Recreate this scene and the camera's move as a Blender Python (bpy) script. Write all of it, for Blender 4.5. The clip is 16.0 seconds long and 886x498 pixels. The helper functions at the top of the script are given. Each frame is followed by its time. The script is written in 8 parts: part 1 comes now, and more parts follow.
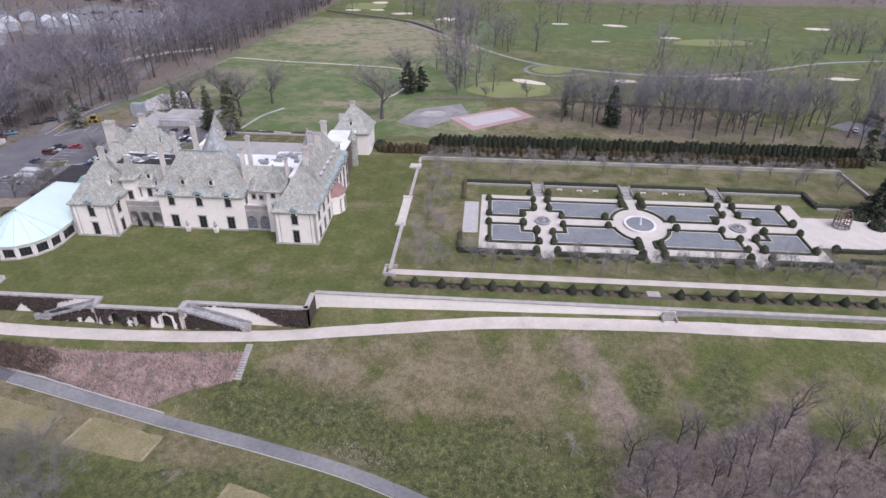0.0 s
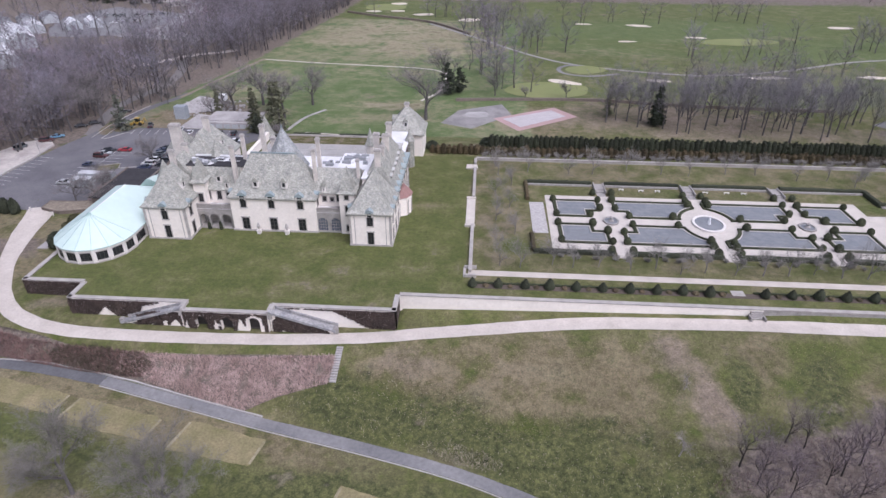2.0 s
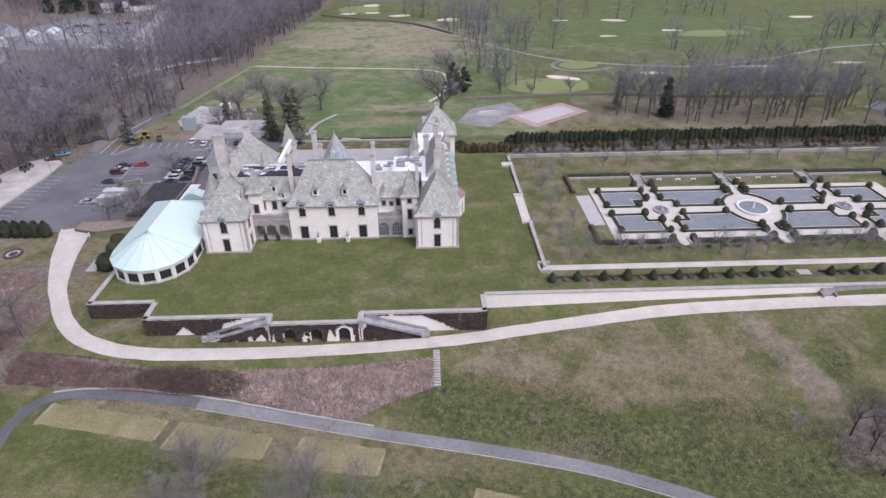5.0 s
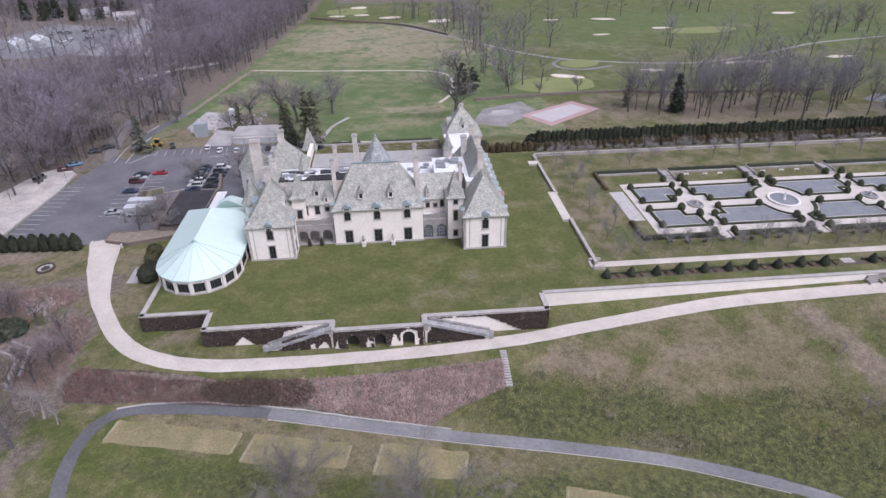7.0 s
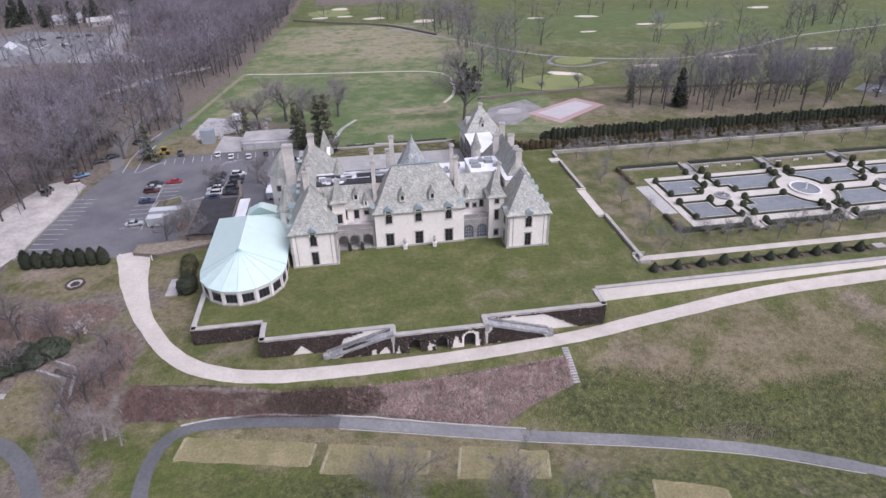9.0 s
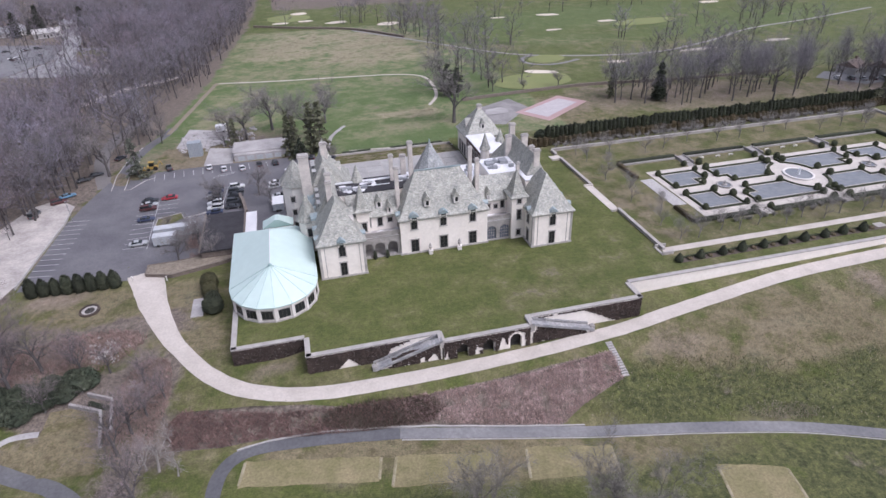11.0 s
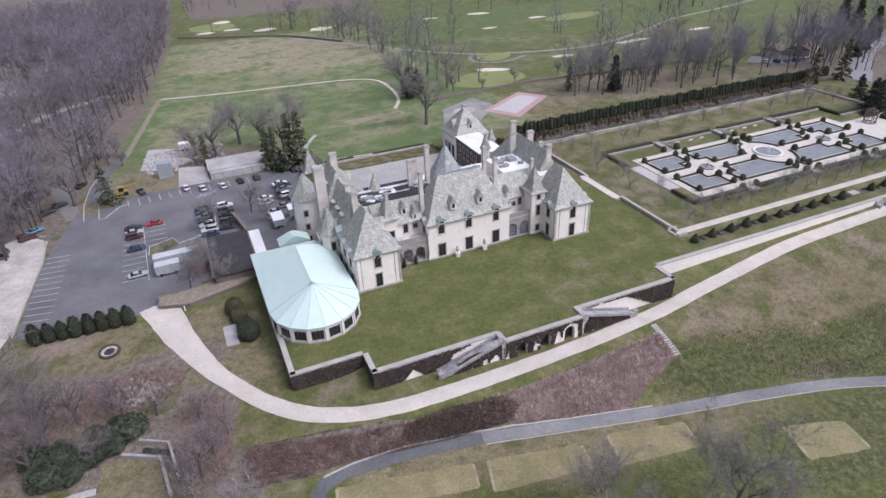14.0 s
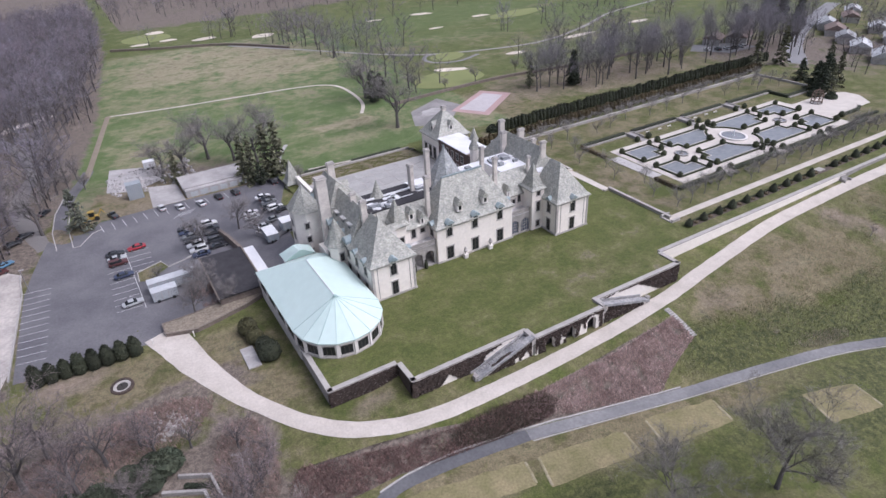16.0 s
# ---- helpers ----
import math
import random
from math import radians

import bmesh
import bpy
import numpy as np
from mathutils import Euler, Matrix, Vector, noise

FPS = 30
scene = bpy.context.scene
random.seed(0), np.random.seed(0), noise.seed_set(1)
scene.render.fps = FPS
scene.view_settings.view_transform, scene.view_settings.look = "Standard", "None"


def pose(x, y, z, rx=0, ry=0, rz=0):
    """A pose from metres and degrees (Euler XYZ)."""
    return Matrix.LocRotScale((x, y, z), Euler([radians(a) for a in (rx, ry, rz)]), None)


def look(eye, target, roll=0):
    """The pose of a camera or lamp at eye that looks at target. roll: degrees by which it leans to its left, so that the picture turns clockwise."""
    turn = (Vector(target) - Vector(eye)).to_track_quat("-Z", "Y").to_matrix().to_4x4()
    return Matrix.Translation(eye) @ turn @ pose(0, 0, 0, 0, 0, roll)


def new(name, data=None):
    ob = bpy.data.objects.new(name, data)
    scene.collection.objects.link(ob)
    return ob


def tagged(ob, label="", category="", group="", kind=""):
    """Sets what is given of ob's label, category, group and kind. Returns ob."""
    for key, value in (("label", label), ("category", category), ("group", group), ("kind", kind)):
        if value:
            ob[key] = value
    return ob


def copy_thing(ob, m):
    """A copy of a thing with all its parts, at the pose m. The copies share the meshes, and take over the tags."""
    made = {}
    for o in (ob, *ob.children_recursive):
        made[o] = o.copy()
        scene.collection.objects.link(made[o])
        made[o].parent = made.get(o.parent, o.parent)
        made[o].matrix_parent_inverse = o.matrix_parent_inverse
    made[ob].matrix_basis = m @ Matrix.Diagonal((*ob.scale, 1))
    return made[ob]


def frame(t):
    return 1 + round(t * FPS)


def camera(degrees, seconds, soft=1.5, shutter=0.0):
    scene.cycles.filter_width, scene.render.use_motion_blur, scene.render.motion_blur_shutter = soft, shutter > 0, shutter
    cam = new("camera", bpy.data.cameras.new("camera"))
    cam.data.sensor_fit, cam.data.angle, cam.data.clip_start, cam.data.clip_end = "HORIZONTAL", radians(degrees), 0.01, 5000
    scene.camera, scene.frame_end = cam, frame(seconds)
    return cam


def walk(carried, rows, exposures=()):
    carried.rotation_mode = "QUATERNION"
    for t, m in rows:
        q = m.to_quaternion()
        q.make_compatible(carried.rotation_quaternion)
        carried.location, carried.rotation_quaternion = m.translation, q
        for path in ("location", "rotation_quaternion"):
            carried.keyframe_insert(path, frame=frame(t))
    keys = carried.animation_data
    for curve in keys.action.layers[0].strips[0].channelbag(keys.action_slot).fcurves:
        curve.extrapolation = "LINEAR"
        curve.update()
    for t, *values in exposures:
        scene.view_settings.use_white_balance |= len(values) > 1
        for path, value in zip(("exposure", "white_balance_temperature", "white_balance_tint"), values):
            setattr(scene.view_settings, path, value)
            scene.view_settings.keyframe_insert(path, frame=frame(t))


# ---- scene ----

cam = camera(72.0, 16.0)
# seconds, eye in metres, pitch from straight down, yaw, roll
ROWS = [
    (0, 5.204, -2.175, 71.876, 59.639, 3.906, 0.475),
    (0.5, 0.755, -2.459, 71.853, 59.648, 3.434, 0.415),
    (1, -3.724, -2.718, 71.835, 59.656, 3.344, 0.374),
    (1.5, -8.244, -2.967, 71.815, 59.687, 3.472, 0.276),
    (2, -12.816, -3.226, 71.792, 59.699, 3.614, 0.253),
    (2.5, -17.439, -3.516, 71.773, 59.708, 3.718, 0.249),
    (3, -22.047, -3.790, 71.763, 59.712, 3.805, 0.190),
    (3.5, -26.585, -3.979, 71.761, 59.680, 3.821, 0.050),
    (6, -48.189, -3.397, 71.745, 59.768, -4.402, -0.786),
    (6.5, -52.569, -2.957, 71.681, 59.793, -4.333, -0.861),
    (7, -56.974, -2.429, 71.605, 59.819, -4.543, -0.893),
    (7.5, -61.374, -1.840, 71.536, 59.840, -5.019, -0.941),
    (8, -65.700, -1.191, 71.501, 59.844, -5.835, -1.005),
    (8.5, -69.955, -0.459, 71.506, 59.821, -6.875, -1.100),
    (9, -74.178, 0.359, 71.558, 59.782, -8.034, -1.254),
    (11.5, -95.107, 5.660, 72.593, 59.683, -14.329, -1.870),
    (12, -99.174, 6.973, 72.784, 59.630, -15.176, -1.862),
    (12.5, -103.210, 8.370, 72.949, 59.588, -16.535, -1.981),
    (13, -107.203, 9.874, 73.063, 59.570, -18.426, -2.175),
    (13.5, -111.117, 11.506, 73.157, 59.557, -20.493, -2.309),
    (14, -114.924, 13.254, 73.276, 59.532, -22.429, -2.453),
    (14.5, -118.608, 15.094, 73.457, 59.483, -24.115, -2.683),
    (15, -122.171, 17.006, 73.731, 59.393, -25.731, -2.945),
    (15.5, -125.644, 18.977, 74.105, 59.288, -27.418, -3.163),
    (16, -129.082, 21.009, 74.568, 59.209, -29.211, -3.335),
]
walk(cam, [(t, pose(x, y, z, rx, 0, rz) @ pose(0, 0, 0, 0, 0, roll)) for t, x, y, z, rx, rz, roll in ROWS],
     [(0.0, 0.21, 5910, 21), (9.0, 0.22, 5920, 20.5), (13.0, 0.23, 5930, 19), (16.0, 0.25, 5930, 19)])

# ---- light: an overcast winter sky ----
world = bpy.data.worlds.new("overcast_sky")
scene.world = world
world.use_nodes = True
wn = world.node_tree.nodes
sky = wn.new("ShaderNodeTexSky")
sky.sky_type = 'NISHITA'
sky.sun_disc = False
sky.sun_elevation, sky.sun_rotation = radians(54), radians(136)
sky.air_density, sky.dust_density, sky.ozone_density = 1.0, 4.0, 1.0
pale = wn.new("ShaderNodeHueSaturation")
pale.inputs["Saturation"].default_value = 0.45
world.node_tree.links.new(sky.outputs[0], pale.inputs["Color"])
world.node_tree.links.new(pale.outputs[0], wn["Background"].inputs[0])
wn["Background"].inputs[1].default_value = 0.14
sun = new("sun", bpy.data.lights.new("sun", 'SUN'))
sun.data.energy, sun.data.angle, sun.data.color = 1.8, radians(45), (1.0, 0.985, 0.965)
sun.matrix_world = look((56, -58, 112), (0, 0, 0))

# ---- materials ----
U = 0.9     # metres in one unit of the plan below


def material(name, colour, rough=0.85, metal=0.0, second=None, scale=0.3, fine=6.0, fine_amount=0.25, bump=0.0, per_object=0.0, detail=6.0, contrast=1.0):
    """Two tones mixed by a broad noise, a finer noise for grain, an optional bump, and some change from object to object."""
    m = bpy.data.materials.new(name)
    m.use_nodes = True
    n, l = m.node_tree.nodes, m.node_tree.links
    bsdf = n["Principled BSDF"]
    bsdf.inputs["Roughness"].default_value, bsdf.inputs["Metallic"].default_value = rough, metal
    geo = n.new("ShaderNodeNewGeometry")
    second = second or [c * 0.75 for c in colour]

    def noise_at(size, det=detail):
        t = n.new("ShaderNodeTexNoise")
        t.inputs["Scale"].default_value, t.inputs["Detail"].default_value, t.inputs["Roughness"].default_value = size, det, 0.6
        l.new(geo.outputs["Position"], t.inputs["Vector"])
        return t
    broad, grain = noise_at(scale), noise_at(fine, 4.0)
    ramp = n.new("ShaderNodeMapRange")
    ramp.inputs["From Min"].default_value, ramp.inputs["From Max"].default_value = 0.5 - 0.2 / contrast, 0.5 + 0.2 / contrast
    l.new(broad.outputs[0], ramp.inputs["Value"])
    mix = n.new("ShaderNodeMix")
    mix.data_type = 'RGBA'
    mix.inputs[6].default_value, mix.inputs[7].default_value = (*colour, 1), (*second, 1)
    l.new(ramp.outputs[0], mix.inputs[0])
    value = n.new("ShaderNodeMapRange")
    value.inputs["From Min"].default_value, value.inputs["From Max"].default_value = 0.3, 0.7
    value.inputs["To Min"].default_value, value.inputs["To Max"].default_value = 1 - fine_amount, 1 + fine_amount
    l.new(grain.outputs[0], value.inputs["Value"])
    hsv = n.new("ShaderNodeHueSaturation")
    l.new(mix.outputs[2], hsv.inputs["Color"])
    if per_object:
        info, spread, times = n.new("ShaderNodeObjectInfo"), n.new("ShaderNodeMapRange"), n.new("ShaderNodeMath")
        spread.inputs["To Min"].default_value, spread.inputs["To Max"].default_value = 1 - per_object, 1 + per_object
        times.operation = 'MULTIPLY'
        l.new(info.outputs["Random"], spread.inputs["Value"])
        l.new(spread.outputs[0], times.inputs[0])
        l.new(value.outputs[0], times.inputs[1])
        l.new(times.outputs[0], hsv.inputs["Value"])
    else:
        l.new(value.outputs[0], hsv.inputs["Value"])
    l.new(hsv.outputs[0], bsdf.inputs["Base Color"])
    if bump:
        b = n.new("ShaderNodeBump")
        b.inputs["Strength"].default_value, b.inputs["Distance"].default_value = 0.6, bump
        l.new(grain.outputs[0], b.inputs["Height"])
        l.new(b.outputs[0], bsdf.inputs["Normal"])
    return m


def slate_material(name="mottled_slate", blue=False):
    """Rough graduated slates: grey, olive and pale patches in short courses, with darker streaks."""
    m = bpy.data.materials.new(name)
    m.use_nodes = True
    n, l = m.node_tree.nodes, m.node_tree.links
    bsdf = n["Principled BSDF"]
    bsdf.inputs["Roughness"].default_value = 0.55
    geo, squash = n.new("ShaderNodeNewGeometry"), n.new("ShaderNodeMapping")
    squash.inputs["Scale"].default_value = (1.0, 1.0, 2.2)
    l.new(geo.outputs["Position"], squash.inputs["Vector"])
    cells, patches, streaks = n.new("ShaderNodeTexVoronoi"), n.new("ShaderNodeTexNoise"), n.new("ShaderNodeTexNoise")
    cells.inputs["Scale"].default_value = 2.8
    patches.inputs["Scale"].default_value, patches.inputs["Detail"].default_value, patches.inputs["Roughness"].default_value = 0.8, 9.0, 0.75
    streaks.inputs["Scale"].default_value, streaks.inputs["Detail"].default_value = 2.4, 4.0
    for t in (cells, streaks):
        l.new(squash.outputs[0], t.inputs["Vector"])
    l.new(geo.outputs["Position"], patches.inputs["Vector"])
    ramp = n.new("ShaderNodeValToRGB")
    ramp.color_ramp.elements[0].position, ramp.color_ramp.elements[0].color = 0.3, (0.19, 0.2, 0.185, 1)
    ramp.color_ramp.elements[1].position, ramp.color_ramp.elements[1].color = 0.7, (0.52, 0.505, 0.455, 1)
    for at, tint in ((0.43, (0.28, 0.292, 0.292, 1) if blue else (0.3, 0.303, 0.275, 1)), (0.52, (0.325, 0.34, 0.345, 1) if blue else (0.35, 0.345, 0.305, 1)), (0.6, (0.4, 0.402, 0.39, 1) if blue else (0.42, 0.412, 0.37, 1))):
        ramp.color_ramp.elements.new(at).color = tint
    l.new(patches.outputs[0], ramp.inputs[0])
    spread, grain, times, hsv = n.new("ShaderNodeMapRange"), n.new("ShaderNodeMapRange"), n.new("ShaderNodeMath"), n.new("ShaderNodeHueSaturation")
    spread.inputs["To Min"].default_value, spread.inputs["To Max"].default_value = 0.9, 1.08
    sep = n.new("ShaderNodeSeparateColor")
    l.new(cells.outputs["Color"], sep.inputs[0])
    l.new(sep.outputs[0], spread.inputs["Value"])
    grain.inputs["From Min"].default_value, grain.inputs["From Max"].default_value = 0.35, 0.65
    grain.inputs["To Min"].default_value, grain.inputs["To Max"].default_value = 0.7, 1.14
    l.new(streaks.outputs[0], grain.inputs["Value"])
    times.operation = 'MULTIPLY'
    l.new(spread.outputs[0], times.inputs[0])
    l.new(grain.outputs[0], times.inputs[1])
    l.new(ramp.outputs[0], hsv.inputs["Color"])
    l.new(times.outputs[0], hsv.inputs["Value"])
    l.new(hsv.outputs[0], bsdf.inputs["Base Color"])
    b = n.new("ShaderNodeBump")
    b.inputs["Strength"].default_value, b.inputs["Distance"].default_value = 0.7, 0.06
    l.new(cells.outputs["Distance"], b.inputs["Height"])
    l.new(b.outputs[0], bsdf.inputs["Normal"])
    return m


STUCCO = material("pale_stucco", (0.82, 0.765, 0.71), 0.9, second=(0.73, 0.675, 0.62), scale=0.25, fine=1.8, fine_amount=0.06, bump=0.02)
TRIM = material("limestone_trim", (0.46, 0.43, 0.405), 0.85, second=(0.3, 0.28, 0.265), scale=0.8, fine=5, fine_amount=0.12)
STONE = material("grey_limestone", (0.36, 0.34, 0.325), 0.9, second=(0.23, 0.215, 0.205), scale=0.7, fine=4, fine_amount=0.2, bump=0.03)
SLATE = slate_material()
SLATE_BLUE = slate_material("blue_grey_slate", True)
BRICK = material("dark_red_brick", (0.13, 0.088, 0.075), 0.9, second=(0.09, 0.062, 0.054), scale=0.8, fine=5, fine_amount=0.25)
LEAD = material("weathered_copper", (0.2, 0.265, 0.285), 0.6, second=(0.28, 0.31, 0.31), scale=0.8, fine=3, fine_amount=0.15)
GLASS = material("dark_glass", (0.02, 0.022, 0.025), 0.12, second=(0.035, 0.035, 0.04), scale=0.8, fine=2, fine_amount=0.1)
DARKWOOD = material("dark_door_paint", (0.03, 0.027, 0.025), 0.5, scale=1.0)
# near-black with the grotto's shade in its colour; also fills the ring bed
SHADE = material("dark_recess_paint", (0.05, 0.045, 0.042), 0.95, scale=0.5)
MEMBRANE = material("white_roof_membrane", (0.74, 0.74, 0.75), 0.8, second=(0.62, 0.62, 0.64), scale=0.2, fine=1.5, fine_amount=0.06)
BITUMEN = material("dark_flat_roof", (0.024, 0.023, 0.027), 0.95, second=(0.045, 0.042, 0.047), scale=0.25, fine=2, fine_amount=0.15)
IVY = material("dormant_ivy", (0.078, 0.056, 0.047), 0.95, second=(0.042, 0.031, 0.027), scale=0.6, fine=4, fine_amount=0.45, bump=0.12)
POOLKERB = material("pool_kerb_stone", (0.5, 0.47, 0.44), 0.85, second=(0.4, 0.375, 0.35), scale=0.8, fine=4, fine_amount=0.12)
COPING = material("stone_coping", (0.42, 0.395, 0.37), 0.9, second=(0.3, 0.28, 0.265), scale=0.5, fine=4, fine_amount=0.15)
CANVAS = material("pale_green_canvas", (0.49, 0.605, 0.575), 0.75, second=(0.53, 0.64, 0.61), scale=0.12, fine=0.6, fine_amount=0.03)
CANVAS_SEAM = material("canvas_seam", (0.36, 0.5, 0.48), 0.6, scale=0.4)
WHITEPAINT = material("white_paint", (0.7, 0.665, 0.64), 0.6, second=(0.62, 0.585, 0.56), scale=0.5, fine=3, fine_amount=0.06)
GRAVEL = material("pale_gravel", (0.54, 0.49, 0.445), 0.95, second=(0.42, 0.375, 0.335), scale=0.25, fine=2.5, fine_amount=0.1)
PAVING = material("pale_paving", (0.56, 0.515, 0.47), 0.9, second=(0.47, 0.43, 0.39), scale=0.35, fine=3, fine_amount=0.1)
ASPHALT = material("worn_asphalt", (0.105, 0.102, 0.114), 0.92, second=(0.15, 0.145, 0.155), scale=0.1, fine=2, fine_amount=0.14, contrast=1.5)
CARTWAY = material("cart_path_asphalt", (0.15, 0.148, 0.155), 0.92, second=(0.225, 0.22, 0.222), scale=0.09, fine=1.6, fine_amount=0.16, contrast=1.3)
CARTWAY_NEW = material("dark_cart_path_asphalt", (0.092, 0.092, 0.1), 0.92, second=(0.145, 0.143, 0.15), scale=0.07, fine=1.6, fine_amount=0.16, contrast=1.2)
# grey lifted so the colour itself holds part of the sky's reflection
WATER = material("pool_water", (0.17, 0.18, 0.195), 0.03, second=(0.22, 0.228, 0.235), scale=0.3, fine=0.8, fine_amount=0.1)
LINE = material("parking_line_paint", (0.55, 0.55, 0.55), 0.8, second=(0.36, 0.36, 0.37), scale=0.8)
SAND = material("bunker_sand", (0.62, 0.56, 0.47), 0.95, second=(0.54, 0.48, 0.4), scale=0.2)

# ---- builders ----
class Geo:
    """Collects corners and faces, in plan units."""

    def __init__(self):
        self.v, self.f = [], []

    def poly(self, *pts):
        k = len(self.v)
        self.v.extend(tuple(p) for p in pts)
        self.f.append(tuple(range(k, k + len(pts))))
        return self

    def box(self, x0, y0, z0, x1, y1, z1):
        return self.prism([(x0, y0), (x1, y0), (x1, y1), (x0, y1)], z0, z1)

    def prism(self, plan, z0, z1):
        """An upright block on a plan that runs anticlockwise."""
        k, n = len(self.v), len(plan)
        self.v += [(x, y, z0) for x, y in plan] + [(x, y, z1) for x, y in plan]
        self.f += [tuple(range(k + n - 1, k - 1, -1)), tuple(range(k + n, k + 2 * n))]
        self.f += [(k + i, k + (i + 1) % n, k + n + (i + 1) % n, k + n + i) for i in range(n)]
        return self

    def loft(self, rings, closed_ends=True):
        """Joins rings of equal length into a skin."""
        k, n = len(self.v), len(rings[0])
        for ring in rings:
            self.v += [tuple(p) for p in ring]
        for r in range(len(rings) - 1):
            a = k + r * n
            self.f += [(a + i, a + (i + 1) % n, a + n + (i + 1) % n, a + n + i) for i in range(n)]
        if closed_ends:
            self.f += [tuple(range(k + n - 1, k - 1, -1)), tuple(range(k + (len(rings) - 1) * n, k + len(rings) * n))]
        return self

    def lathe(self, cx, cy, profile, n=12, turn=0.0, sx=1.0, sy=1.0):
        """Rings of radius r at height z about an upright axis."""
        return self.loft([[(cx + sx * r * math.cos(turn + math.tau * i / n), cy + sy * r * math.sin(turn + math.tau * i / n), z) for i in range(n)] for r, z in profile])

    def tube(self, a, b, ra, rb, n=6):
        a, b = Vector(a), Vector(b)
        way = (b - a).normalized()
        side = way.orthogonal().normalized()
        other = way.cross(side)
        return self.loft([[p + r * (math.cos(math.tau * i / n) * side + math.sin(math.tau * i / n) * other) for i in range(n)] for p, r in ((a, ra), (b, rb))])

    def hip(self, x0, y0, x1, y1, ze, a, b, zr, flare=0.9, lip=0.3):
        """A steep hipped roof over a rectangle, its ridge from a to b, with bell-cast eaves and a thick lip."""
        e = 0.55
        o = [(x0 - e, y0 - e), (x1 + e, y0 - e), (x1 + e, y1 + e), (x0 - e, y1 + e)]
        m = [(x0 + flare * .35, y0 + flare * .35), (x1 - flare * .35, y0 + flare * .35), (x1 - flare * .35, y1 - flare * .35), (x0 + flare * .35, y1 - flare * .35)]
        along_x = abs(b[0] - a[0]) >= abs(b[1] - a[1])
        top = [a, b, b, a] if along_x else [a, a, b, b]
        k = 0.06
        top = [(p[0] + (k if i in (1, 2) else -k), p[1] + (k if i in (2, 3) else -k)) for i, p in enumerate(top)]
        return self.loft([[(x, y, ze - lip) for x, y in o], [(x, y, ze) for x, y in o], [(x, y, ze + flare * 0.85) for x, y in m], [(x, y, zr) for x, y in top]])


def mesh_of(name, geo, mat, smooth=False):
    me = bpy.data.meshes.new(name)
    me.from_pydata([(x * U, y * U, z * U) for x, y, z in geo.v], [], geo.f)
    me.materials.append(mat)
    if smooth:
        me.polygons.foreach_set("use_smooth", [True] * len(me.polygons))
    return me


def part(name, geo, mat, parent, label="", smooth=False):
    """One mesh under a thing, a part or a piece of the setting."""
    ob = new(name, geo if isinstance(geo, bpy.types.Mesh) else mesh_of(name, geo, mat, smooth))
    ob.parent = parent
    if parent.parent is None:
        ob.matrix_parent_inverse = Matrix.Translation(-parent.location)
    return tagged(ob, label)


def thing(name, label, category, at=(0, 0, 0), group="", kind=""):
    ob = new(name)
    ob.location = [c * U for c in at]
    ob.empty_display_size = 0.5
    return tagged(ob, label, category, group, kind)


def solid(name, geo, mat, label, category, kind="structure", group="", smooth=False):
    """A thing or a piece of the setting that is one mesh."""
    return tagged(new(name, mesh_of(name, geo, mat, smooth)), label, category, group, kind)


def place(x, y, z, rz=0.0, s=1.0):
    return Matrix.Translation((x * U, y * U, z * U)) @ Matrix.Rotation(radians(rz), 4, 'Z') @ Matrix.Scale(s, 4)


def set_down(ob, x, y, z, rz=0.0, s=1.0):
    ob.matrix_basis = place(x, y, z, rz) @ Matrix.Scale(s, 4)
    return ob


# ---- the lie of the land ----
WAY = [(-146, 155), (-144, 149), (-141, 138), (-136.5, 126), (-132, 117.5), (-126, 108.8), (-118.5, 102.5), (-108, 98.8), (-96, 97.9), (-80, 98), (-60, 98.9),
       (-41, 100.7), (-28, 102.7), (-15, 104.4), (-2, 106.0), (13, 107.4), (38, 107.6), (62, 107.2), (95, 107.1), (150, 107.0)]
CART = [(-113, 40), (-119, 58), (-124, 72.5), (-124.6, 83), (-121, 89.3), (-110.8, 90.2), (-91, 87.8), (-71.5, 83.8), (-55.5, 80.2), (-34.5, 75.8), (-14.5, 71.2), (3, 64.8), (15, 58), (30, 46)]


def spline(pts, step=1.0):
    """A smooth line through the points, in even steps."""
    p = np.array([pts[0], *pts, pts[-1]], float)
    out = []
    for i in range(1, len(p) - 2):
        n = max(2, int(np.linalg.norm(p[i + 1] - p[i]) / step))
        for k in range(n):
            t = k / n
            out.append(0.5 * (2 * p[i] + (p[i + 1] - p[i - 1]) * t + (2 * p[i - 1] - 5 * p[i] + 4 * p[i + 1] - p[i + 2]) * t * t + (3 * p[i] - p[i - 1] - 3 * p[i + 1] + p[i + 2]) * t ** 3))
    return np.array(out + [p[-1]])


def ease(v, a, b):
    t = np.clip((v - a) / (b - a), 0, 1)
    return t * t * (3 - 2 * t)


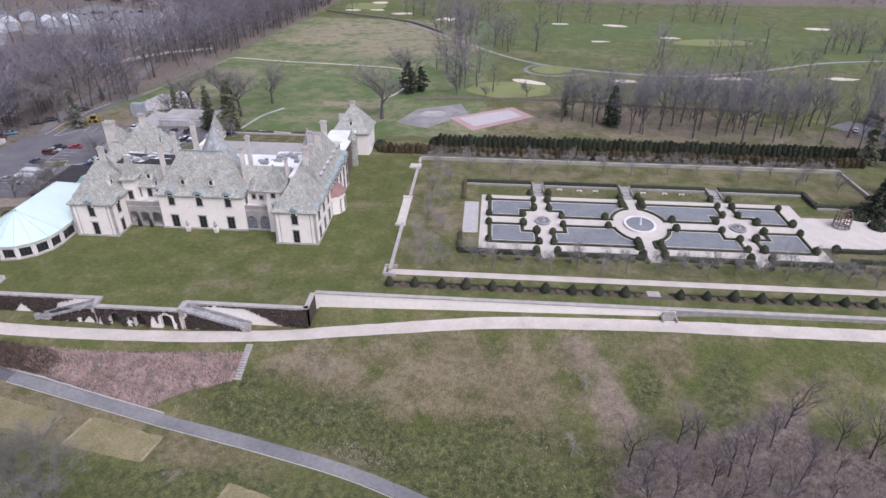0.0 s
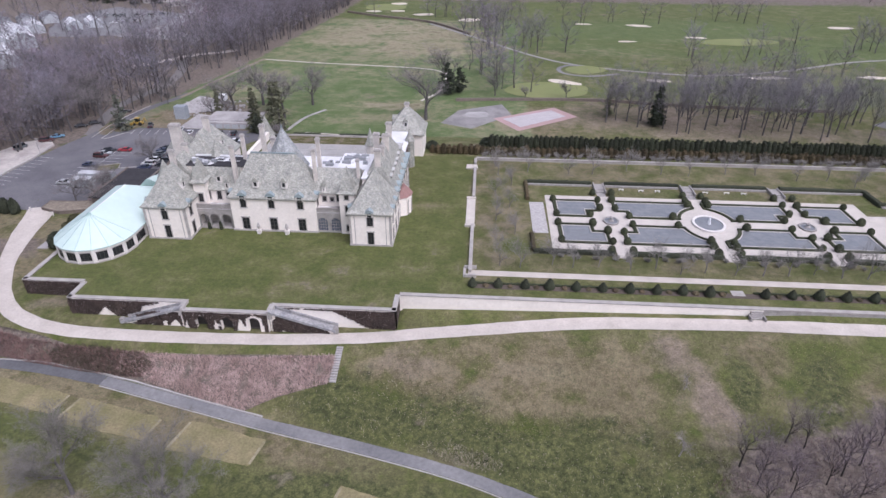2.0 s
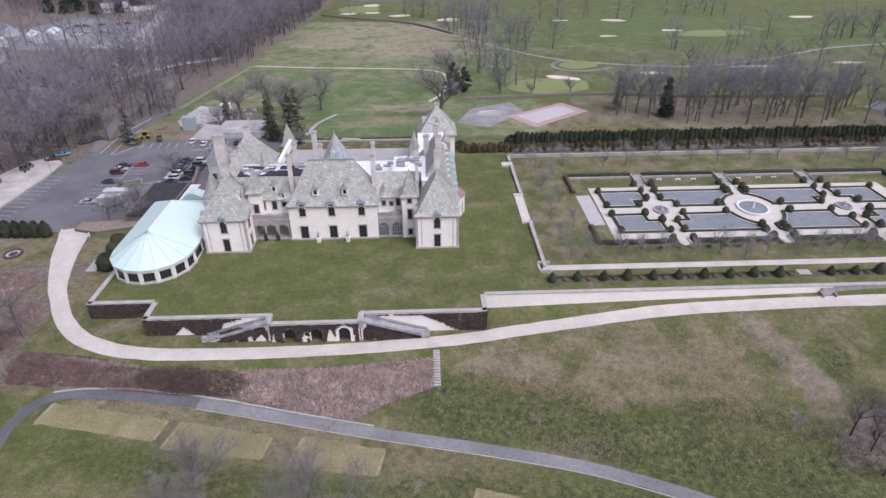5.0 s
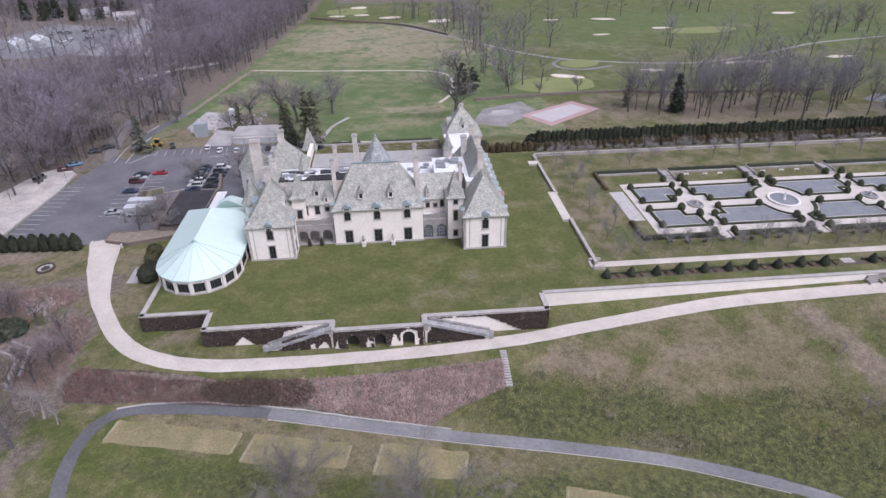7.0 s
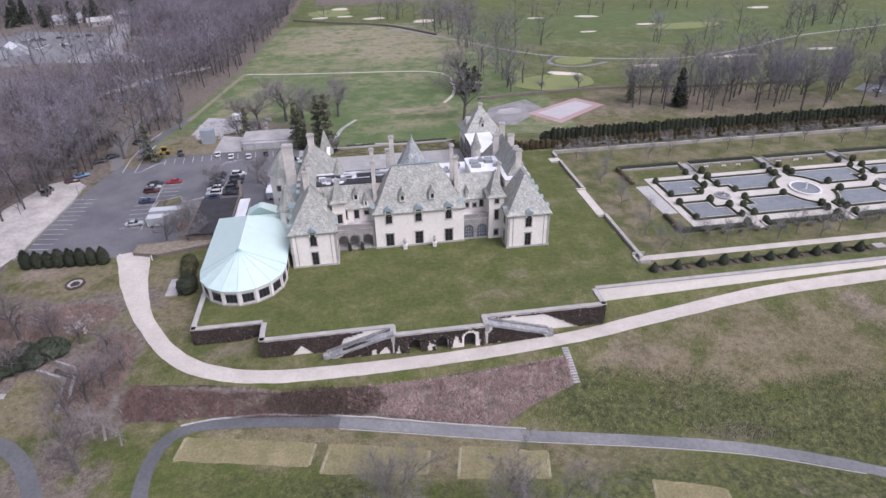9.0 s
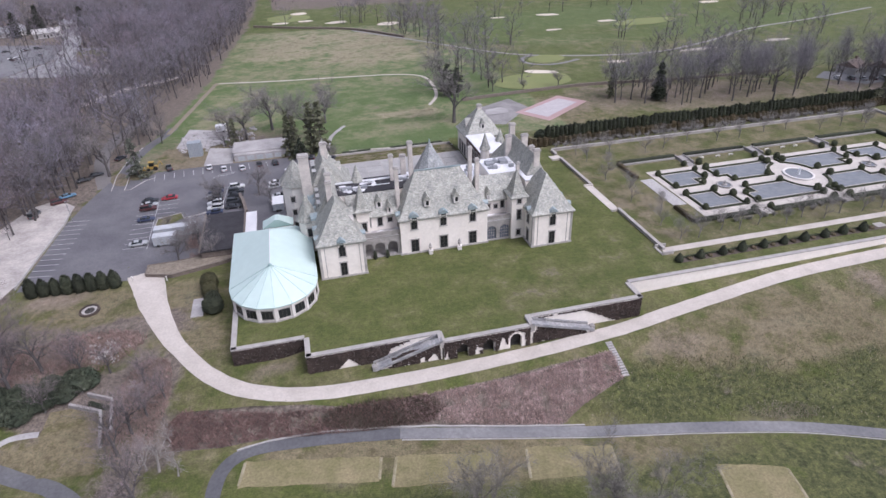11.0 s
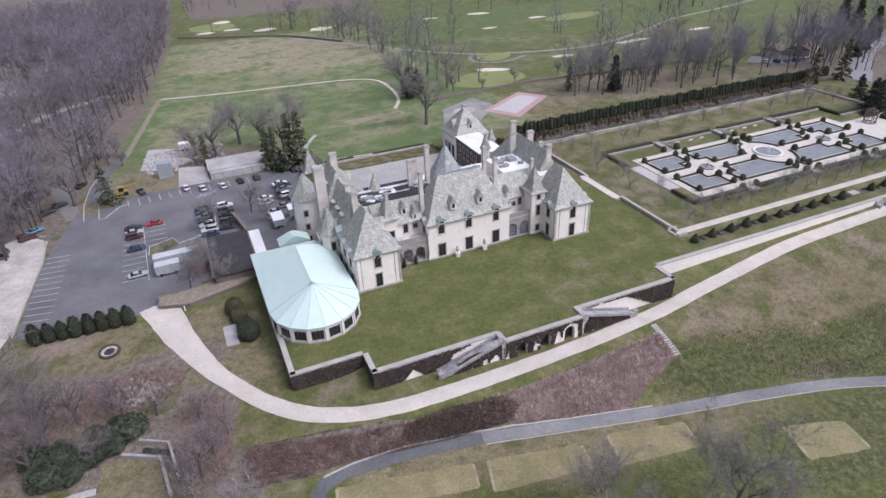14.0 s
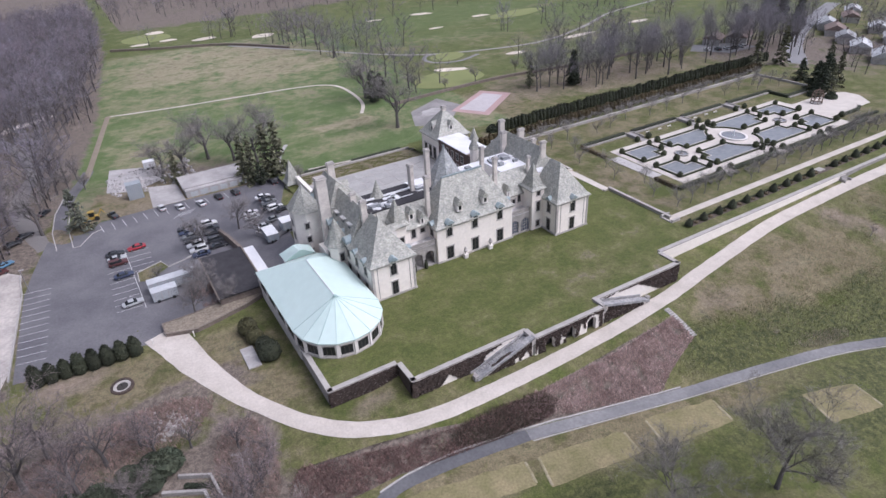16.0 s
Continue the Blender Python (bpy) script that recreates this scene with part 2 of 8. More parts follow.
def raw_height(x, y):
    """The ground's height at plan points, below the terrace too."""
    x, y = np.asarray(x, float), np.asarray(y, float)
    yp = np.interp(x, [-400, -180, -150, -135, -126, -118, -108, -96, -60, -41, -15, 13, 40, 150, 400], [150, 136, 128, 116, 106.5, 100.3, 96.6, 95.7, 96.2, 98.3, 101.9, 105.2, 105.4, 104.8, 104.8])
    zp = np.interp(x, [-160, -140, -120, -100, -60, -31, 0, 50, 100, 140], [-3.5, -3.5, -3.8, -4.3, -4.9, -5.0, -3.7, -2.0, -1.6, -1.6])
    yc = np.interp(x, [-400, -200, -150, -125, -111, -91, -71.5, -55.5, -34.5, -14.5, 3, 15, 30, 60, 400], [110, 100, 96, 93, 92.2, 89.8, 85.8, 82.2, 77.8, 73.2, 67.5, 62, 52, 45, 40])
    zc = np.interp(x, [-200, -130, -117, -55, -36, 6, 30, 80], [-9.5, -7.8, -7.6, -10.6, -10.9, -12.8, -14, -15])
    slope = np.clip((yp - y) / np.maximum(yp - yc, 1), 0, 1)
    low = zp + (zc - zp) * (0.75 * slope + 0.25 * slope * slope)
    flat = np.clip(yc - y - 18, 0, 400)
    low = low - 0.06 * np.minimum(flat, 60)
    # towards the car park and the fields
    back = -3.4 + 0.4 * ease(y, 230, 260)
    low = np.where(y > yp, low + (back - low) * ease(y, 112, 135), low)
    high = ease(x, -113, -103) * (1 - ease(y, 199, 232)) * ease(y, 107, 115) * (1 - ease(x, 140, 200))
    high = np.where((x > -34), high * ease(y, 111.5, 116), high)
    z = low + (-0.35 - low) * high
    # the strip of grass below the garden wall
    strip = (x > -31) & (y > yp) & (y < 116)
    z = np.where(strip, np.maximum(z, zp + (np.interp(x, [-31, 8, 48, 60, 140], [-3.6, -2.5, -1.6, -0.8, -0.6]) - zp) * ease(y, yp + 3, 110.6)), z)
    return z


XS = np.concatenate([np.arange(-2600, -900, 170), np.arange(-900, -420, 40), np.arange(-420, -200, 8), np.arange(-200, 140, 1.5), np.arange(140, 300, 6), np.arange(300, 900, 40), np.arange(900, 2700, 170)])
YS = np.concatenate([np.arange(-1500, -60, 160), np.arange(-60, 44, 8), np.arange(44, 240, 1.5), np.arange(240, 640, 5), np.arange(640, 1100, 40), np.arange(1100, 3200, 170)])
GX, GY = np.meshgrid(XS, YS)
GZ = raw_height(GX, GY)
ROUGH = np.array([[noise.noise((x * 0.05, y * 0.05, 3.1)) for x in XS] for y in YS])
GZ = GZ + 0.35 * ROUGH * np.where((GY < 96) | (GX < -150), 1.0, 0.0) * (1 - ease(GY, 96, 100) * (GX > -150))


def height(x, y):
    """The height of the finished ground at one plan point."""
    i, j = np.clip(np.searchsorted(XS, x) - 1, 0, len(XS) - 2), np.clip(np.searchsorted(YS, y) - 1, 0, len(YS) - 2)
    u, v = (x - XS[i]) / (XS[i + 1] - XS[i]), (y - YS[j]) / (YS[j + 1] - YS[j])
    return float((GZ[j, i] * (1 - u) + GZ[j, i + 1] * u) * (1 - v) + (GZ[j + 1, i] * (1 - u) + GZ[j + 1, i + 1] * u) * v)


def blot(x, y, cx, cy, rx, ry, turn=0.0, soft=0.5):
    """How far a point lies inside a soft oval."""
    c, s = math.cos(radians(turn)), math.sin(radians(turn))
    u, v = ((x - cx) * c + (y - cy) * s) / rx, (-(x - cx) * s + (y - cy) * c) / ry
    return 1 - ease(np.hypot(u, v), 1 - soft, 1 + soft)


def grass_material():
    """Winter turf: green, straw and bare soil by two masks, broken up by noise."""
    m = bpy.data.materials.new("winter_turf")
    m.use_nodes = True
    n, l = m.node_tree.nodes, m.node_tree.links
    bsdf = n["Principled BSDF"]
    bsdf.inputs["Roughness"].default_value = 0.95
    geo = n.new("ShaderNodeNewGeometry")

    def noise_at(size, det=6.0, rough=0.6):
        t = n.new("ShaderNodeTexNoise")
        t.inputs["Scale"].default_value, t.inputs["Detail"].default_value, t.inputs["Roughness"].default_value = size, det, rough
        l.new(geo.outputs["Position"], t.inputs["Vector"])
        return t.outputs[0]

    def sums(op, a, b):
        t = n.new("ShaderNodeMath")
        t.operation = op
        for i, s in enumerate((a, b)):
            if isinstance(s, float):
                t.inputs[i].default_value = s
            else:
                l.new(s, t.inputs[i])
        return t.outputs[0]

    def mixed(fac, a, b):
        t = n.new("ShaderNodeMix")
        t.data_type = 'RGBA'
        l.new(fac, t.inputs[0])
        for i, s in ((6, a), (7, b)):
            if isinstance(s, tuple):
                t.inputs[i].default_value = (*s, 1)
            else:
                l.new(s, t.inputs[i])
        return t.outputs[2]

    def limits(s, a, b, lo=0.0, hi=1.0):
        t = n.new("ShaderNodeMapRange")
        for key, v in (("From Min", a), ("From Max", b), ("To Min", lo), ("To Max", hi)):
            t.inputs[key].default_value = v
        l.new(s, t.inputs["Value"])
        return t.outputs[0]
    masks = {}
    for key in ("dry", "bare", "litter", "rank", "far_turf"):
        a = n.new("ShaderNodeAttribute")
        a.attribute_name = key
        masks[key] = a.outputs["Fac"]
    wide, middle, fine, tuft = noise_at(0.035), noise_at(0.16, 9.0, 0.68), noise_at(3.2, 4.0, 0.7), noise_at(0.9, 7.0, 0.75)
    green = mixed(limits(middle, 0.35, 0.65), (0.067, 0.083, 0.018), (0.104, 0.114, 0.031))
    straw = mixed(limits(middle, 0.35, 0.65), (0.112, 0.093, 0.05), (0.198, 0.166, 0.1))
    pasture = mixed(limits(middle, 0.3, 0.7), (0.07, 0.114, 0.034), (0.122, 0.152, 0.058))
    # field straw, lightened beyond its own tone to stand in for distance haze
    hazed_straw = mixed(limits(middle, 0.3, 0.7), (0.2, 0.185, 0.11), (0.29, 0.25, 0.17))
    green = mixed(masks["far_turf"], green, pasture)
    straw = mixed(masks["far_turf"], straw, hazed_straw)
    # long rank grass; its dark tone also holds the shade between blades
    uncut = mixed(limits(tuft, 0.36, 0.64), (0.037, 0.046, 0.014), (0.108, 0.112, 0.04))
    soil = mixed(limits(middle, 0.35, 0.65), (0.155, 0.122, 0.09), (0.225, 0.182, 0.14))
    leaves = mixed(limits(tuft, 0.3, 0.7), (0.1, 0.08, 0.065), (0.19, 0.156, 0.132))
    jitter = sums('ADD', limits(middle, 0.3, 0.7, -0.46, 0.46), limits(wide, 0.3, 0.7, -0.22, 0.22))
    uneven = sums('MULTIPLY', jitter, sums('ADD', sums('MULTIPLY', masks["dry"], 1.5), 0.4))
    tone = mixed(limits(sums('ADD', masks["dry"], uneven), 0.1, 0.9), green, straw)
    tone = mixed(limits(sums('ADD', masks["rank"], uneven), 0.25, 0.85), tone, uncut)
    tone = mixed(limits(sums('ADD', masks["bare"], sums('MULTIPLY', jitter, 0.8)), 0.2, 1.05), tone, soil)
    tone = mixed(limits(sums('ADD', masks["litter"], jitter), 0.3, 0.7), tone, leaves)
    hsv = n.new("ShaderNodeHueSaturation")
    l.new(tone, hsv.inputs["Color"])
    l.new(sums('MULTIPLY', limits(fine, 0.28, 0.72, 0.6, 1.36), limits(sums('ADD', sums('MULTIPLY', sums('SUBTRACT', tuft, 0.5), sums('SUBTRACT', 1.0, sums('MULTIPLY', masks["far_turf"], 0.7))), 0.5), 0.3, 0.7, 0.68, 1.3)), hsv.inputs["Value"])
    l.new(hsv.outputs[0], bsdf.inputs["Base Color"])
    b = n.new("ShaderNodeBump")
    b.inputs["Strength"].default_value, b.inputs["Distance"].default_value = 0.6, 0.25
    l.new(sums('ADD', sums('MULTIPLY', fine, 0.5), tuft), b.inputs["Height"])
    l.new(b.outputs[0], bsdf.inputs["Normal"])
    return m


TURF = grass_material()


def masks_on(me, **values):
    for key, v in values.items():
        a = me.attributes.new(key, 'FLOAT', 'POINT')
        a.data.foreach_set("value", np.clip(np.broadcast_to(v, len(me.vertices)), 0, 1).astype(np.float32))


def ground_masks(x, y):
    slope = y < 107
    dry = np.where(slope, 0.42, 0.3) + 0 * x
    # the worn straw shoulder below the drive, with greener hollows
    dry = dry + 0.6 * blot(x, y, -6, 93, 31, 9.5, 2, 0.35) + 0.22 * blot(x, y, 12, 86, 13, 6, 10) + 0.3 * blot(x, y, -31, 92, 7, 5) + 0.3 * blot(x, y, -18, 79, 5, 3, -14) + 0.4 * blot(x, y, -16, 75, 7, 2.2, -14) + 0.25 * blot(x, y, 18, 79, 10, 6)
    dry = dry - 0.4 * blot(x, y, -36, 84, 12, 6, -14) - 0.35 * blot(x, y, -5, 75, 14, 4.5, -16) - 0.35 * blot(x, y, 56, 96, 8, 9, -25) - 0.4 * blot(x, y, 39, 92, 3.2, 7) - 0.2 * blot(x, y, 80, 99, 20, 7)
    dry = dry + 0.45 * blot(x, y, 46, 98, 5, 5) + 0.5 * blot(x, y, 72, 93.5, 11, 3.2, 12) + 0.3 * blot(x, y, 55, 104.5, 10, 1.5)
    dry = dry - 0.25 * blot(x, y, -105, 76, 26, 5, -10) + 0.55 * blot(x, y, -84, 79.5, 42, 5.5, -12, .35) - 0.2 * blot(x, y, -60, 66, 30, 8, -8) + 0.25 * blot(x, y, -45, 74, 16, 3, -12) + 0.3 * blot(x, y, -30, 62, 16, 6, -20)
    dry = dry + 0.55 * blot(x, y, -152, 139, 26, 9, 4) + 0.3 * blot(x, y, -136, 126, 12, 10, -20) + 0.35 * blot(x, y, -125, 128, 9, 16, 0) + 0.45 * blot(x, y, -160, 102, 16, 9)
    # two fields: straw middle above the track, paled for haze; fresher grass below it
    upper, lower = (y >= 333) & (y < 480) & (x > -150) & (x < 10), (y > 225) & (y < 333) & (x > -165) & (x < 6)
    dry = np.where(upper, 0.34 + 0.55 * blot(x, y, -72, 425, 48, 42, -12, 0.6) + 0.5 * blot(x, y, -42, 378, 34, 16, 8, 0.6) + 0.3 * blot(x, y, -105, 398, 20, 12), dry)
    dry = np.where(lower, 0.16 + 0.35 * blot(x, y, -128, 285, 18, 34) + 0.75 * blot(x, y, -53, 264, 21, 5.5, 4, 0.6) + 0.22 * blot(x, y, -70, 247, 45, 7) + 0.2 * blot(x, y, -70, 322, 60, 6), dry)
    golf = (y > 270) & (x > 0) | (y > 476)
    dry = np.where(golf, 0.12 + 0.16 * blot(x, y, 110, 330, 130, 22, 10) - 0.12 * blot(x, y, 110, 450, 105, 42, 6) - 0.12 * blot(x, y, 215, 395, 90, 30, 15) + 0.25 * blot(x, y, 60, 372, 60, 10, -10) + 0.2 * blot(x, y, 160, 425, 60, 8, 8), dry)
    dry = dry + 0.4 * blot(x, y, 10, 245, 40, 18) * (y > 205)
    bare = 0.75 * blot(x, y, 30.5, 94, 4.2, 10.5, 16, 0.5) + 0.8 * blot(x, y, 33, 82, 4.2, 7, 0, 0.5) + 0.5 * blot(x, y, 25, 99, 3, 5) + 0.55 * blot(x, y, 26.4, 87, 1.3, 3.5, -20) + 0.4 * blot(x, y, 74, 94, 9, 2.2, 12)
    bare = bare + 0.3 * blot(x, y, -14, 93, 18, 6, 2, 0.7) + 0.55 * blot(x, y, -29, 95, 6, 4) + 0.35 * blot(x, y, -17, 75, 5, 1.6, -14)
    bare = bare + 0.85 * blot(x, y, -114.5, 107.6, 5.5, 2.4, 4) + 0.9 * blot(x, y, -165, 147.5, 9, 4.5, 8) + 0.7 * blot(x, y, -132, 250, 30, 15, 0) + 0.5 * blot(x, y, -157, 233, 8, 12, 0)
    bare = bare + 0.9 * blot(x, y, 70, 252, 55, 24, -4) * (y > 214) + 0.5 * blot(x, y, 150, 235, 30, 12)
    edge = np.interp(y, [60, 150, 168, 197, 205, 230, 246, 290, 339, 430, 499, 700], [-176, -176, -176, -176, -172, -168, -163, -153, -144, -135, -127, -119])
    litter = (1 - ease(x, edge - 4, edge + 3)) * (y > 150)
    for a in (blot(x, y, -160, 126, 30, 7, 12), 0.85 * blot(x, y, -141, 113, 9, 9, -30), 0.9 * blot(x, y, -178, 122, 30, 16, 0), 0.85 * blot(x, y, -138, 98, 7, 9, 0), 0.62 * blot(x, y, -141, 84, 11, 13, 20), 0.9 * blot(x, y, -156, 112, 14, 9, 0), 0.8 * blot(x, y, -143, 113, 9, 9, 0), 0.9 * blot(x, y, 55, 74, 24, 9, 6, 0.35), 0.9 * blot(x, y, 78, 72, 20, 9), 0.8 * blot(x, y, 65, 84, 4, 5),
              0.9 * ease(y, 560, 590) * (x > -110), 0.8 * blot(x, y, 190, 215, 50, 40), 0.7 * blot(x, y, -126, 250, 22, 5)):
        litter = np.maximum(litter, a)
    rank = 0.8 * blot(x, y, -38, 85, 13, 7, -14) + 0.75 * blot(x, y, -8, 76.5, 18, 4.5, -14) + 0.85 * blot(x, y, 4, 71.5, 9, 4, -22) + 0.55 * blot(x, y, -20, 84, 9, 5, -10) + 0.9 * blot(x, y, 40, 91.5, 3.2, 6.5, -10) + 0.85 * blot(x, y, 55.5, 92, 4.5, 9, -25) + 0.4 * blot(x, y, 82, 100, 18, 6) + 0.4 * blot(x, y, 6, 80, 8, 4)
    rank = rank + 0.6 * blot(x, y, -104, 74.5, 20, 4, -10) + 0.5 * blot(x, y, -60, 64, 40, 7, -8) + 0.35 * blot(x, y, -10, 60, 30, 6) + 0.4 * blot(x, y, -27, 106.5, 8, 2) + 0.5 * blot(x, y, 70, 80, 30, 5)
    rank = rank + 0.4 * ease(x, -75, -45) * (1 - ease(y, 66, 74))
    rank = rank + (0.3 + 0.3 * ease(x, -15, 5)) * (1 - ease(y, 76, 88)) * ease(x, -48, -38) * slope
    rank = np.where(y < 110, rank, 0.0)
    # fields and golf turf take the pasture tones and the haze-lightened straw
    far_turf = np.where(upper | lower, 1.0, np.where(golf, 0.22 + 0.4 * blot(x, y, 110, 450, 105, 42, 6) + 0.4 * blot(x, y, 215, 395, 90, 30, 15) + 0.3 * blot(x, y, 60, 385, 60, 16, -12), 0.0))
    return dry, np.clip(bare, 0, 1), litter, np.clip(rank, 0, 1), far_turf


def ground_sheet():
    ny, nx = GX.shape
    v = np.stack([GX, GY, GZ], -1).reshape(-1, 3) * U
    q = np.arange(ny * nx).reshape(ny, nx)
    f = np.stack([q[:-1, :-1], q[:-1, 1:], q[1:, 1:], q[1:, :-1]], -1).reshape(-1, 4)
    me = bpy.data.meshes.new("ground")
    me.from_pydata(v.tolist(), [], f.tolist())
    me.polygons.foreach_set("use_smooth", [True] * len(me.polygons))
    me.materials.append(TURF)
    dry, bare, litter, rank, far_turf = ground_masks(GX.ravel(), GY.ravel())
    masks_on(me, dry=dry, bare=bare, litter=litter, rank=rank, far_turf=far_turf)
    return tagged(new("ground", me), "patchy winter grass slopes, fields and leaf litter", "ground", kind="structure")


ground_sheet()


def ribbon(name, pts, half, mat, label, category, lift=0.08, level=None, ends=None):
    """A strip of even width draped on the ground along a line; ends widens it towards its two ends."""
    p = spline(pts, 1.2)
    t = np.gradient(p, axis=0)
    t /= np.linalg.norm(t, axis=1)[:, None]
    s = np.stack([-t[:, 1], t[:, 0]], 1)
    w = np.full(len(p), half)
    if ends:
        run = np.linspace(0, 1, len(p))
        w = w + ends[0] * (1 - ease(run, 0, ends[2])) + ends[1] * ease(run, 1 - ends[2], 1)
    g = Geo()
    for k, side in enumerate(np.linspace(-1, 1, 5)):
        for (x, y), (a, b), r in zip(p, s, w):
            r = r * (1 + 0.07 * noise.noise((x * 0.3, y * 0.3, 5.0 + (side > 0))))
            X, Y = x + a * r * side, y + b * r * side
            g.v.append((X, Y, (height(X, Y) if level is None else level) + lift - 0.05 * side * side))
    n = len(p)
    g.f = [(k * n + i, (k + 1) * n + i, (k + 1) * n + i + 1, k * n + i + 1)[::-1] for k in range(4) for i in range(n - 1)]
    return solid(name, g, mat, label, category, smooth=True)


def patch(name, plan, mat, label, category, lift=0.1, level=None, step=2.5, kind="structure", masks=None):
    """A flat-lying piece of ground of any outline, draped on the sheet: a fan of rings towards its middle."""
    plan = np.array(plan, float)
    edge = []
    for a, b in zip(plan, np.roll(plan, -1, 0)):
        k = max(1, int(np.linalg.norm(b - a) / step))
        edge += [a + (b - a) * i / k for i in range(k)]
    edge, c = np.array(edge), plan.mean(0)
    rings = max(2, int(np.abs(edge - c).max() / step))
    g = Geo()
    for r in range(rings, 0, -1):
        for x, y in c + (edge - c) * r / rings:
            g.v.append((x, y, (height(x, y) if level is None else level) + lift))
    g.v.append((*c, (height(*c) if level is None else level) + lift))
    n = len(edge)
    for r in range(rings - 1):
        g.f += [(r * n + i, r * n + (i + 1) % n, (r + 1) * n + (i + 1) % n, (r + 1) * n + i) for i in range(n)]
    g.f += [((rings - 1) * n + i, (rings - 1) * n + (i + 1) % n, rings * n) for i in range(n)]
    ob = solid(name, g, mat, label, category, kind, smooth=True)
    if masks:
        masks_on(ob.data, **masks)
    return ob


def oval(cx, cy, rx, ry, turn=0.0, n=28, wobble=0.12, seed=1.0):
    out = []
    for i in range(n):
        a = math.tau * i / n
        k = 1 + wobble * noise.noise((math.cos(a) * 1.5, math.sin(a) * 1.5, seed))
        u, v = rx * k * math.cos(a), ry * k * math.sin(a)
        c, s = math.cos(radians(turn)), math.sin(radians(turn))
        out.append((cx + u * c - v * s, cy + u * s + v * c))
    return out

# ---- terrace, roads and paths ----
TERRACE = [(-121.5, 111.0), (-106.6, 111.0), (-106.6, 104.6), (-78.6, 104.6), (-78.6, 101.6), (-59.4, 101.6), (-59.4, 104.6), (-31.4, 104.6), (-31.4, 110.8), (132, 110.8),
           (132, 197), (-36, 197), (-36, 219), (-47, 219), (-47, 200), (-92, 200), (-92, 219), (-97, 219), (-97, 160), (-100, 160), (-100, 150), (-121.5, 150)]


def flat_grid(name, plan, z, mat, label, category, masks_fn, step=2.0):
    """A level sheet of small squares trimmed to an upright-sided plan, carrying grass masks."""
    xs = sorted({round(v, 3) for v in [p[0] for p in plan]} | set(np.arange(min(p[0] for p in plan), max(p[0] for p in plan), step).round(3)))
    ys = sorted({round(v, 3) for v in [p[1] for p in plan]} | set(np.arange(min(p[1] for p in plan), max(p[1] for p in plan), step).round(3)))

    def inside(x, y):
        odd = False
        for (x0, y0), (x1, y1) in zip(plan, plan[1:] + plan[:1]):
            if (y0 > y) != (y1 > y) and x < x0 + (y - y0) * (x1 - x0) / (y1 - y0):
                odd = not odd
        return odd
    g, seen = Geo(), {}

    def corner(i, j):
        if (i, j) not in seen:
            seen[i, j] = len(g.v)
            g.v.append((xs[i], ys[j], z))
        return seen[i, j]
    for j in range(len(ys) - 1):
        for i in range(len(xs) - 1):
            if inside((xs[i] + xs[i + 1]) / 2, (ys[j] + ys[j + 1]) / 2):
                g.f.append((corner(i, j), corner(i + 1, j), corner(i + 1, j + 1), corner(i, j + 1)))
    ob = solid(name, g, mat, label, category)
    v = np.array(g.v)
    dry, bare, litter = masks_fn(v[:, 0], v[:, 1])
    masks_on(ob.data, dry=dry, bare=bare, litter=litter)
    return ob


def lawn_masks(x, y):
    lawn = x < -16
    dry = np.where(lawn, 0.14 + 0.1 * blot(x, y, -40, 112, 25, 5) + 0.25 * blot(x, y, -30, 158, 8, 2), 0.46)
    dry = dry + np.where(~lawn & (y > 172), 0.08, 0.0) + np.where(~lawn & (y < 119), -0.2, 0.0) + 0.15 * blot(x, y, -8, 165, 8, 30)
    bare = 0.3 * blot(x, y, -8, 150, 7, 30) * ~lawn
    return dry, bare, 0 * x


flat_grid("terrace_lawn", TERRACE, 0.0, TURF, "level mown lawn on the walled terrace", "lawn", lawn_masks)
ribbon("path", WAY, 1.9, GRAVEL, "pale gravel drive curving below the terrace", "path", ends=(2.2, 0.0, 0.12), lift=0.17)
ribbon("path", CART[:7], 1.35, CARTWAY_NEW, "dark grey asphalt cart path rounding the tees", "path", lift=0.15)
ribbon("path", CART[6:], 1.35, CARTWAY, "worn light grey asphalt cart path below the bank", "path", lift=0.152)


def retaining_wall(name, a, b, foot, label, skin=IVY, top=0.3, thick=0.9, covered=False, masonry=True):
    """A terrace wall from a to b: masonry, ivy or stucco skin, and a coping that is proud of it."""
    (x0, y0), (x1, y1) = a, b
    along = Vector((x1 - x0, y1 - y0)).normalized()
    inward = Vector((-along.y, along.x))
    k = thick / 2

    def strip(o0, o1, z0, z1, foots=None):
        g = Geo()
        p = [Vector(a) + inward * o0, Vector(b) + inward * o0, Vector(b) + inward * o1, Vector(a) + inward * o1]
        f = foots or (z0, z0)
        g.loft([[(p[0].x, p[0].y, f[0]), (p[1].x, p[1].y, f[1]), (p[2].x, p[2].y, f[1]), (p[3].x, p[3].y, f[0])], [(q.x, q.y, z1) for q in p]])
        return g
    root = thing(name, label, "retaining wall", (x0, y0, 0), kind="structure")
    part("masonry", strip(0, thick, 0, top - 0.25, (foot[0] - 0.6, foot[1] - 0.6)), STUCCO if skin is IVY and covered else skin, root) if masonry else None
    part("coping", strip(-0.12, thick + 0.1, top - 0.25, top), COPING, root, "pale stone coping")
    return root


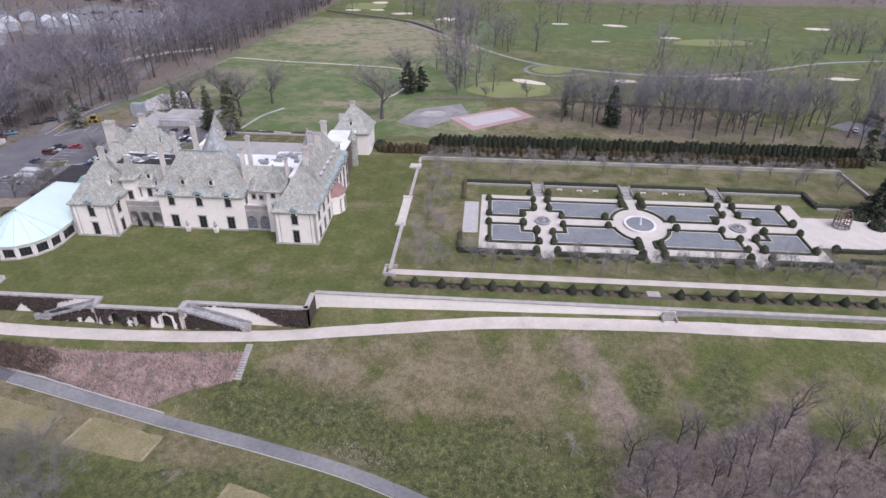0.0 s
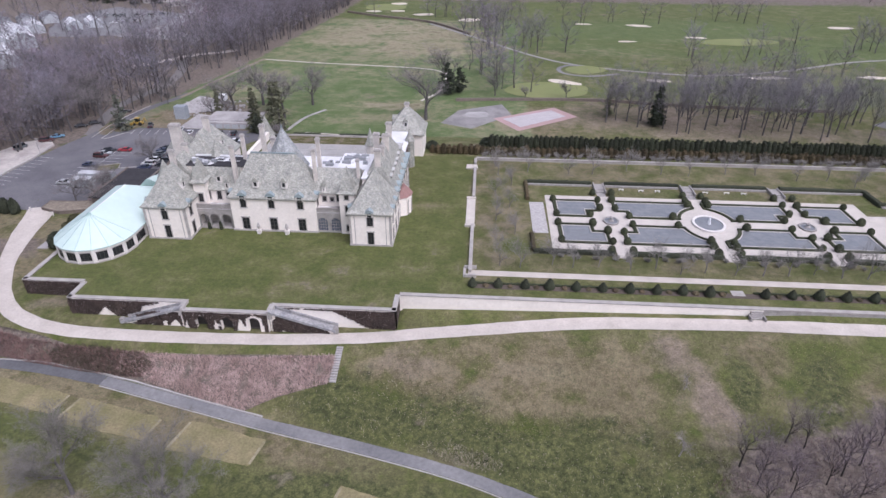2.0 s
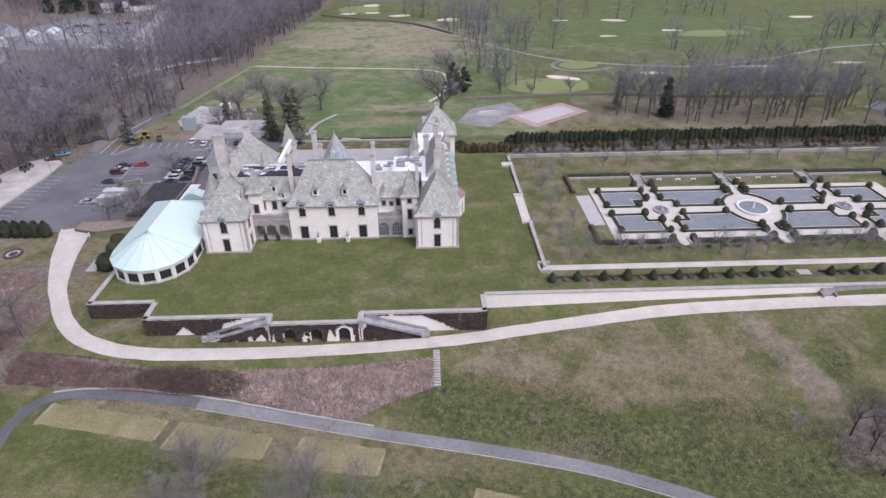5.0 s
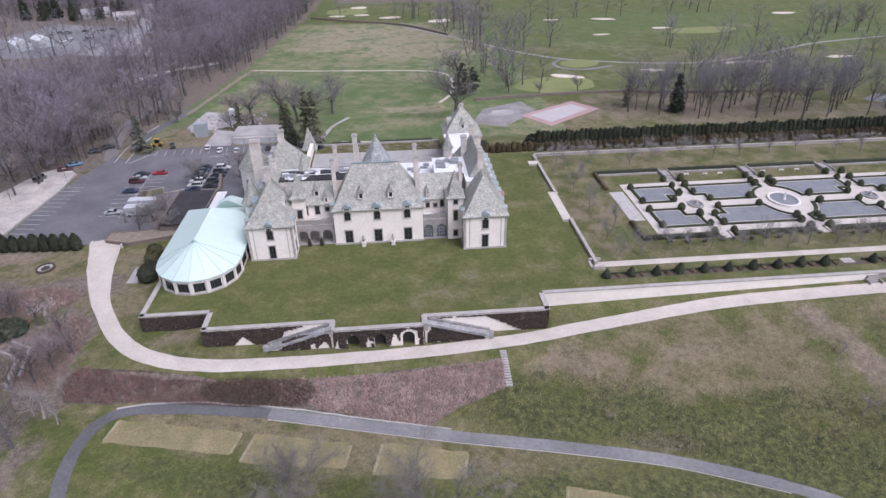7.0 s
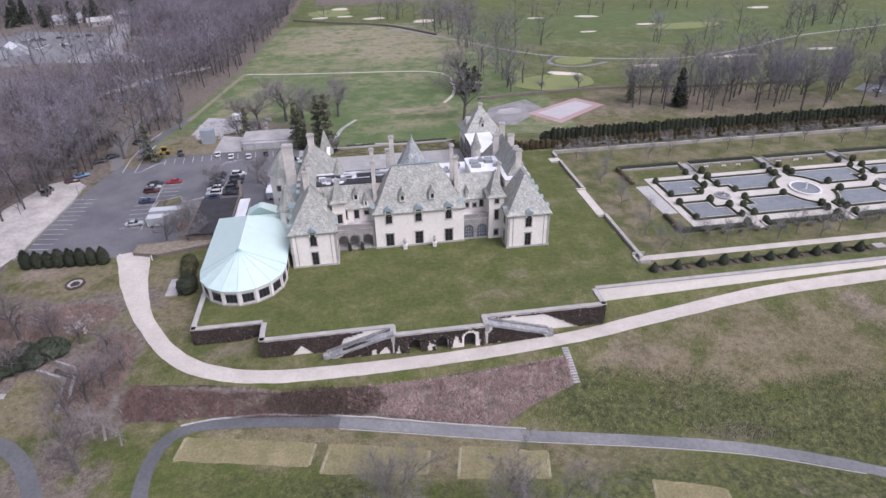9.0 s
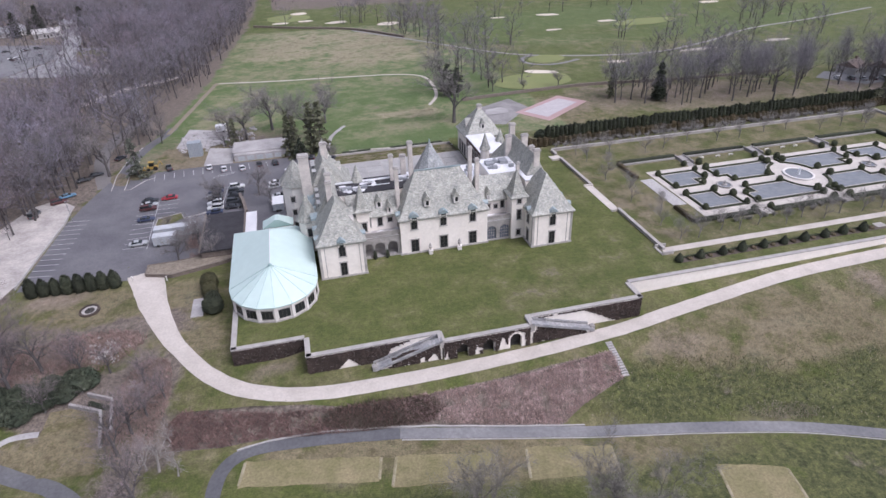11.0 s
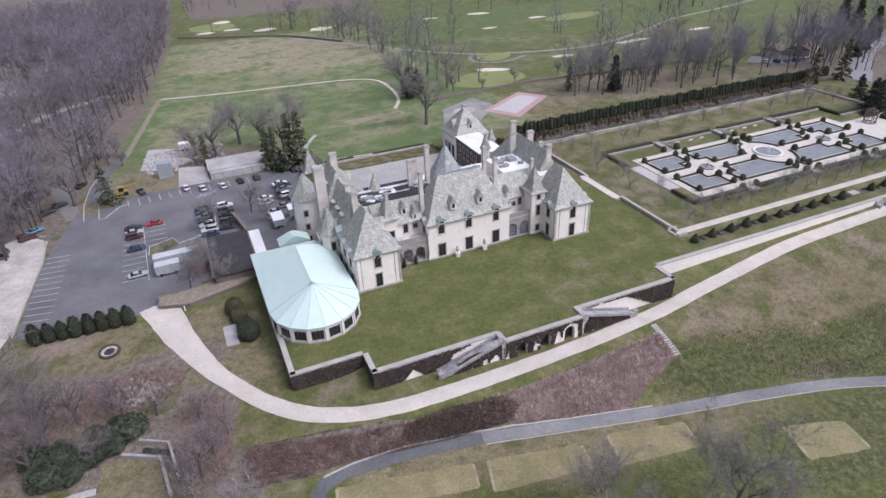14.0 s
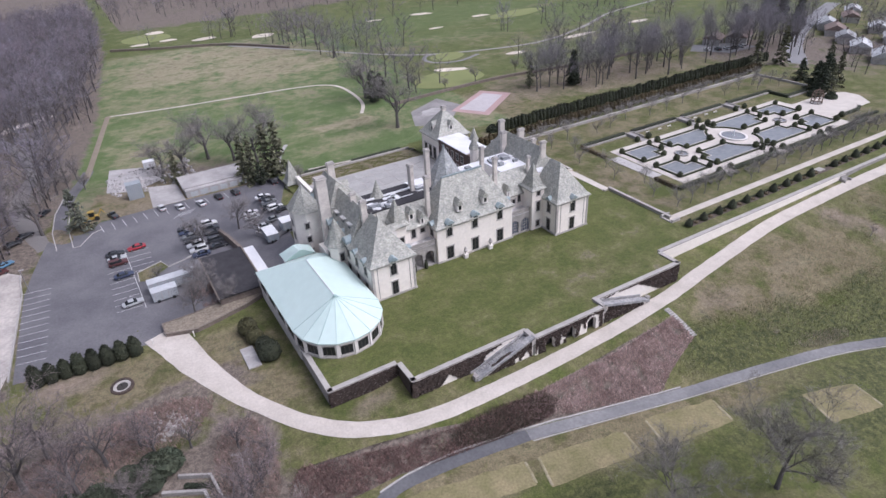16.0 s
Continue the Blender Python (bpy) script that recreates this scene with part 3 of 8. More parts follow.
for spot, (a, b, foot, skin) in enumerate([
        ((-121.5, 127), (-121.5, 111.0), (-2.5, -2.9), STONE), ((-121.5, 111), (-106.6, 111.0), (-2.9, -3.7), IVY), ((-106.6, 111.0), (-106.6, 104.6), (-3.7, -4.3), IVY),
        ((-106.6, 104.6), (-78.6, 104.6), (-4.3, -4.5), IVY), ((-78.6, 101.6), (-59.4, 101.6), (-4.7, -4.9), IVY), ((-59.4, 104.6), (-31.4, 104.6), (-4.9, -5.2), IVY),
        ((-31.4, 104.6), (-31.4, 110.8), (-5.2, -4.4), IVY), ((-31.4, 110.8), (50.0, 110.8), (-4.4, -2.2), STUCCO), ((50.0, 110.8), (132, 110.8), (-2.2, -1.6), STONE)]):
    retaining_wall("terrace_wall", a, b, foot, "terrace retaining wall under brown dormant ivy" if skin is IVY else "pale stuccoed terrace retaining wall with stone coping", skin, covered=spot in (1, 3, 5), masonry=spot != 4)

# ---- the mansion ----
mansion = thing("mansion", "large pale stucco chateau with steep mottled slate roofs", "mansion", (-68.5, 145, 0))


def block(x0, y0, x1, y1, z1, z0=-0.4, mat=None, name="wall"):
    return part(name, Geo().box(x0, y0, z0, x1, y1, z1), mat or STUCCO, mansion)


def plinth(x0, y0, x1, y1, z=0.45):
    part("plinth", Geo().box(x0 - 0.25, y0 - 0.25, -0.3, x1 + 0.25, y1 + 0.25, z), TRIM, mansion, "low limestone plinth")


def cornice(x0, y0, x1, y1, z):
    part("cornice", Geo().box(x0 - 0.3, y0 - 0.3, z - 0.6, x1 + 0.3, y1 + 0.3, z - 0.3), TRIM, mansion, "limestone eaves cornice")


def roof(x0, y0, x1, y1, ze, a, b, zr, label=""):
    return part("roof", Geo().hip(x0, y0, x1, y1, ze, a, b, zr), SLATE, mansion, label)


CHIMNEY = material("weathered_chimney_stucco", (0.63, 0.58, 0.53), 0.9, second=(0.47, 0.43, 0.4), scale=0.5, fine=3, fine_amount=0.12, contrast=1.3)


def chimney(x, y, z0, z1, w=0.9, d=0.7, mat=None):
    w, d = w * .88, d * .88
    g = Geo().box(x - w, y - d, z0, x + w, y + d, z1 - 0.5)
    stack = part("chimney", g, mat or CHIMNEY, mansion, "tall pale stucco chimney")
    part("chimney_cap", Geo().box(x - w - 0.2, y - d - 0.2, z1 - 0.5, x + w + 0.2, y + d + 0.2, z1 - 0.15).box(x - w, y - d, z1 - 0.15, x + w, y + d, z1 + 0.15), TRIM, stack)


def opening(x, y, z, w, h, face="s", kind="window", arched=False, shutters=False):
    """A window or door set in a wall face: surround, recessed glass with glazing bars, and a sill. Faces: s, n, e, w."""
    def put(u0, d0, z0, u1, d1, z1, g):
        if face == "s":
            g.box(x + u0, y - d1, z0, x + u1, y - d0, z1)
        elif face == "n":
            g.box(x + u0, y + d0, z0, x + u1, y + d1, z1)
        elif face == "e":
            g.box(x + d0, y + u0, z0, x + d1, y + u1, z1)
        else:
            g.box(x - d1, y + u0, z0, x - d0, y + u1, z1)
    k = w / 2
    trim = Geo()
    put(-k - 0.22, 0.0, z, -k, 0.14, z + h, trim)
    put(k, 0.0, z, k + 0.22, 0.14, z + h, trim)
    put(-k - 0.3, 0.0, z + h, k + 0.3, 0.2, z + h + 0.3, trim)
    put(-k - 0.3, 0.0, z - 0.2, k + 0.3, 0.22, z, trim)
    ob = part(kind, trim, TRIM, mansion)
    pane = Geo()
    put(-k, 0.0, z, k, 0.03, z + h, pane)
    part("pane", pane, GLASS, ob)
    bars = Geo()
    put(-0.1, 0.03, z, 0.1, 0.07, z + h, bars)
    for q in (0.36, 0.7):
        put(-k, 0.03, z + h * q - 0.045, k, 0.07, z + h * q + 0.045, bars)
    part("glazing_grid", bars, DARKWOOD, ob)
    return ob


def hooded_dormer(x, y, z, face="s", w=1.9, h=1.6, deep=2.6, copper=True):
    """A wall dormer: cheeks that run back into the slope and a rounded hood."""
    def turned(u, d, zz):
        return {"s": (x + u, y - d, zz), "n": (x - u, y + d, zz), "e": (x + d, y + u, zz), "w": (x - d, y - u, zz)}[face]
    k = w / 2
    front = [(-k * .66, z - .5), (k * .66, z - .5), (k * .66, z + h * .62), (-k * .66, z + h * .62)]
    ob = part("dormer", Geo().loft([[turned(u, 0.42, zz) for u, zz in front], [turned(u, -deep * .8, zz) for u, zz in front]]), STUCCO, mansion, "rounded copper-hooded wall dormer")
    light = [(-k * .42, z - .45), (k * .42, z - .45), (k * .42, z + h * .5), (-k * .42, z + h * .5)]
    part("pane", Geo().loft([[turned(u, 0.46, zz) for u, zz in light], [turned(u, 0.4, zz) for u, zz in light]]), GLASS, ob)
    ring = [(-k * .84, z + h * .42), (-k * .78, z + h * 0.62), (-k * 0.42, z + h * 0.84), (0, z + h * 1.0), (k * 0.42, z + h * 0.84), (k * .78, z + h * 0.62), (k * .84, z + h * .42)]
    part("hood", Geo().loft([[turned(u, 0.7, zz) for u, zz in ring], [turned(u * .9, -deep, zz + 0.3) for u, zz in ring]]), LEAD, ob, "blue-grey weathered copper hood")
    return ob


def roof_dormer(x, y, z, face="s", w=1.55):
    """A small slate-roofed dormer with a pale lit front."""
    def turned(u, d, zz):
        return {"s": (x + u, y - d, zz), "n": (x - u, y + d, zz), "e": (x + d, y + u, zz), "w": (x - d, y - u, zz)}[face]
    k = w / 2
    g = Geo().loft([[turned(u, 0.0, zz) for u, zz in ((-k, z), (k, z), (k, z + 1.8), (-k, z + 1.8))], [turned(u, -2.4, zz) for u, zz in ((-k, z), (k, z), (k, z + 1.8), (-k, z + 1.8))]])
    ob = part("dormer", g, WHITEPAINT, mansion)
    g = Geo().loft([[turned(-k - 0.2, 0.25, z + 1.8), turned(k + 0.2, 0.25, z + 1.8), turned(0, 0.1, z + 3.3)], [turned(-k - 0.2, -2.2, z + 1.8), turned(k + 0.2, -2.2, z + 1.8), turned(0, -2.2, z + 3.3)]])
    part("dormer_roof", g, SLATE, ob)
    g = Geo().loft([[turned(u, 0.04, zz) for u, zz in ((-k + .4, z + .4), (k - .4, z + .4), (k - .4, z + 1.55), (-k + .4, z + 1.55))], [turned(u, 0.0, zz) for u, zz in ((-k + .4, z + .4), (k - .4, z + .4), (k - .4, z + 1.55), (-k + .4, z + 1.55))]])
    part("pane", g, GLASS, ob)


def capped_dormer(x, y, z, face="s", w=1.7, h=1.5, deep=2.6):
    """A small dormer under a flat, pale lead cap with a rolled edge."""
    def turned(u, d, zz):
        return {"s": (x + u, y - d, zz), "n": (x - u, y + d, zz), "e": (x + d, y + u, zz), "w": (x - d, y - u, zz)}[face]

    def slab(u0, u1, d0, d1, z0, z1):
        c = ((u0, z0), (u1, z0), (u1, z1), (u0, z1))
        return Geo().loft([[turned(u, d1, zz) for u, zz in c], [turned(u, d0, zz) for u, zz in c]])
    k = w / 2
    ob = part("dormer", slab(-k, k, -deep, 0, z - .3, z + h), SLATE_BLUE, mansion, "small slate-hung dormer with a pale flat cap")
    part("pane", slab(-k + .3, k - .3, 0, .05, z + .25, z + h - .25), GLASS, ob)
    part("dormer_cap", slab(-k - .25, k + .25, -deep - .6, .3, z + h, z + h + .22), CAPLEAD, ob, "pale grey flat lead cap")
    part("cap_roll", Geo().tube(turned(-k - .25, .3, z + h + .12), turned(k + .25, .3, z + h + .12), .12, .12, 6), TRIM, ob)


CAPLEAD = material("pale_lead_sheet", (0.5, 0.49, 0.475), 0.6, second=(0.38, 0.375, 0.365), scale=1.2, fine=4, fine_amount=.12)
# end pavilions and the wings behind them
for x0, x1, west in ((-101, -90, True), (-47, -36.2, False)):
    xm = (x0 + x1) / 2
    block(x0, 133, x1, 145, 9.4, -3.6 if west else -0.4)
    plinth(x0, 133, x1, 145)
    cornice(x0, 133, x1, 145, 9.4)
    roof(x0, 133, x1, 145.5, 9.4, (xm, 138.6), (xm, 142.5), 17.9)
    for a, b in ((x0 - .1, x0 + .5), (x1 - .5, x1 + .1)):
        part("quoin", Geo().box(a, 132.9, .4, b, 133.4, 8.8), TRIM, mansion)
    for a in (x0 + 1.3, x1 - 1.45):
        part("pilaster_line", Geo().box(a, 132.93, .4, a + .15, 133.4, 8.8), STONE, mansion)
    opening(xm, 133, 0.4, 1.5, 3.6, kind="door")
    opening(xm, 133, 5.8, 1.5, 3.4)
    hooded_dormer(xm, 133, 9.0, w=2.6, h=1.7)
    side = "e" if not west else "w"
    sx = x1 if not west else x0
    for yy in (136.5, 141.5):
        opening(sx, yy, 0.4, 1.4, 3.4, side, "window")
        opening(sx, yy, 5.8, 1.4, 3.3, side)
        hooded_dormer(sx, yy, 9.0, side, 2.2, 1.5)
    inner = x1 if west else x0
    opening(inner, 136.2, 0.4, 1.3, 3.4, "e" if west else "w", "door")
    opening(inner, 136.2, 5.8, 1.3, 3.2, "e" if west else "w")
    hooded_dormer(inner, 136.2, 9.0, "e" if west else "w", 2.2, 1.5)
    # middle of the wing
    block(x0, 145, x1, 160, 9.4, -3.6 if west else -0.4)
    for yy in (146.5, 150.5, 154.5, 158):
        opening(sx, yy, 0.4, 1.4, 3.4, side, "window")
        opening(sx, yy, 5.8, 1.4, 3.3, side)
        hooded_dormer(sx, yy, 9.0, side, 3.5 if west else 2.8, 2.7 if west else 2.0, 3.4)
        capped_dormer(sx + (-1.7 if not west else 1.7), yy + 1.8, 12.0, side)
    # end of the wing
    if west:
        roof(x0 + .05, 144.5, x1 - .05, 161, 9.45, (xm - .8, 146), (xm - .8, 160.5), 17.9)
        block(x0, 159, x1 + .6, 173, 11.4, -3.6)
        cornice(x0, 159, x1 + .6, 173, 11.4)
        roof(x0, 158, x1 + .6, 173, 11.4, (xm - .8, 161.5), (xm - .8, 169.7), 19.4)
        for yy, zz in ((138.6, 12.4), (150, 13.0), (166.5, 13.6)):
            roof_dormer(x1 - 1.6, yy, zz, "e", 1.4)
    else:
        block(x0 + 1, 160, x1, 172, 9.4)
        cornice(x0 + 1, 145, x1, 172, 9.4)
        roof(x0 + .05, 144.5, x1 - .05, 172, 9.45, (-41.3, 147), (-41.3, 164.6), 19.6)
    for yy in (162, 166.5, 170.5):
        e, up = (x0, 11.0) if west else (x1, 9.0)
        opening(e, yy, 0.4, 1.5, 3.8, side, "window")
        opening(e, yy, up - 4.2, 1.5, 3.2, side)
        hooded_dormer(e, yy, up, side, 3.3, 2.5, 3.4)
        capped_dormer(e + (-1.8 if not west else 1.8), yy + 2.0 - (1.6 if yy > 170 else 0), up + 3.2, side)

# the bay on the garden side
part("bay", Geo().prism([(-36.3, 150), (-34.4, 151), (-33.4, 153), (-33.4, 155), (-34.4, 157), (-36.3, 158)], -0.3, 5.6), STUCCO, mansion, "canted two-storey stone bay")
part("bay_roof", Geo().loft([[(-36.3, 149.6, 5.6), (-34.2, 150.7, 5.6), (-33.0, 153, 5.6), (-33.0, 155, 5.6), (-34.2, 157.3, 5.6), (-36.3, 158.4, 5.6)], [(-36.2, 151, 7.6), (-35.8, 151.8, 7.6), (-35.5, 153, 7.6), (-35.5, 155, 7.6), (-35.8, 156.2, 7.6), (-36.2, 157, 7.6)]]),
     material("red_tile", (0.3, 0.17, 0.15), 0.8, second=(0.22, 0.13, 0.12), scale=1.0), mansion, "small red tiled bay roof")
for yy in (152, 154, 156):
    opening(-33.4 if yy == 154 else -34.0, yy, 0.5, 1.1, 3.6, "e", "window")

# the central block
block(-80.2, 139, -57.2, 151, 10.0)
plinth(-80.2, 139, -57.2, 150)
cornice(-80.2, 139, -57.2, 150.5, 10.0)
roof(-80.2, 139, -57.2, 151, 10.0, (-74.6, 145.0), (-62.9, 145.0), 20.2)
part("ridge_cap", Geo().box(-74.8, 144.8, 20.1, -62.7, 145.2, 20.45), LEAD, mansion)
for xx in (-76.6, -69.0, -61.2):
    opening(xx, 139, 0.5, 1.9, 3.5, kind="door")
    opening(xx, 139, 7.0, 1.5, 3.3)
    hooded_dormer(xx, 139, 9.8, w=3.0, h=1.8, deep=3.0)
for xx in (-72.8, -65.2):
    roof_dormer(xx, 139.7, 12.5)
for yy in (141.5,):
    opening(-80.2, yy, 7.0, 1.3, 3.0, "w")
    opening(-57.2, yy, 7.0, 1.3, 3.0, "e")
    hooded_dormer(-80.2, yy, 9.8, "w", 2.4, 1.5)
    hooded_dormer(-57.2, yy, 9.8, "e", 2.4, 1.5)
# the pyramid tower behind it
part("turret_wall", Geo().lathe(-68.6, 153.8, [(5.6, 9.0), (5.6, 13.0)], 8, math.pi / 8), STUCCO, mansion)
block(-74.3, 151, -62.8, 160, 10.4)
part("roof", Geo().lathe(-68.6, 153.8, [(6.5, 12.7), (6.5, 12.95), (5.75, 14.1), (.06, 24.4)], 8, math.pi / 8), SLATE_BLUE, mansion, "tall faceted spire roof of blue-grey slate")
part("finial", Geo().lathe(-68.6, 153.8, [(0.25, 24.2), (0.12, 24.6), (0.16, 24.8), (0.02, 25.1)], 8), LEAD, mansion)


SNOWY = material("stone_with_old_snow", (0.62, 0.61, 0.62), .85, second=(0.36, 0.345, 0.34), scale=.55, fine=2, fine_amount=.12, contrast=2.5)


def arcade(x0, x1, arches, glass):
    """A one-storey loggia: piers, round arches cut through the front, a balcony on top."""
    y0, y1, spring, r, top = 139.7, 140.35, 2.9, 1.28, 5.7
    g = Geo()
    edges = [x0] + [v for c in arches for v in (c - r, c + r)] + [x1]
    for a, b in zip(edges[::2], edges[1::2]):
        g.box(a, y0, -0.3, b, y1, top)
    for c in arches:
        n = 12
        arc = [(c - r * math.cos(math.pi * i / n), spring + r * math.sin(math.pi * i / n)) for i in range(n + 1)]
        ring = arc + [(c + r, top), (c - r, top)]
        g.loft([[(u, y0, v) for u, v in ring][::-1], [(u, y1, v) for u, v in ring][::-1]])
    front = part("arcade", g, STONE, mansion, "grey stone arcade with round arches")
    part("balcony", Geo().box(x0, y1 - 0.6, top, x1, 143.2, top + 0.3), SNOWY, mansion, "balcony floor with patches of old snow")
    part("parapet", Geo().box(x0, y0 - 0.1, top + 0.3, x1, y0 + 0.35, top + 0.5).box(x0, y0 - .05, top + 1.25, x1, y0 + 0.3, top + 1.5).box(x0, y0 + .05, top + .5, x1, y0 + .2, top + 1.25), STONE, mansion)
    part("back_wall", Geo().box(x0, 143.0, -0.3, x1, 143.3, top), STONE, mansion)
    for c in arches:
        if glass:
            n = 12
            ring = [(c - r * math.cos(math.pi * i / n), spring + r * math.sin(math.pi * i / n)) for i in range(n + 1)] + [(c + r, 0.3), (c - r, 0.3)]
            pane = part("arched_window", Geo().loft([[(u, y0 + .3, v) for u, v in ring][::-1], [(u, y0 + .36, v) for u, v in ring][::-1]]), material("blue_grey_glazing", (0.12, 0.135, 0.17), 0.25, second=(0.08, 0.09, 0.12), scale=1.5), mansion, "tall arched window with blue-grey glazing")
            bars = Geo()
            for q in (-0.64, 0, 0.64):
                bars.box(c + q - 0.04, y0 + .26, 0.3, c + q + 0.04, y0 + .3, spring + 0.9)
            for q in (1.2, 2.1, 2.9):
                bars.box(c - r, y0 + .26, q - .04, c + r, y0 + .3, q + .04)
            part("glazing_grid", bars, TRIM, pane)
    part("loggia_floor", Geo().box(x0, y0 - .3, -0.3, x1, 143, 0.25), STONE, mansion)


arcade(-90.0, -80.2, (-88.5, -85.6, -82.3), False)
arcade(-57.2, -47.0, (-55.75, -52.2), True)
for x0, x1 in ((-90.0, -80.2), (-57.2, -47.0)):
    block(x0, 143.2, x1, 151, 10.2)
    if x0 > -60:
        roof(x0 - 1, 143.2, x1 + 1, 152, 10.2, (x0 - 1, 148), (x1 + 1, 148), 15.3)
    else:
        section = ((142.65, 9.9), (142.65, 10.2), (143.6, 11.1), (146.9, 15.25), (148.5, 15.25), (148.5, 9.9))
        part("roof", Geo().loft([[(x, y, z) for y, z in section] for x in (x0 - 2.5, x1 + 1)]), SLATE, mansion, "steep slate slope below the flat roof")
        block(-94.0, 147.0, -75.0, 153.6, 15.1)
        part("flat_roof", Geo().box(-94.2, 146.8, 15.1, -74.8, 153.4, 15.4), BITUMEN, mansion, "dark flat roof between the steep slopes")
        part("roof_edge", Geo().box(-94.2, 153.4, 15.1, -74.8, 153.9, 15.75), MEMBRANE, mansion)
        part("roof_edge", Geo().box(-94.2, 150.2, 15.4, -80.4, 150.4, 15.5), MEMBRANE, mansion)
for xx, h in ((-87.6, 2.4), (-84.6, 2.4), (-82.0, 1.2)):
    opening(xx, 143.2, 7.2 if h > 2 else 8.0, 1.1, h)
for xx, h in ((-55.6, 1.4), (-53.6, 1.1), (-51.8, 2.0)):
    opening(xx, 143.2, 7.6, 0.9, h)
roof_dormer(-84.4, 144.0, 11.8)
roof_dormer(-82.0, 142.9, 10.4, w=1.2)
roof_dormer(-55.6, 142.9, 10.2, w=0.9)
# small stair turrets
block(-90.6, 141.2, -87.4, 146, 12.9, 6.0, name="turret_wall")
part("turret_roof", Geo().hip(-90.6, 141.0, -87.3, 146, 13.0, (-88.95, 143.3), (-88.95, 143.6), 19.0, flare=.5), SLATE, mansion)
opening(-88.9, 141.2, 7.2, 1.2, 2.4)
block(-50.6, 138.9, -46.6, 144, 12.1, name="turret_wall")
part("turret_roof", Geo().hip(-50.6, 138.9, -46.6, 144, 12.1, (-48.6, 141.3), (-48.6, 141.6), 18.6, flare=.5), SLATE, mansion)
for z, h in ((1.0, 1.6), (5.6, 2.8), (10.2, 1.3)):
    opening(-48.6, 138.9, z, 1.0, h)
# flat roofs behind
block(-90, 151, -74.5, 166, 10.6)
part("flat_roof", Geo().box(-90.2, 151.5, 10.6, -74.4, 166.2, 10.9), BITUMEN, mansion, "dark flat roof")
block(-62.6, 151, -47, 167, 10.4)
block(-53, 149.5, -42.4, 160.5, 14.2)
part("flat_roof", Geo().box(-53.2, 149.3, 14.2, -42.2, 160.7, 14.5), MEMBRANE, mansion, "white flat roof membrane")
block(-45.2, 143.5, -42.4, 149.5, 14.2)
part("flat_roof", Geo().box(-45.4, 143.3, 14.2, -42.2, 149.28, 14.46), MEMBRANE, mansion, "white flat roof membrane")
part("flat_roof", Geo().box(-62.7, 151.5, 10.4, -46.8, 167.2, 10.75), MEMBRANE, mansion, "white flat roof membrane")
part("flat_roof", Geo().box(-74.4, 159.4, 10.4, -62.7, 167.2, 10.7), MEMBRANE, mansion, "white flat roof membrane")
block(-46.5, 172, -38.0, 195.5, 8.7, mat=BRICK)
for yy in (180.5, 183.5, 186.5, 189.5, 192.5):
    opening(-46.5, yy, 1.0, 1.1, 2.4, "w")
    opening(-46.5, yy, 5.0, 1.1, 2.2, "w")
part("flat_roof", Geo().box(-46.7, 177.8, 8.7, -37.8, 195.8, 9.0), MEMBRANE, mansion, "white flat roof membrane")
# gatehouse tower
block(-46.0, 196.3, -34.0, 208.3, 8.0)
cornice(-46, 196.3, -34, 208.3, 8.0)
part("roof", Geo().loft([[(-40 + u * r, 202.3 + v * r, z) for u, v in ((-1, -1), (1, -1), (1, 1), (-1, 1))] for r, z in ((6.7, 7.7), (6.7, 8.0), (5.5, 9.2), (3.9, 11.6), (.35, 16.2))]), SLATE, mansion, "bell-cast gate tower slate roof")
for yy in (199.3, 202.3, 205.3):
    opening(-46.0, yy, 0.3, 1.7, 4.2, "w", "door")
opening(-40, 196.3, 4.6, 1.2, 2.4)
roof_dormer(-40, 197.6, 10.0)
roof_dormer(-45.0, 202.3, 9.6, "w")
chimney(-40.0, 202.3, 15.2, 17.2, 0.8, 0.8)
chimney(-74.5, 162.6, 10, 18.0, .8, .6)
# chimneys
for x, y, z0, z1, w, d in ((-101.4, 158.8, -3.6, 22.6, 1.5, 1.05), (-74.0, 153.4, 9, 25.0, .65, .65), (-58.3, 151.4, 10, 22.4, .55, .55), (-79.5, 144.2, 10, 22.2, .55, .6), (-58.1, 145.6, 10, 21.3, .55, .55),
                           (-95.6, 166.4, 16, 22.6, 1.0, .6), (-79.4, 152.2, 10, 22.5, .55, .5), (-96.4, 144.8, 14, 20.4, .8, .5), (-96.0, 152.0, 14, 19.6, .8, .5),
                           (-41.0, 166.4, 14, 22.1, .9, .6), (-43.9, 161.4, 13, 20.6, .9, .6), (-40.6, 157.4, 14, 21.8, 1.0, .5), (-46.6, 146.2, 10, 18.6, .45, .45), (-41.2, 146.7, 15, 21.4, .9, .5), (-40.8, 151.4, 15, 20.6, .7, .5)):
    chimney(x, y, z0, z1, w, d)
# the west stair tower
part("turret_wall", Geo().prism([(-108, 164.5), (-105.5, 162), (-101, 162), (-101, 171), (-105.5, 171), (-108, 168.5)], -3.6, 12.5), STUCCO, mansion)
part("turret_roof", Geo().loft([[(-108.5, 164.2, 12.5), (-105.7, 161.5, 12.5), (-100.5, 161.5, 12.5), (-100.5, 171.5, 12.5), (-105.7, 171.5, 12.5), (-108.5, 168.8, 12.5)], [(-104.3, 166.4, 18.6), (-104.2, 166.3, 18.6), (-104.1, 166.4, 18.6), (-104.1, 166.6, 18.6), (-104.2, 166.7, 18.6), (-104.3, 166.6, 18.6)]]), SLATE, mansion)
for z in (0.5, 4.3, 8.2):
    opening(-105.6, 162, z, 1.0, 1.6)
    opening(-108, 166.5, z, 1.0, 1.6, "w")
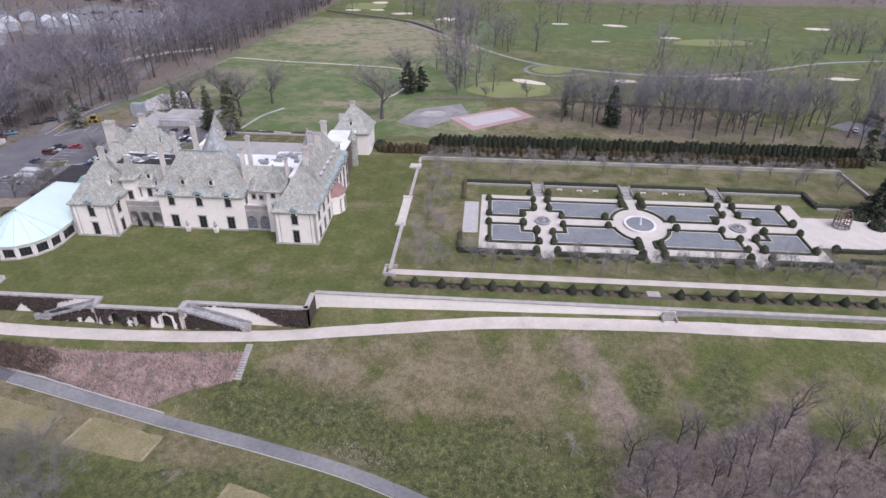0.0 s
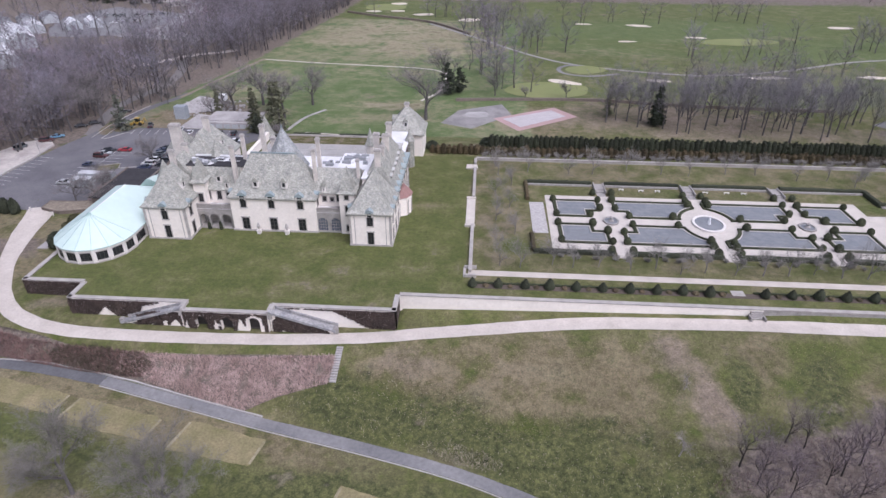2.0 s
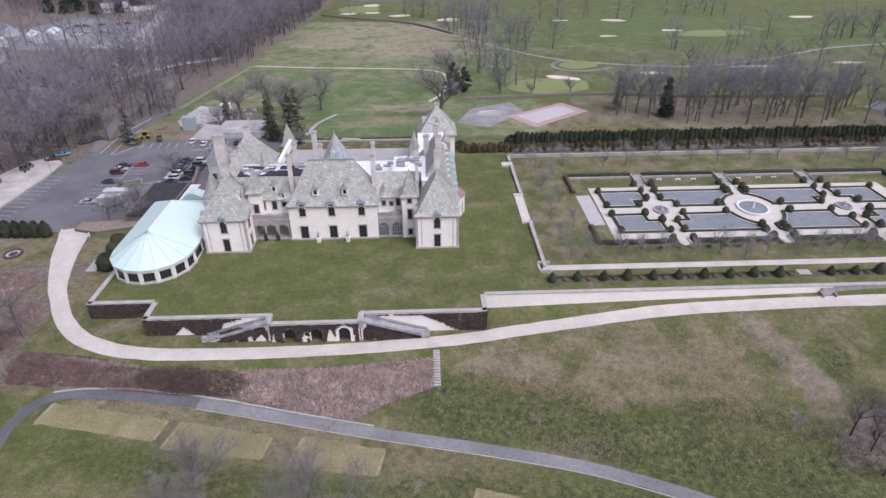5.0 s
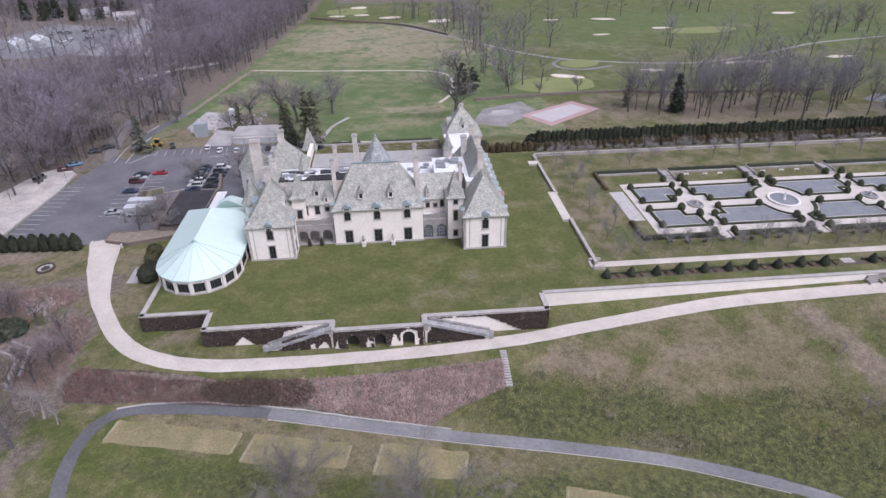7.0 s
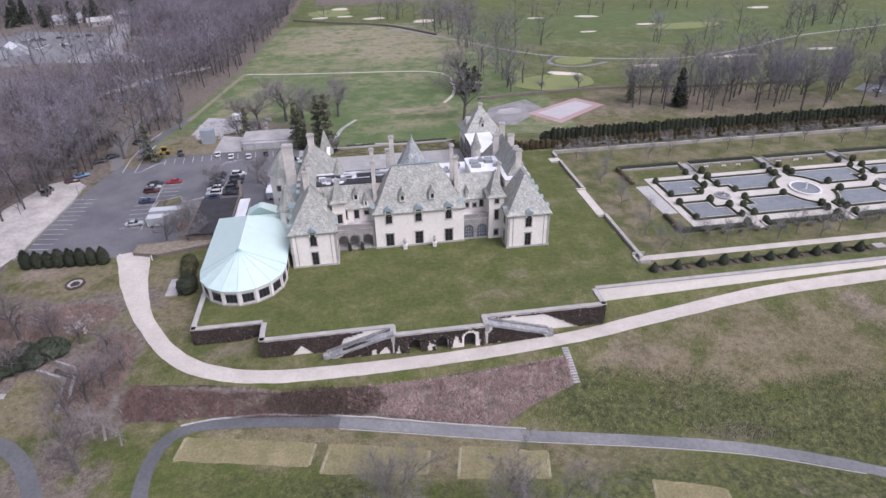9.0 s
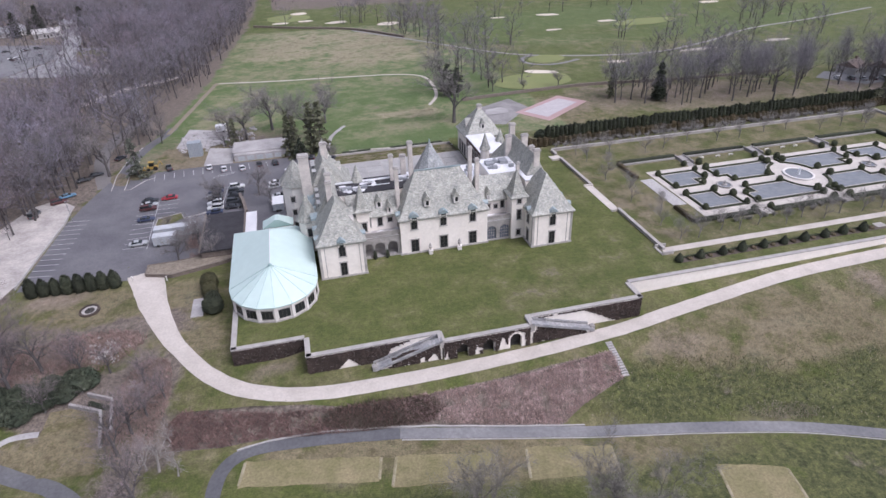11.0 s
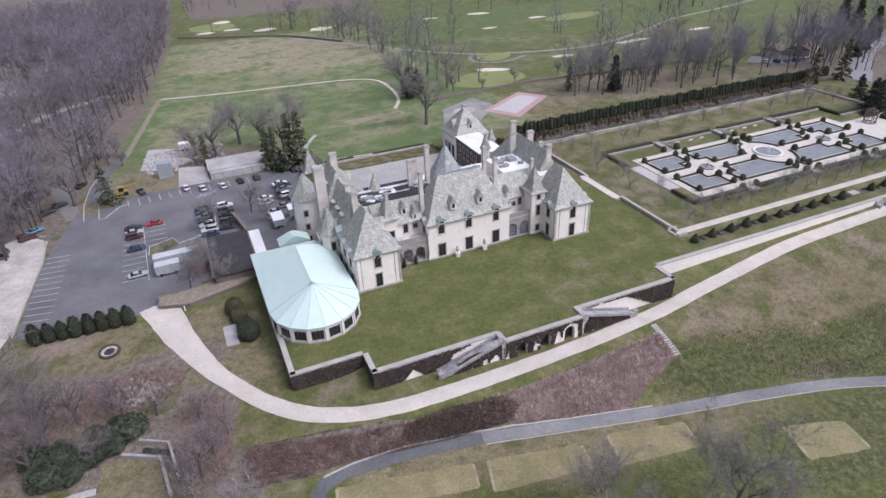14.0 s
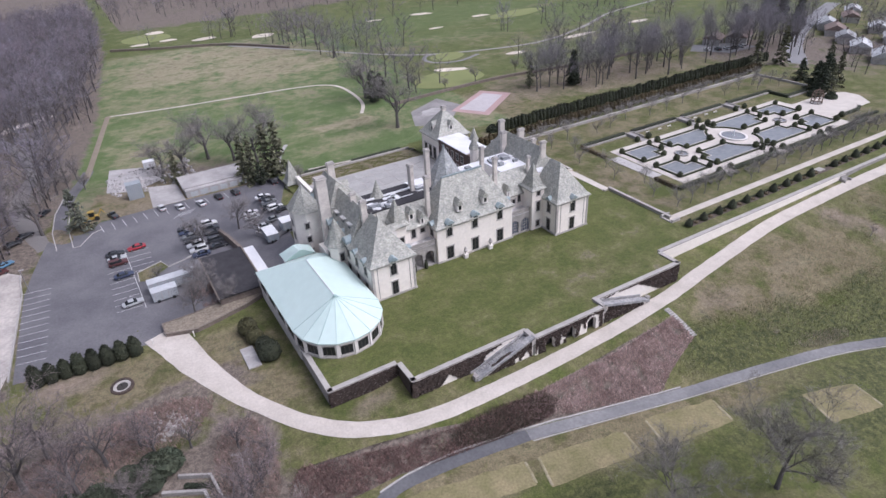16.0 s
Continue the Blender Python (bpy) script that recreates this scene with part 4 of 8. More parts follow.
part("turret_wall", Geo().lathe(-102.3, 150.0, [(2.55, -3.6), (2.55, 8.8)], 8, math.pi / 8), STUCCO, mansion)
part("turret_roof", Geo().lathe(-102.3, 150.0, [(3.25, 8.6), (3.25, 8.8), (2.6, 9.7), (.06, 15.4)], 8, math.pi / 8), SLATE, mansion, "pointed slate roof of the west turret")
opening(-104.65, 150.0, 4.6, 1.0, 2.2, "w")
opening(-102.3, 147.65, 4.6, 1.0, 2.2)
part("flat_roof_annex", Geo().box(-104.5, 152.5, -3.6, -100.5, 158.5, 5.0), STUCCO, mansion)

part("turret_wall", Geo().box(-96.5, 209.0, -4, -92.1, 213.4, .6), STUCCO, mansion)
part("turret_roof", Geo().loft([[(-94.3 + u * r, 211.2 + v * r, z) for u, v in ((-1, -1), (1, -1), (1, 1), (-1, 1))] for r, z in ((2.7, .4), (2.7, .6), (2.0, 1.6), (.05, 8.3))]), SLATE, mansion, "steep slate spire of the forecourt turret")
part("court_wall", Geo().box(-93.6, 173.2, -3.8, -92.7, 209.0, 2.6).box(-93.75, 173.2, 2.6, -92.55, 209.0, 2.9), STUCCO, mansion, "tall pale wall closing the forecourt")

# ---- forecourt ----
courtyard = solid("courtyard", Geo().box(-92, 166, -0.2, -46.5, 205.6, 0.03), COPING, "large courtyard of grey square slabs with pale joints", "courtyard")
SLAB = material("court_paving", (0.29, 0.283, 0.276), 0.9, second=(0.355, 0.345, 0.333), scale=0.25, fine=2, fine_amount=.1, per_object=.07)
slab_mesh = mesh_of("slab", Geo().box(-2.56, -2.3, 0, 2.56, 2.3, .05), SLAB)
for i in range(8):
    for j in range(8):
        part("slab", slab_mesh, SLAB, courtyard).location = ((-88.9 + 5.34 * i) * U, (169 + 4.8 * j) * U, .03 * U)

part("turret_roof", Geo().lathe(-88.4, 154.5, [(1.9, 9.0), (1.9, 14.6), (2.1, 14.8), (1.3, 16.4), (.05, 20.0)], 8), SLATE, mansion, "small slate spire beside the flat roof")
part("turret_roof", Geo().lathe(-37.4, 187.3, [(1.4, -.2), (1.4, 9.0), (1.7, 9.1), (1.0, 10.6), (.05, 13.4)], 8), SLATE, mansion, "small slate spire beside the flat roof")
part("turret_wall", Geo().lathe(-47.6, 171.5, [(1.4, -.3), (1.4, 13.2)], 8), STUCCO, mansion)
part("turret_roof", Geo().lathe(-47.6, 171.5, [(1.8, 13.2), (1.1, 14.8), (.05, 18.4)], 8), SLATE, mansion)
# plant and melting snow on the flat roofs
rnd = random.Random(12)
UNIT = material("roof_plant_unit", (0.3, 0.31, 0.33), .6, second=(.2, .21, .22), scale=1.5)
for x0, x1, y0, y1, z, n in ((-93, -87, 147.6, 150, 15.4, 9), (-51.5, -43.5, 151.5, 159, 14.5, 16), (-60, -54, 158, 165, 10.75, 5), (-79, -76, 151.6, 153, 15.4, 3)):
    for _ in range(n):
        x, y, w, d, h = rnd.uniform(x0, x1), rnd.uniform(y0, y1), rnd.uniform(.4, 1.2), rnd.uniform(.3, .8), rnd.uniform(.4, 1.0)
        part("roof_plant", Geo().box(x - w, y - d, z, x + w, y + d, z + h), UNIT if rnd.random() < .7 else MEMBRANE, mansion, "grey rooftop plant unit")
for x0, x1, y0, y1, n in ((-93, -87, 147.6, 150, 8), (-79.5, -75.5, 151.4, 153.0, 9), (-93, -81, 150.6, 153, 4)):
    for _ in range(n):
        x, y = rnd.uniform(x0, x1), rnd.uniform(y0, y1)
        part("snow_patch", Geo().prism(oval(x, y, rnd.uniform(.5, 1.5), rnd.uniform(.4, .9), rnd.uniform(0, 90), 12, .4, x), 15.38, 15.47), MEMBRANE, mansion, "white patch on the dark roof")

# ---- marquee ----
marquee = thing("marquee", "green-roofed pavilion with a faceted end and wide windows", "pavilion", (-112, 130, 0))
EAVE, APEX = 4.0, 9.6
TC = (-112.0, 128.4)
arc = [(TC[0] + 9.6 * math.cos(radians(a)), TC[1] + 9.6 * math.sin(radians(a))) for a in (-180, -157.5, -135, -112.5, -90, -67.5, -45, -22.5, 0)]
plan = arc + [(-102.4, 152), (-106, 155.6), (-121.6, 155.6)]
part("wall", Geo().prism(plan, -3.6, EAVE - 0.2), WHITEPAINT, marquee)
over = [(TC[0] + (x - TC[0]) * 1.04, TC[1] + (y - TC[1]) * 1.04) for x, y in arc] + [(-102.0, 152.4), (-106, 156.2), (-122.0, 156.2)]
skin = Geo()
n = len(over)
skin.v = [(x, y, EAVE) for x, y in over] + [(TC[0], TC[1] - .9, APEX), (TC[0], 145.2, APEX)] + [(x, y, EAVE - .3) for x, y in over]
skin.f = [(i, i + 1, n) for i in range(8)] + [(8, 9, n + 1, n), (9, 10, n + 1), (10, 11, n + 1), (11, 0, n, n + 1)] + [(i, n + 2 + i, n + 2 + (i + 1) % n, (i + 1) % n) for i in range(n)] + [tuple(range(n + 2, 2 * n + 2))[::-1]]
part("roof", skin, CANVAS, marquee, "pale mint-green membrane roof")
for i in range(9):
    part("seam", Geo().tube((over[i][0], over[i][1], EAVE + .03), (TC[0], TC[1] - .9, APEX + .03), .06, .06, 4), CANVAS_SEAM, marquee)
part("ridge_seam", Geo().tube((TC[0], TC[1] - .9, APEX + .04), (TC[0], 145.2, APEX + .04), .1, .1, 5), MEMBRANE, marquee)
part("apex_cap", Geo().lathe(TC[0], TC[1] - .9, [(.5, APEX - .15), (.4, APEX + .15), (.1, APEX + .35)], 10), CANVAS_SEAM, marquee)
part("porch_roof", Geo().loft([[(-114.5, 155.8, 4.4), (-106.4, 155.8, 4.4), (-106.4, 160.5, 4.4), (-114.5, 160.5, 4.4)], [(-111, 154, 7.4), (-110, 154, 7.4), (-110, 159, 6.6), (-111, 159, 6.6)]]), CANVAS, marquee)
part("porch_wall", Geo().box(-113.8, 155.7, -3.6, -107, 160, 4.3), WHITEPAINT, marquee)
# windows of the faceted end and the sides
walls = [(arc[i], arc[i + 1]) for i in range(8)] + [((-121.6, 155.6 - 6.8 * k), (-121.6, 155.6 - 6.8 * (k + 1))) for k in range(4)] + [((-102.4, 128.4 + 6 * k), (-102.4, 134.4 + 6 * k)) for k in range(4)]
for a, b in walls:
    a, b = Vector(a), Vector(b)
    d = (b - a).normalized()
    out = Vector((d.y, -d.x))
    f0, f1 = a.lerp(b, .16), a.lerp(b, .84)

    def slab(p, q, o0, o1, z0, z1):
        c = [p + out * o0, q + out * o0, q + out * o1, p + out * o1]
        return Geo().loft([[(v.x, v.y, z0) for v in c][::-1], [(v.x, v.y, z1) for v in c][::-1]])
    w = part("window", slab(f0, f1, .0, .05, .75, 2.95), GLASS, marquee)
    part("window_sill", slab(f0 - d * .15, f1 + d * .15, .0, .16, .58, .75), TRIM, w)
    part("window_head", slab(f0 - d * .15, f1 + d * .15, .0, .14, 2.95, 3.1), TRIM, w)
    for q in (.33, .67):
        m = f0.lerp(f1, q)
        part("mullion", slab(m - d * .05, m + d * .05, .05, .09, .75, 2.95), DARKWOOD, w)
    part("pier", slab(a - d * .3, a + d * .3, -.1, .18, -.1, 3.75), WHITEPAINT, marquee)
part("plinth", Geo().prism([(TC[0] + (x - TC[0]) * 1.025, TC[1] + (y - TC[1]) * 1.025) for x, y in arc] + [(-102.2, 129), (-121.8, 129)], -.3, .3), TRIM, marquee)

# ---- the water garden ----
GX0, GY0 = 50.2, 151.2
HEDGE = material("clipped_evergreen", (0.028, 0.036, 0.018), 0.9, second=(0.05, 0.055, 0.026), scale=1.2, fine=7, fine_amount=0.5, bump=0.12, per_object=0.25)
YEW = material("dark_yew", (0.018, 0.024, 0.013), 0.9, second=(0.034, 0.038, 0.02), scale=1.0, fine=6, fine_amount=0.5, bump=0.12, per_object=0.3)
BROWNHEDGE = material("bronzed_cypress", (0.05, 0.042, 0.02), 0.9, second=(0.085, 0.06, 0.03), scale=0.8, fine=5, fine_amount=0.5, bump=0.12, per_object=0.35)
RUSTSHRUB = material("rusty_shrub", (0.11, 0.075, 0.05), 0.95, second=(0.075, 0.07, 0.035), scale=1.0, fine=6, fine_amount=0.4, bump=0.1, per_object=0.3)


def leafy(geo, amount=0.18, size=1.1, seed=0.0):
    """Breaks up the faces of a clipped plant."""
    out = []
    for x, y, z in geo.v:
        d = noise.noise_vector((x * size + seed, y * size, z * size))
        out.append((x + amount * d.x, y + amount * d.y, z + amount * d.z))
    geo.v = out
    return geo


def tufts(geo, points, size, rnd, up=0.3):
    """Small leaf tufts: single triangles scattered on given points."""
    for x, y, z in points:
        a, b, s = rnd.uniform(0, math.tau), rnd.uniform(-0.8, 0.9) + up, size * rnd.uniform(0.6, 1.4)
        d = Vector((math.cos(a), math.sin(a), b)).normalized() * s
        w = d.cross(Vector((rnd.uniform(-1, 1), rnd.uniform(-1, 1), rnd.uniform(-1, 1)))).normalized() * s * 0.45
        geo.poly((x + w.x, y + w.y, z + w.z), (x - w.x, y - w.y, z - w.z), (x + d.x, y + d.y, z + d.z))
    return geo


def clipped_bush_mesh(name, profile, mat, n=14, seed=0, rough=0.1, tuft=0.22, count=260):
    """A clipped bush of revolution with an uneven, leafy skin."""
    rnd = random.Random(seed)
    g = Geo()
    rings = []
    for k in range(len(profile) - 1):
        (r0, z0), (r1, z1) = profile[k], profile[k + 1]
        for s in range(3):
            rings.append((r0 + (r1 - r0) * s / 3, z0 + (z1 - z0) * s / 3))
    rings.append(profile[-1])
    g.lathe(0, 0, rings, n)
    leafy(g, rough, 1.7, seed)
    pts = []
    for _ in range(count):
        k = rnd.randrange(len(rings) - 1)
        t, a = rnd.random(), rnd.uniform(0, math.tau)
        r, z = rings[k][0] * (1 - t) + rings[k + 1][0] * t, rings[k][1] * (1 - t) + rings[k + 1][1] * t
        pts.append((r * math.cos(a), r * math.sin(a), z))
    tufts(g, pts, tuft, rnd)
    return mesh_of(name, g, mat)


def area(plan, z0, z1):
    return Geo().prism(plan, z0, z1)


def inset(plan, d):
    """Moves the edges of an anticlockwise plan inwards (or outwards: minus)."""
    out, n = [], len(plan)
    for i in range(n):
        p, q, r = Vector(plan[i - 1]), Vector(plan[i]), Vector(plan[(i + 1) % n])
        a, b = (q - p).normalized(), (r - q).normalized()
        na, nb = Vector((-a.y, a.x)), Vector((-b.y, b.x))
        m = (na + nb)
        m = m / max(0.4, m.length_squared / 2)
        out.append(tuple(q + m * d))
    return out


def turned_plan(plan, sx, sy):
    pts = [(GX0 + sx * x, GY0 + sy * y) for x, y in plan]
    return pts if sx * sy > 0 else pts[::-1]


paved = [(5.6, 135.0), (95.0, 135.0), (95.0, 142.3), (122, 142.6), (128, 150), (128, 156), (121, 160), (97.2, 159.6), (97.2, 167.4), (6.0, 167.4)]
garden_paving = solid("garden_paving", area(paved, -0.2, 0.07), PAVING, "pale stone paving of the formal garden", "paving")
for x, w in ((23.3, 1.3), (50.2, 1.3), (76.8, 1.3)):
    solid("garden_steps", Geo().box(x - w, 167.4, -0.2, x + w, 170.2, 0.1).box(x - w, 170.2, -0.2, x + w, 171.5, 0.35).box(x - w, 171.5, -0.2, x + w, 175.8, 0.6).box(x - w - .4, 169.5, -.2, x - w, 176, 0.95).box(x + w, 169.5, -.2, x + w + .4, 176, 0.95), STONE, "grey stone garden steps between low walls", "steps")
    solid("garden_steps", Geo().box(x - w * .9, 131.2, -0.2, x + w * .9, 135.0, 0.1).box(x - w - .3, 131, -.2, x - w * .9, 134, 0.5).box(x + w * .9, 131, -.2, x + w + .3, 134, 0.5), PAVING, "short pale garden steps through the hedge", "steps")

small = [(-41.2, 3.2), (-33.3, 3.2), (-33.3, 7.0), (-29.7, 7.0), (-29.7, 12.1), (-41.2, 12.1)]
bend = [(-8.3 * math.cos(radians(a)), 10.6 * math.sin(radians(a))) for a in (18, 28, 38, 48, 58, 68, 74)]
middle_plan = [(-20.6, 3.2)] + [(bend[0][0], 3.2)] + bend + [(bend[-1][0], 12.1), (-23.9, 12.1), (-23.9, 7.0), (-20.6, 7.0)]
for sx in (1, -1):
    for sy in (1, -1):
        for k, shape in enumerate((small, middle_plan)):
            p = turned_plan(shape, sx, sy)
            cx, cy = sum(q[0] for q in p) / len(p), sum(q[1] for q in p) / len(p)
            pool = thing("reflecting_pool", "still dark reflecting pool inside a pale stone kerb" if k == 0 else "long dark reflecting pool with one curved corner and pale kerb", "pool", (cx, cy, 0), "reflecting pools")
            outer, rim, inner = inset(p, -1.05), inset(p, 0.0), inset(p, 0.24)
            part("hedge_border", Geo().prism(outer, 0.0, 0.14), material("clipped_border_grass", (0.05, 0.056, 0.027), 0.95, second=(0.07, 0.075, 0.035), scale=0.7, fine=5, fine_amount=0.3) if not bpy.data.materials.get("clipped_border_grass") else bpy.data.materials["clipped_border_grass"], pool, "narrow clipped green border")
            low = Geo()
            a, b = inset(p, -0.95), inset(p, -0.45)
            low.loft([[(x, y, 0.1) for x, y in a], [(x, y, 0.5) for x, y in a], [(x, y, 0.5) for x, y in b], [(x, y, 0.1) for x, y in b]], False)
            part("box_edging", leafy(low, 0.05, 2.0), HEDGE, pool)
            ring = Geo().loft([[(x, y, 0.0) for x, y in rim], [(x, y, 0.34) for x, y in rim], [(x, y, 0.34) for x, y in inner], [(x, y, 0.05) for x, y in inner]], False)
            part("kerb", ring, POOLKERB, pool, "pale stone kerb")
            part("water", Geo().prism(inset(p, 0.2), 0.08, 0.2), WATER, pool)

fountain = thing("fountain", "round stone fountain basin with a white central jet", "fountain", (GX0, GY0, 0))
part("basin_rim", Geo().loft([[(GX0 + r * math.cos(math.tau * i / 40), GY0 + r * 1.13 * math.sin(math.tau * i / 40), z) for i in range(40)] for r, z in ((4.4, 0.0), (4.4, 0.55), (3.75, 0.55), (3.75, 0.1))], False), WHITEPAINT, fountain)
part("water", Geo().loft([[(GX0 + 3.8 * math.cos(math.tau * i / 40), GY0 + 4.3 * math.sin(math.tau * i / 40), z) for i in range(40)] for z in (0.1, 0.36)]), WATER, fountain)
part("jet", leafy(Geo().lathe(GX0, GY0, [(0.55, 0.3), (0.4, 0.8), (0.3, 1.7), (0.16, 2.4), (0.05, 2.7)], 9), 0.06, 3), material("water_jet", (0.75, 0.77, 0.8), 0.3, scale=2), fountain, "white water jet")
for x in (23.3, 76.9):
    f = thing("fountain", "small octagonal stone fountain with carved centre", "fountain", (x, GY0, 0), "side fountains")
    part("basin_rim", Geo().lathe(x, GY0, [(2.3, 0.0), (2.3, 0.5), (1.9, 0.5), (1.9, 0.15)], 8, sy=1.15), STONE, f)
    part("water", Geo().lathe(x, GY0, [(1.95, 0.1), (1.95, 0.3)], 8, sy=1.15), WATER, f)
    part("carved_centre", leafy(Geo().lathe(x, GY0, [(0.9, 0.2), (0.7, 0.6), (0.3, 0.8), (0.5, 1.2), (0.15, 1.6), (0.05, 1.9)], 9), 0.05, 3), STONE, f)

# rounded box bushes at the corners of the pools
ball = clipped_bush_mesh("topiary", [(0.75, 0.0), (0.98, 0.5), (1.0, 1.05), (0.72, 1.65), (0.3, 1.92), (0.02, 2.0)], HEDGE, seed=3)
bush_spots = []
for sx in (1, -1):
    for sy in (1, -1):
        bush_spots += [(GX0 + sx * x, GY0 + sy * y) for x, y in ((-42.0, 2.7), (-42.0, 12.4), (-32.4, 2.7), (-28.9, 7.0), (-28.8, 12.6), (-24.8, 12.6), (-24.7, 7.2), (-21.4, 2.6), (-9.2, 2.6), (-3.0, 11.0), (-3.0, 13.6))]
bush_spots += [(x + d, y) for x in (23.3, 50.2, 76.9) for d in (-2.7, 2.7) for y in (168.6, 134.0)] + [(118, 163), (117, 160.5), (97.6, 140.2)]
for k, (x, y) in enumerate(bush_spots):
    ob = tagged(new("topiary", ball), "dark rounded clipped box bush at a pool corner", "topiary", "topiary round the pools")
    rnd = random.Random(k)
    set_down(ob, x + rnd.uniform(-.15, .15), y + rnd.uniform(-.15, .15), 0.05, rnd.uniform(0, 360), rnd.uniform(0.88, 1.1))


def hedge_run(name, pts, half, top, mat, label, category="hedge", rough=0.14, closed=False, seed=0, tuft=0.22, per_m=14, base=None):
    """A hedge along a line, with a leafy, slightly rounded section."""
    rnd = random.Random(seed)
    line = []
    for a, b in zip(pts[:-1], pts[1:]):
        k = max(1, int(math.dist(a, b) / 0.8))
        line += [(a[0] + (b[0] - a[0]) * i / k, a[1] + (b[1] - a[1]) * i / k) for i in range(k)]
    line.append(pts[-1])
    rings, tips = [], []
    for i, (x, y) in enumerate(line):
        p, q = Vector(line[max(0, i - 1)]), Vector(line[min(len(line) - 1, i + 1)])
        d = (q - p).normalized()
        s = Vector((-d.y, d.x))
        z0 = base if base is not None else height(x, y) - 0.1
        w = half * (1 + 0.08 * noise.noise((x * .4, y * .4, seed)))
        h = top * (1 + 0.07 * noise.noise((x * .5, y * .5, seed + 4)))
        rings.append([(x + s.x * w * u, y + s.y * w * u, z0 + h * v) for u, v in ((-1, 0), (-1.02, .5), (-.85, .92), (-.3, 1.02), (.3, 1.0), (.85, .93), (1.02, .5), (1, 0))])
        for _ in range(int(per_m * 0.8)):
            u, v = rnd.choice(((rnd.choice((-1, 1)), rnd.uniform(.1, .95)), (rnd.uniform(-.9, .9), 1.0)))
            tips.append((x + s.x * w * u + rnd.uniform(-.3, .3), y + s.y * w * u + rnd.uniform(-.3, .3), z0 + h * v))
    g = leafy(Geo().loft(rings), rough, 1.5, seed)
    tufts(g, tips, tuft, rnd)
    return solid(name, g, mat, label, category, kind="", smooth=False)


for run in ([(0.9, 176.0), (21.2, 176.0)], [(25.4, 176.0), (48.0, 176.0)], [(52.4, 176.0), (74.7, 176.0)], [(79.0, 176.0), (104.2, 175.6), (104.2, 166.6), (117, 166.6)]):
    hedge_run("hedge", run, 0.8, 1.25, YEW, "low dark clipped hedge edging the sunken garden", seed=int(run[0][0]), base=-0.05)
    g = Geo()
    for (xa, ya), (xb, yb) in zip(run[:-1], run[1:]):
        if abs(xb - xa) > abs(yb - ya):
            g.box(min(xa, xb), min(ya, yb) - 1.5, -.2, max(xa, xb), min(ya, yb) - 0.9, 0.55)
    solid("garden_wall", g, STONE, "low grey stone kerb wall before the hedge", "wall")
for run in ([(0.6, 176), (0.6, 163.5)], [(0.6, 142), (0.6, 133.2)]):
    hedge_run("hedge", run, 0.55, 1.2, BROWNHEDGE, "clipped bronze-brown hedge at the end of the garden", seed=int(run[0][1]), base=-0.05)
for run in ([(0.4, 132.8), (21, 132.8)], [(25.5, 132.8), (48, 132.8)], [(52.5, 132.8), (74.5, 132.8)], [(79.2, 132.8), (101, 132.8)]):
    hedge_run("hedge", run, 0.75, 1.05, YEW, "low dark clipped hedge before the pools", seed=int(run[0][0]) + 50, base=-0.05)
hedge_run("hedge", [(99, 140.5), (109, 140.5), (113, 142)], 0.6, 1.0, YEW, "short dark hedge by the end of the pools", seed=77, base=-.05)
hedge_run("hedge", [(99.5, 135.4), (112, 134.8)], 0.6, 1.0, YEW, "short dark hedge by the end of the pools", seed=78, base=-.05)
solid("stone_platform", Geo().box(1.0, 143.2, -0.2, 5.2, 162.2, 0.11), material("speckled_slabs", (0.45, 0.43, 0.42), 0.9, second=(0.36, 0.34, 0.335), scale=1.5, contrast=3), "pale slab platform at the head of the garden", "paving")
# the wrought gazebo at the far end
gaz = thing("gazebo", "open rusty wrought-iron domed gazebo on the paving", "gazebo", (106.0, 155.0, 0.07))
RUST = material("rusted_iron", (0.12, 0.085, 0.065), 0.8, second=(0.18, 0.13, 0.1), scale=2)
for i in range(8):
    a = math.tau * i / 8
    c, sn = 2.1 * math.cos(a), 2.1 * math.sin(a)
    part("post", Geo().tube((106 + c, 155 + sn, 0.05), (106 + c, 155 + sn, 3.6), .13, .12), RUST, gaz)
    g = Geo()
    prev = None
    for k in range(7):
        q = k / 6 * math.pi / 2
        p = (106 + c * math.cos(q), 155 + sn * math.cos(q), 3.6 + 1.9 * math.sin(q))
        if prev:
            g.tube(prev, p, .11, .11, 5)
        prev = p
    part("rib", g, RUST, gaz)
for z, r in ((.25, 2.15), (1.3, 2.1), (2.5, 2.1), (3.6, 2.12), (4.7, 1.7)):
    g = Geo()
    for i in range(18):
        a, b = math.tau * i / 18, math.tau * (i + 1) / 18
        g.tube((106 + r * math.cos(a), 155 + r * math.sin(a), z), (106 + r * math.cos(b), 155 + r * math.sin(b), z), .1, .1, 5)
    part("ring_rail", g, RUST, gaz)
part("finial", Geo().lathe(106, 155, [(.25, 5.4), (.12, 5.8), (.2, 6.0), (.03, 6.5)], 8), RUST, gaz)
part("kerb", Geo().lathe(106, 155, [(2.5, .05), (2.45, .3), (2.0, .3), (2.0, .08)], 18), STONE, gaz)
for x, y in ((30, 172.6), (36, 172.2), (41, 172.2), (55.5, 172.3), (62, 172.4), (67, 172.2)):
    b = thing("garden_bench", "small white backless garden bench on the grass", "bench", (x, y, 0), "garden benches")
    part("seat", Geo().box(x - .8, y - .25, .38, x + .8, y + .25, .48), WHITEPAINT, b)
    for d in (-.6, .6):
        part("leg", Geo().box(x + d - .12, y - .2, 0, x + d + .12, y + .2, .38), WHITEPAINT, b)

